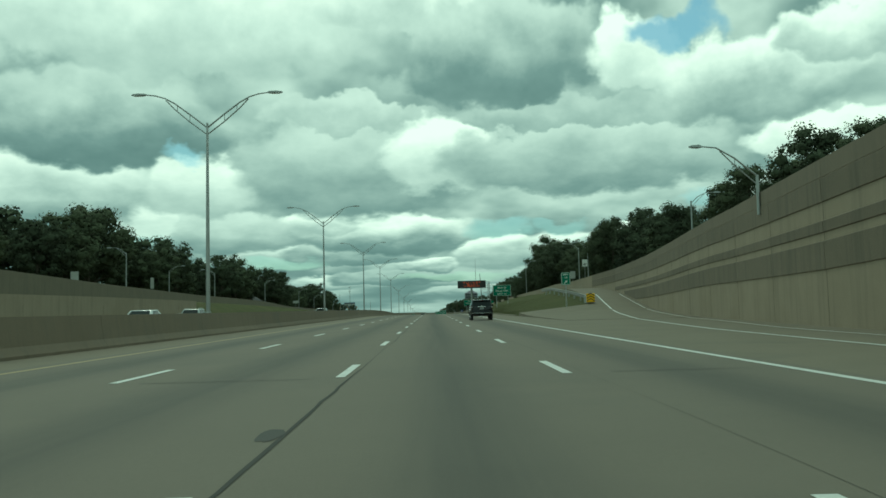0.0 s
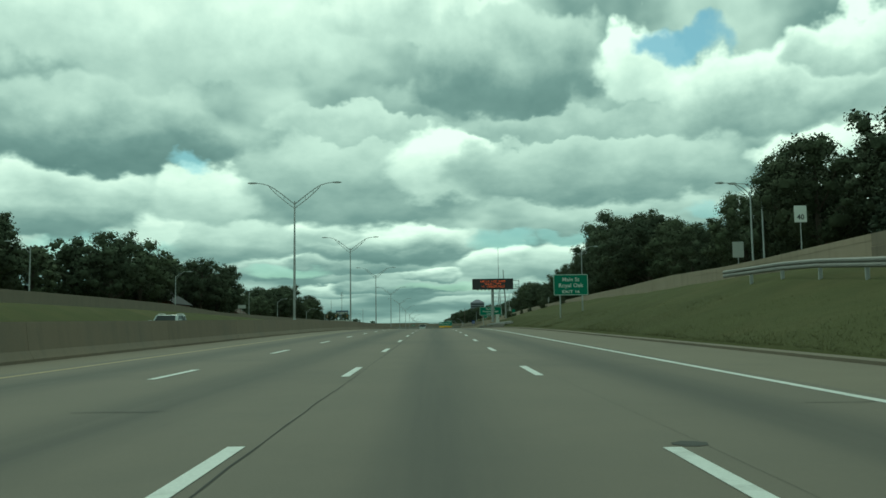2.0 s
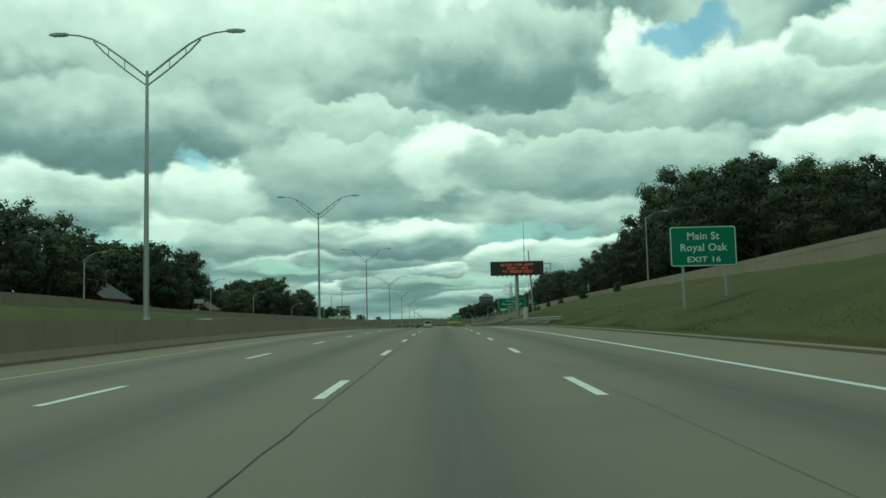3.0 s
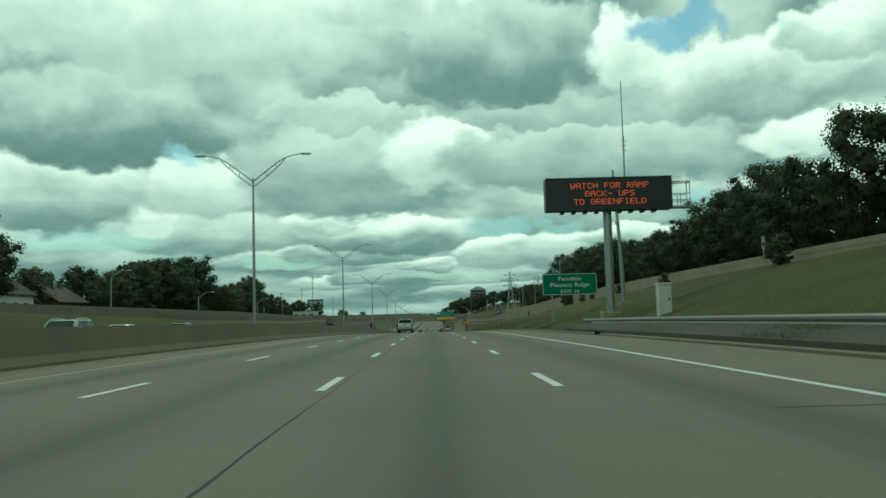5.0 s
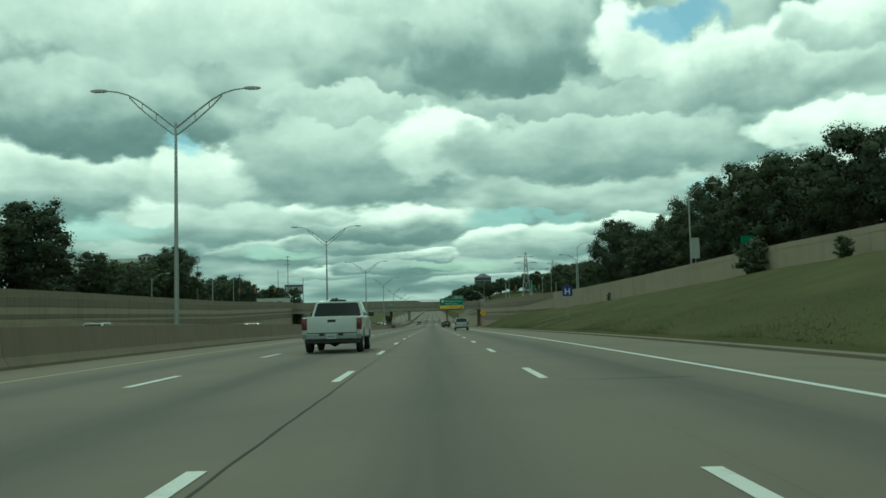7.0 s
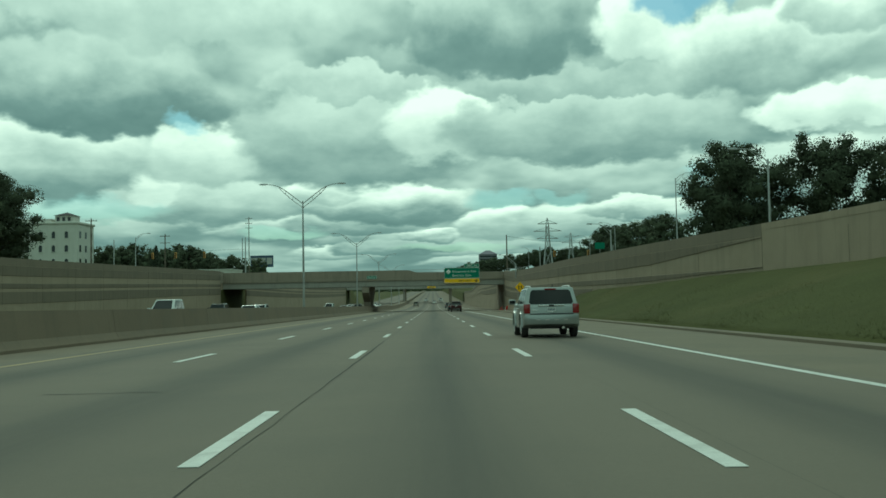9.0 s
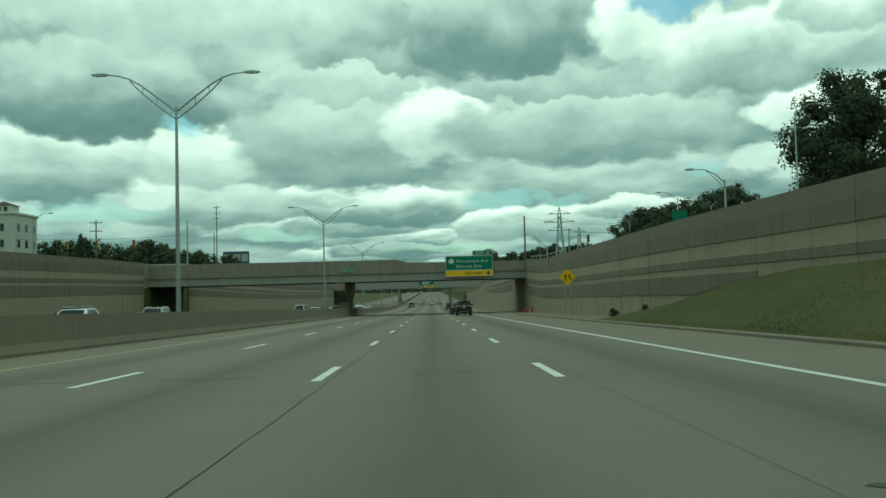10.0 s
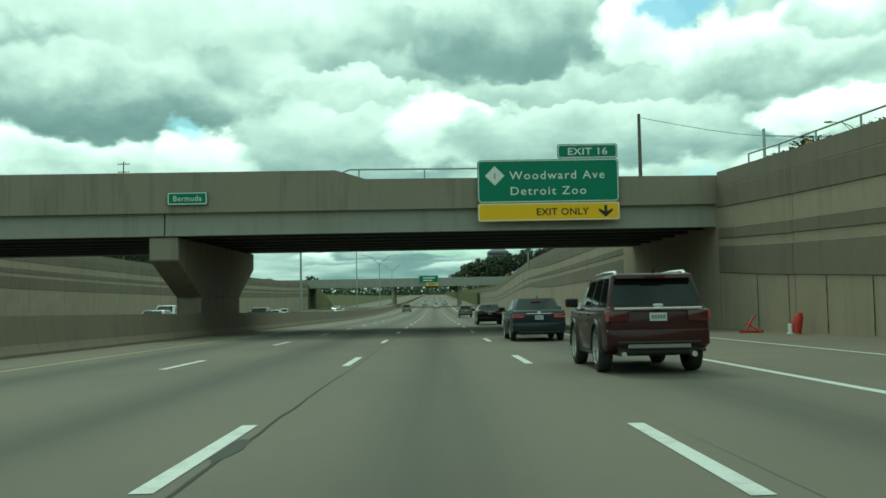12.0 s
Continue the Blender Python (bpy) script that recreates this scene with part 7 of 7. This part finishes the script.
def lane_at(x, y, h=0.0):
    return on(x, y, h)


def pitched(t):
    """Tilt a vehicle onto the slope of its road."""
    a = math.atan(float(road_slope(t.location.y)))
    t.matrix_basis = t.matrix_basis @ Matrix.Rotation(a if abs(t.rotation_euler.z) < 1 else -a, 4, "X")
    return t


pitched(car("suv", lane_at(3.57, 51.5), "glossy black sport utility vehicle with silver roof rails", "car", DARK_SUV))
pitched(car("suv", lane_at(3.28, 355.95), "silver compact sport utility vehicle with red tail lights", "car", SILVER_SUV))
pitched(car("suv", lane_at(3.25, 457.3), "dark red sport utility vehicle with a chrome strip", "car", RED_SUV))
pitched(car("sedan", lane_at(3.15, 471.1), "dark blue sedan driving in the outer lane", "car", SEDAN))
black_sedan = dict(SEDAN, paint=P_BLACK, bumper=(0.34, 0.62, 0.06, P_BLACK))
pitched(car("sedan", lane_at(3.55, 501.3), "black sedan driving under the bridge", "car", black_sedan))
grey_suv = dict(SILVER_SUV, paint=P_GREY, bumper=(0.42, 0.72, 0.07, P_GREY), arch=P_GREY)
pitched(car("suv", lane_at(3.75, 551), "dark grey sport utility vehicle beyond the bridge", "car", grey_suv))
pitched(car("van", lane_at(-5.8, 626.5), "tan minivan far ahead in the inner lane", "car", VAN))
white_sedan = dict(SEDAN, paint=P_WHITE, bumper=(0.34, 0.62, 0.06, P_WHITE))
ws = pitched(car("sedan", lane_at(0.5, 677), "white sedan far ahead in the middle lane", "car", white_sedan))


def pickup(at):
    t = thing("pickup_truck", at, "white crew-cab pickup truck with a grey step bumper", "car")
    W, L, cl, bed, roof = 2.03, 5.85, 0.48, 1.24, 1.84
    ra, fa, r = 1.18, 4.82, 0.41
    R = r + 0.08
    # bed sides, then the cab body
    for sx in (-1, 1):
        bm = bmesh.new()
        bo = [(0.08, cl + 0.14), (0.04, 0.75), (0.04, bed), (1.98, bed), (1.98, cl + 0.06)]
        a0 = math.asin((cl + 0.06 - r) / R)
        for k in range(11):
            a = a0 + (math.pi - 2 * a0) * k / 10
            bo.append((ra + R * math.cos(a), r + R * math.sin(a)))
        prism(bm, bo, 0.16, "x", sx * (W / 2 - 0.08))
        bevel(bm, 0.03, 2, 40)
        vp("bed_side", bm, P_WHITE, t, smooth_angle=38)
    bm = bmesh.new()
    co = [(2.02, cl + 0.06), (2.02, 1.27), (4.45, 1.27), (4.7, 1.25), (5.55, 1.18), (5.8, 1.0), (5.85, 0.7), (5.8, cl)]
    a0 = math.asin((cl - r) / R)
    for k in range(11):
        a = a0 + (math.pi - 2 * a0) * k / 10
        co.append((fa + R * math.cos(a), r + R * math.sin(a)))
    prism(bm, co, W - 0.02, "x", 0)
    bmesh.ops.recalc_face_normals(bm, faces=bm.faces)
    bevel(bm, 0.07, 3, 35)
    vp("body", bm, P_WHITE, t, smooth_angle=38)
    bm = bmesh.new()
    box(bm, -W / 2 + 0.16, W / 2 - 0.16, 0.12, 2.0, 0.66, 0.74)
    vp("bed_floor", bm, TRIM, t)
    bm = bmesh.new()
    box(bm, -W / 2 + 0.32, W / 2 - 0.32, 0.2, 5.6, 0.42, 0.66)
    vp("chassis", bm, TRIM, t)
    bm = bmesh.new()
    box(bm, -W / 2 + 0.17, W / 2 - 0.17, 0.0, 0.09, 0.70, bed + 0.02)
    bevel(bm, 0.025, 2)
    tg = vp("tailgate", bm, P_WHITE, t, smooth_angle=40)
    bm = bmesh.new()
    box(bm, -0.14, 0.14, -0.012, 0.02, 1.06, 1.15)
    bevel(bm, 0.01, 1)
    vp("tailgate_handle", bm, TRIM, tg)
    bm = bmesh.new()
    box(bm, -0.09, 0.09, -0.010, 0.02, 0.95, 1.0)
    vp("badge", bm, CHROME, tg)
    grey = mat("step_bumper", (0.34, 0.35, 0.35), 0.4, 0.6)
    bm = bmesh.new()
    prism(bm, [(-W / 2 + 0.02, 0.3), (-W / 2 + 0.0, 0.02), (-W / 2 + 0.18, -0.14), (-0.3, -0.16), (0.3, -0.16), (W / 2 - 0.18, -0.14), (W / 2, 0.02), (W / 2 - 0.02, 0.3)], 0.19, "z", 0.58)
    bmesh.ops.recalc_face_normals(bm, faces=bm.faces)
    bevel(bm, 0.03, 2, 45)
    vp("rear_bumper", bm, grey, t)
    bm = bmesh.new()
    box(bm, -0.155, 0.155, -0.172, -0.15, 0.50, 0.655)
    pl = vp("number_plate", bm, PLATE, t)
    for k in range(5):
        bm = bmesh.new()
        box(bm, -0.125 + 0.053 * k, -0.085 + 0.053 * k, -0.176, -0.1725, 0.54, 0.615)
        vp("plate_bar", bm, PLATE_BAR, pl)
    for x in (-0.32, 0.32):
        bm = bmesh.new()
        box(bm, x - 0.09, x + 0.09, -0.165, -0.14, 0.60, 0.69)
        vp("bumper_step", bm, TRIM, t)
    bm = bmesh.new()
    prism(bm, [(-W / 2 + 0.06, 0.2), (-W / 2 + 0.1, -0.06), (W / 2 - 0.1, -0.06), (W / 2 - 0.06, 0.2)], 0.12, "z", 0.42)
    bmesh.ops.recalc_face_normals(bm, faces=bm.faces)
    vp("lower_valance", bm, TRIM, t)
    bm = bmesh.new()
    tube(bm, [(-W / 2 + 0.2, ra, 0.36), (-0.2, ra, 0.36), (0.0, ra, 0.36), (0.2, ra, 0.36), (W / 2 - 0.2, ra, 0.36)], [0.06, 0.07, 0.17, 0.07, 0.06], 10)
    vp("axle", bm, TRIM, t)
    bm = bmesh.new()
    tube(bm, [(-0.12, 0.62, 0.40), (-0.12, 0.62, 0.62)], 0.34, 16)
    vp("spare_tyre", bm, TRIM, t)
    bm = bmesh.new()
    box(bm, -0.1, 0.1, -0.08, 0.3, 0.38, 0.47)
    vp("hitch", bm, TRIM, t)
    y0, y1, y2, y3 = 2.2, 2.5, 3.85, 4.6
    wb, wt, zb = W - 0.1, 1.56, 1.22
    B = [(-wb / 2, y0, zb), (wb / 2, y0, zb), (wb / 2, y3, zb), (-wb / 2, y3, zb)]
    T = [(-wt / 2, y1, roof), (wt / 2, y1, roof), (wt / 2, y2, roof), (-wt / 2, y2, roof)]
    bm = bmesh.new()
    vb = [bm.verts.new(p) for p in B]
    vt = [bm.verts.new(p) for p in T]
    bm.faces.new(vb[::-1])
    bm.faces.new(vt)
    for i in range(4):
        bm.faces.new([vb[i], vb[(i + 1) % 4], vt[(i + 1) % 4], vt[i]])
    bevel(bm, 0.06, 3, 20)
    vp("cabin", bm, P_WHITE, t, smooth_angle=38)
    rear, left, right, front = [B[0], B[1], T[1], T[0]], [B[3], B[0], T[0], T[3]], [B[1], B[2], T[2], T[1]], [B[2], B[3], T[3], T[2]]
    for nm, q, poly in (("rear_window", rear, chamfered(0.045, 0.955, 0.08, 0.88, 0.03, 0.06)), ("windscreen", front, chamfered(0.06, 0.94, 0.1, 0.92, 0.03, 0.06)),
                        ("side_window", left, chamfered(0.16, 0.52, 0.14, 0.86, 0.02, 0.06)), ("side_window", left, chamfered(0.56, 0.94, 0.14, 0.86, 0.02, 0.06)),
                        ("side_window", right, chamfered(0.06, 0.44, 0.14, 0.86, 0.02, 0.06)), ("side_window", right, chamfered(0.48, 0.84, 0.14, 0.86, 0.02, 0.06))):
        bm = bmesh.new()
        quad_panel(bm, q, poly)
        vp(nm, bm, GLASS, t)
    bm = bmesh.new()
    box(bm, -0.3, 0.3, y1 - 0.01, y1 + 0.06, roof - 0.01, roof + 0.04)
    bevel(bm, 0.012, 1)
    vp("brake_lamp", bm, TRIM, t)
    for sx in (-1, 1):
        for y in (ra, fa):
            add_wheel(t, sx * (W / 2 - 0.13), y, r)
        bm = bmesh.new()
        a, b = sorted((sx * (W / 2 - 0.16), sx * (W / 2 + 0.008)))
        box(bm, a, b, -0.004, 0.16, 0.80, 1.2)
        bevel(bm, 0.02, 2)
        vp("tail_light", bm, mat("dark_red_lens", (0.16, 0.012, 0.014), 0.2, coat=0.6), t, smooth_angle=40)
        bm = bmesh.new()
        box(bm, sx * (W / 2 + 0.09) - 0.10, sx * (W / 2 + 0.09) + 0.10, 4.15, 4.33, 1.27, 1.44)
        bevel(bm, 0.04, 2)
        vp("mirror", bm, TRIM, t)
        bm = bmesh.new()
        box(bm, sx * W / 2 - 0.02, sx * W / 2 + 0.02, 2.5, 2.7, 1.06, 1.1)
        vp("door_handle", bm, CHROME, t)
        bm = bmesh.new()
        a, b = sorted((sx * (W / 2 - 0.45), sx * (W / 2 - 0.05)))
        box(bm, a, b, 5.65, 5.83, 0.9, 1.08)
        vp("headlight", bm, CLEAR_LAMP, t)
        bm = bmesh.new()
        rows = []
        for k in range(13):
            lo_ = math.asin((cl + 0.14 - r) / R)
            a = lo_ + (math.pi - 2 * lo_) * k / 12
            rows.append([(sx * (W / 2 - 0.04), ra + q * math.cos(a), r + q * math.sin(a)) for q in (R - 0.01, R + 0.06)] + [(sx * (W / 2 + 0.015), ra + q * math.cos(a), r + q * math.sin(a)) for q in (R + 0.045, R - 0.01)])
        vr = grid(bm, rows, closed=True)
        bm.faces.new(vr[0])
        bm.faces.new(vr[-1])
        bmesh.ops.recalc_face_normals(bm, faces=bm.faces)
        vp("wheel_arch", bm, P_WHITE, t, smooth_angle=50)
    return pitched(t)


pickup(lane_at(-3.25, 282.0))

# oncoming traffic behind the median wall
opp = [
    car("sedan", lane_at(-16.6, 36), "white sedan in the opposing lanes", "car", white_sedan, "opposing traffic", 180),
    car("suv", lane_at(-20.4, 60), "silver sport utility vehicle in the opposing lanes", "car", SILVER_SUV, "opposing traffic", 180),
    car("van", lane_at(-20.4, 400), "white passenger van in the opposing lanes", "car", dict(VAN, paint=P_WHITE, roof=1.98, bumper=(0.38, 0.66, 0.06, P_WHITE)), "opposing traffic", 180),
    car("suv", lane_at(-23.8, 430), "black sport utility vehicle in the opposing lanes", "car", DARK_SUV, "opposing traffic", 180),
]
for k, (i, x, y) in enumerate(((1, -16.8, 118), (0, -20.4, 176), (1, -16.8, 219), (0, -20.5, 237), (3, -23.8, 262), (0, -16.8, 338), (1, -23.8, 318), (0, -16.8, 413), (1, -20.4, 436), (2, -22.0, 519), (0, -17.0, 500), (3, -17.2, 533), (0, -20.5, 560), (1, -23.8, 585), (0, -17.0, 604), (1, -20.5, 640), (0, -24, 660))):
    pt = lane_at(x, y)
    pitched(copy_thing(opp[i], pose(pt.x, pt.y, pt.z, 0, 0, 180)))
for o_ in opp:
    pitched(o_)
for i, x, y in ((ws, -3.2, 735), (ws, 3.6, 742)):
    pt = lane_at(x, y)
    copy_thing(i, pose(pt.x, pt.y, pt.z))
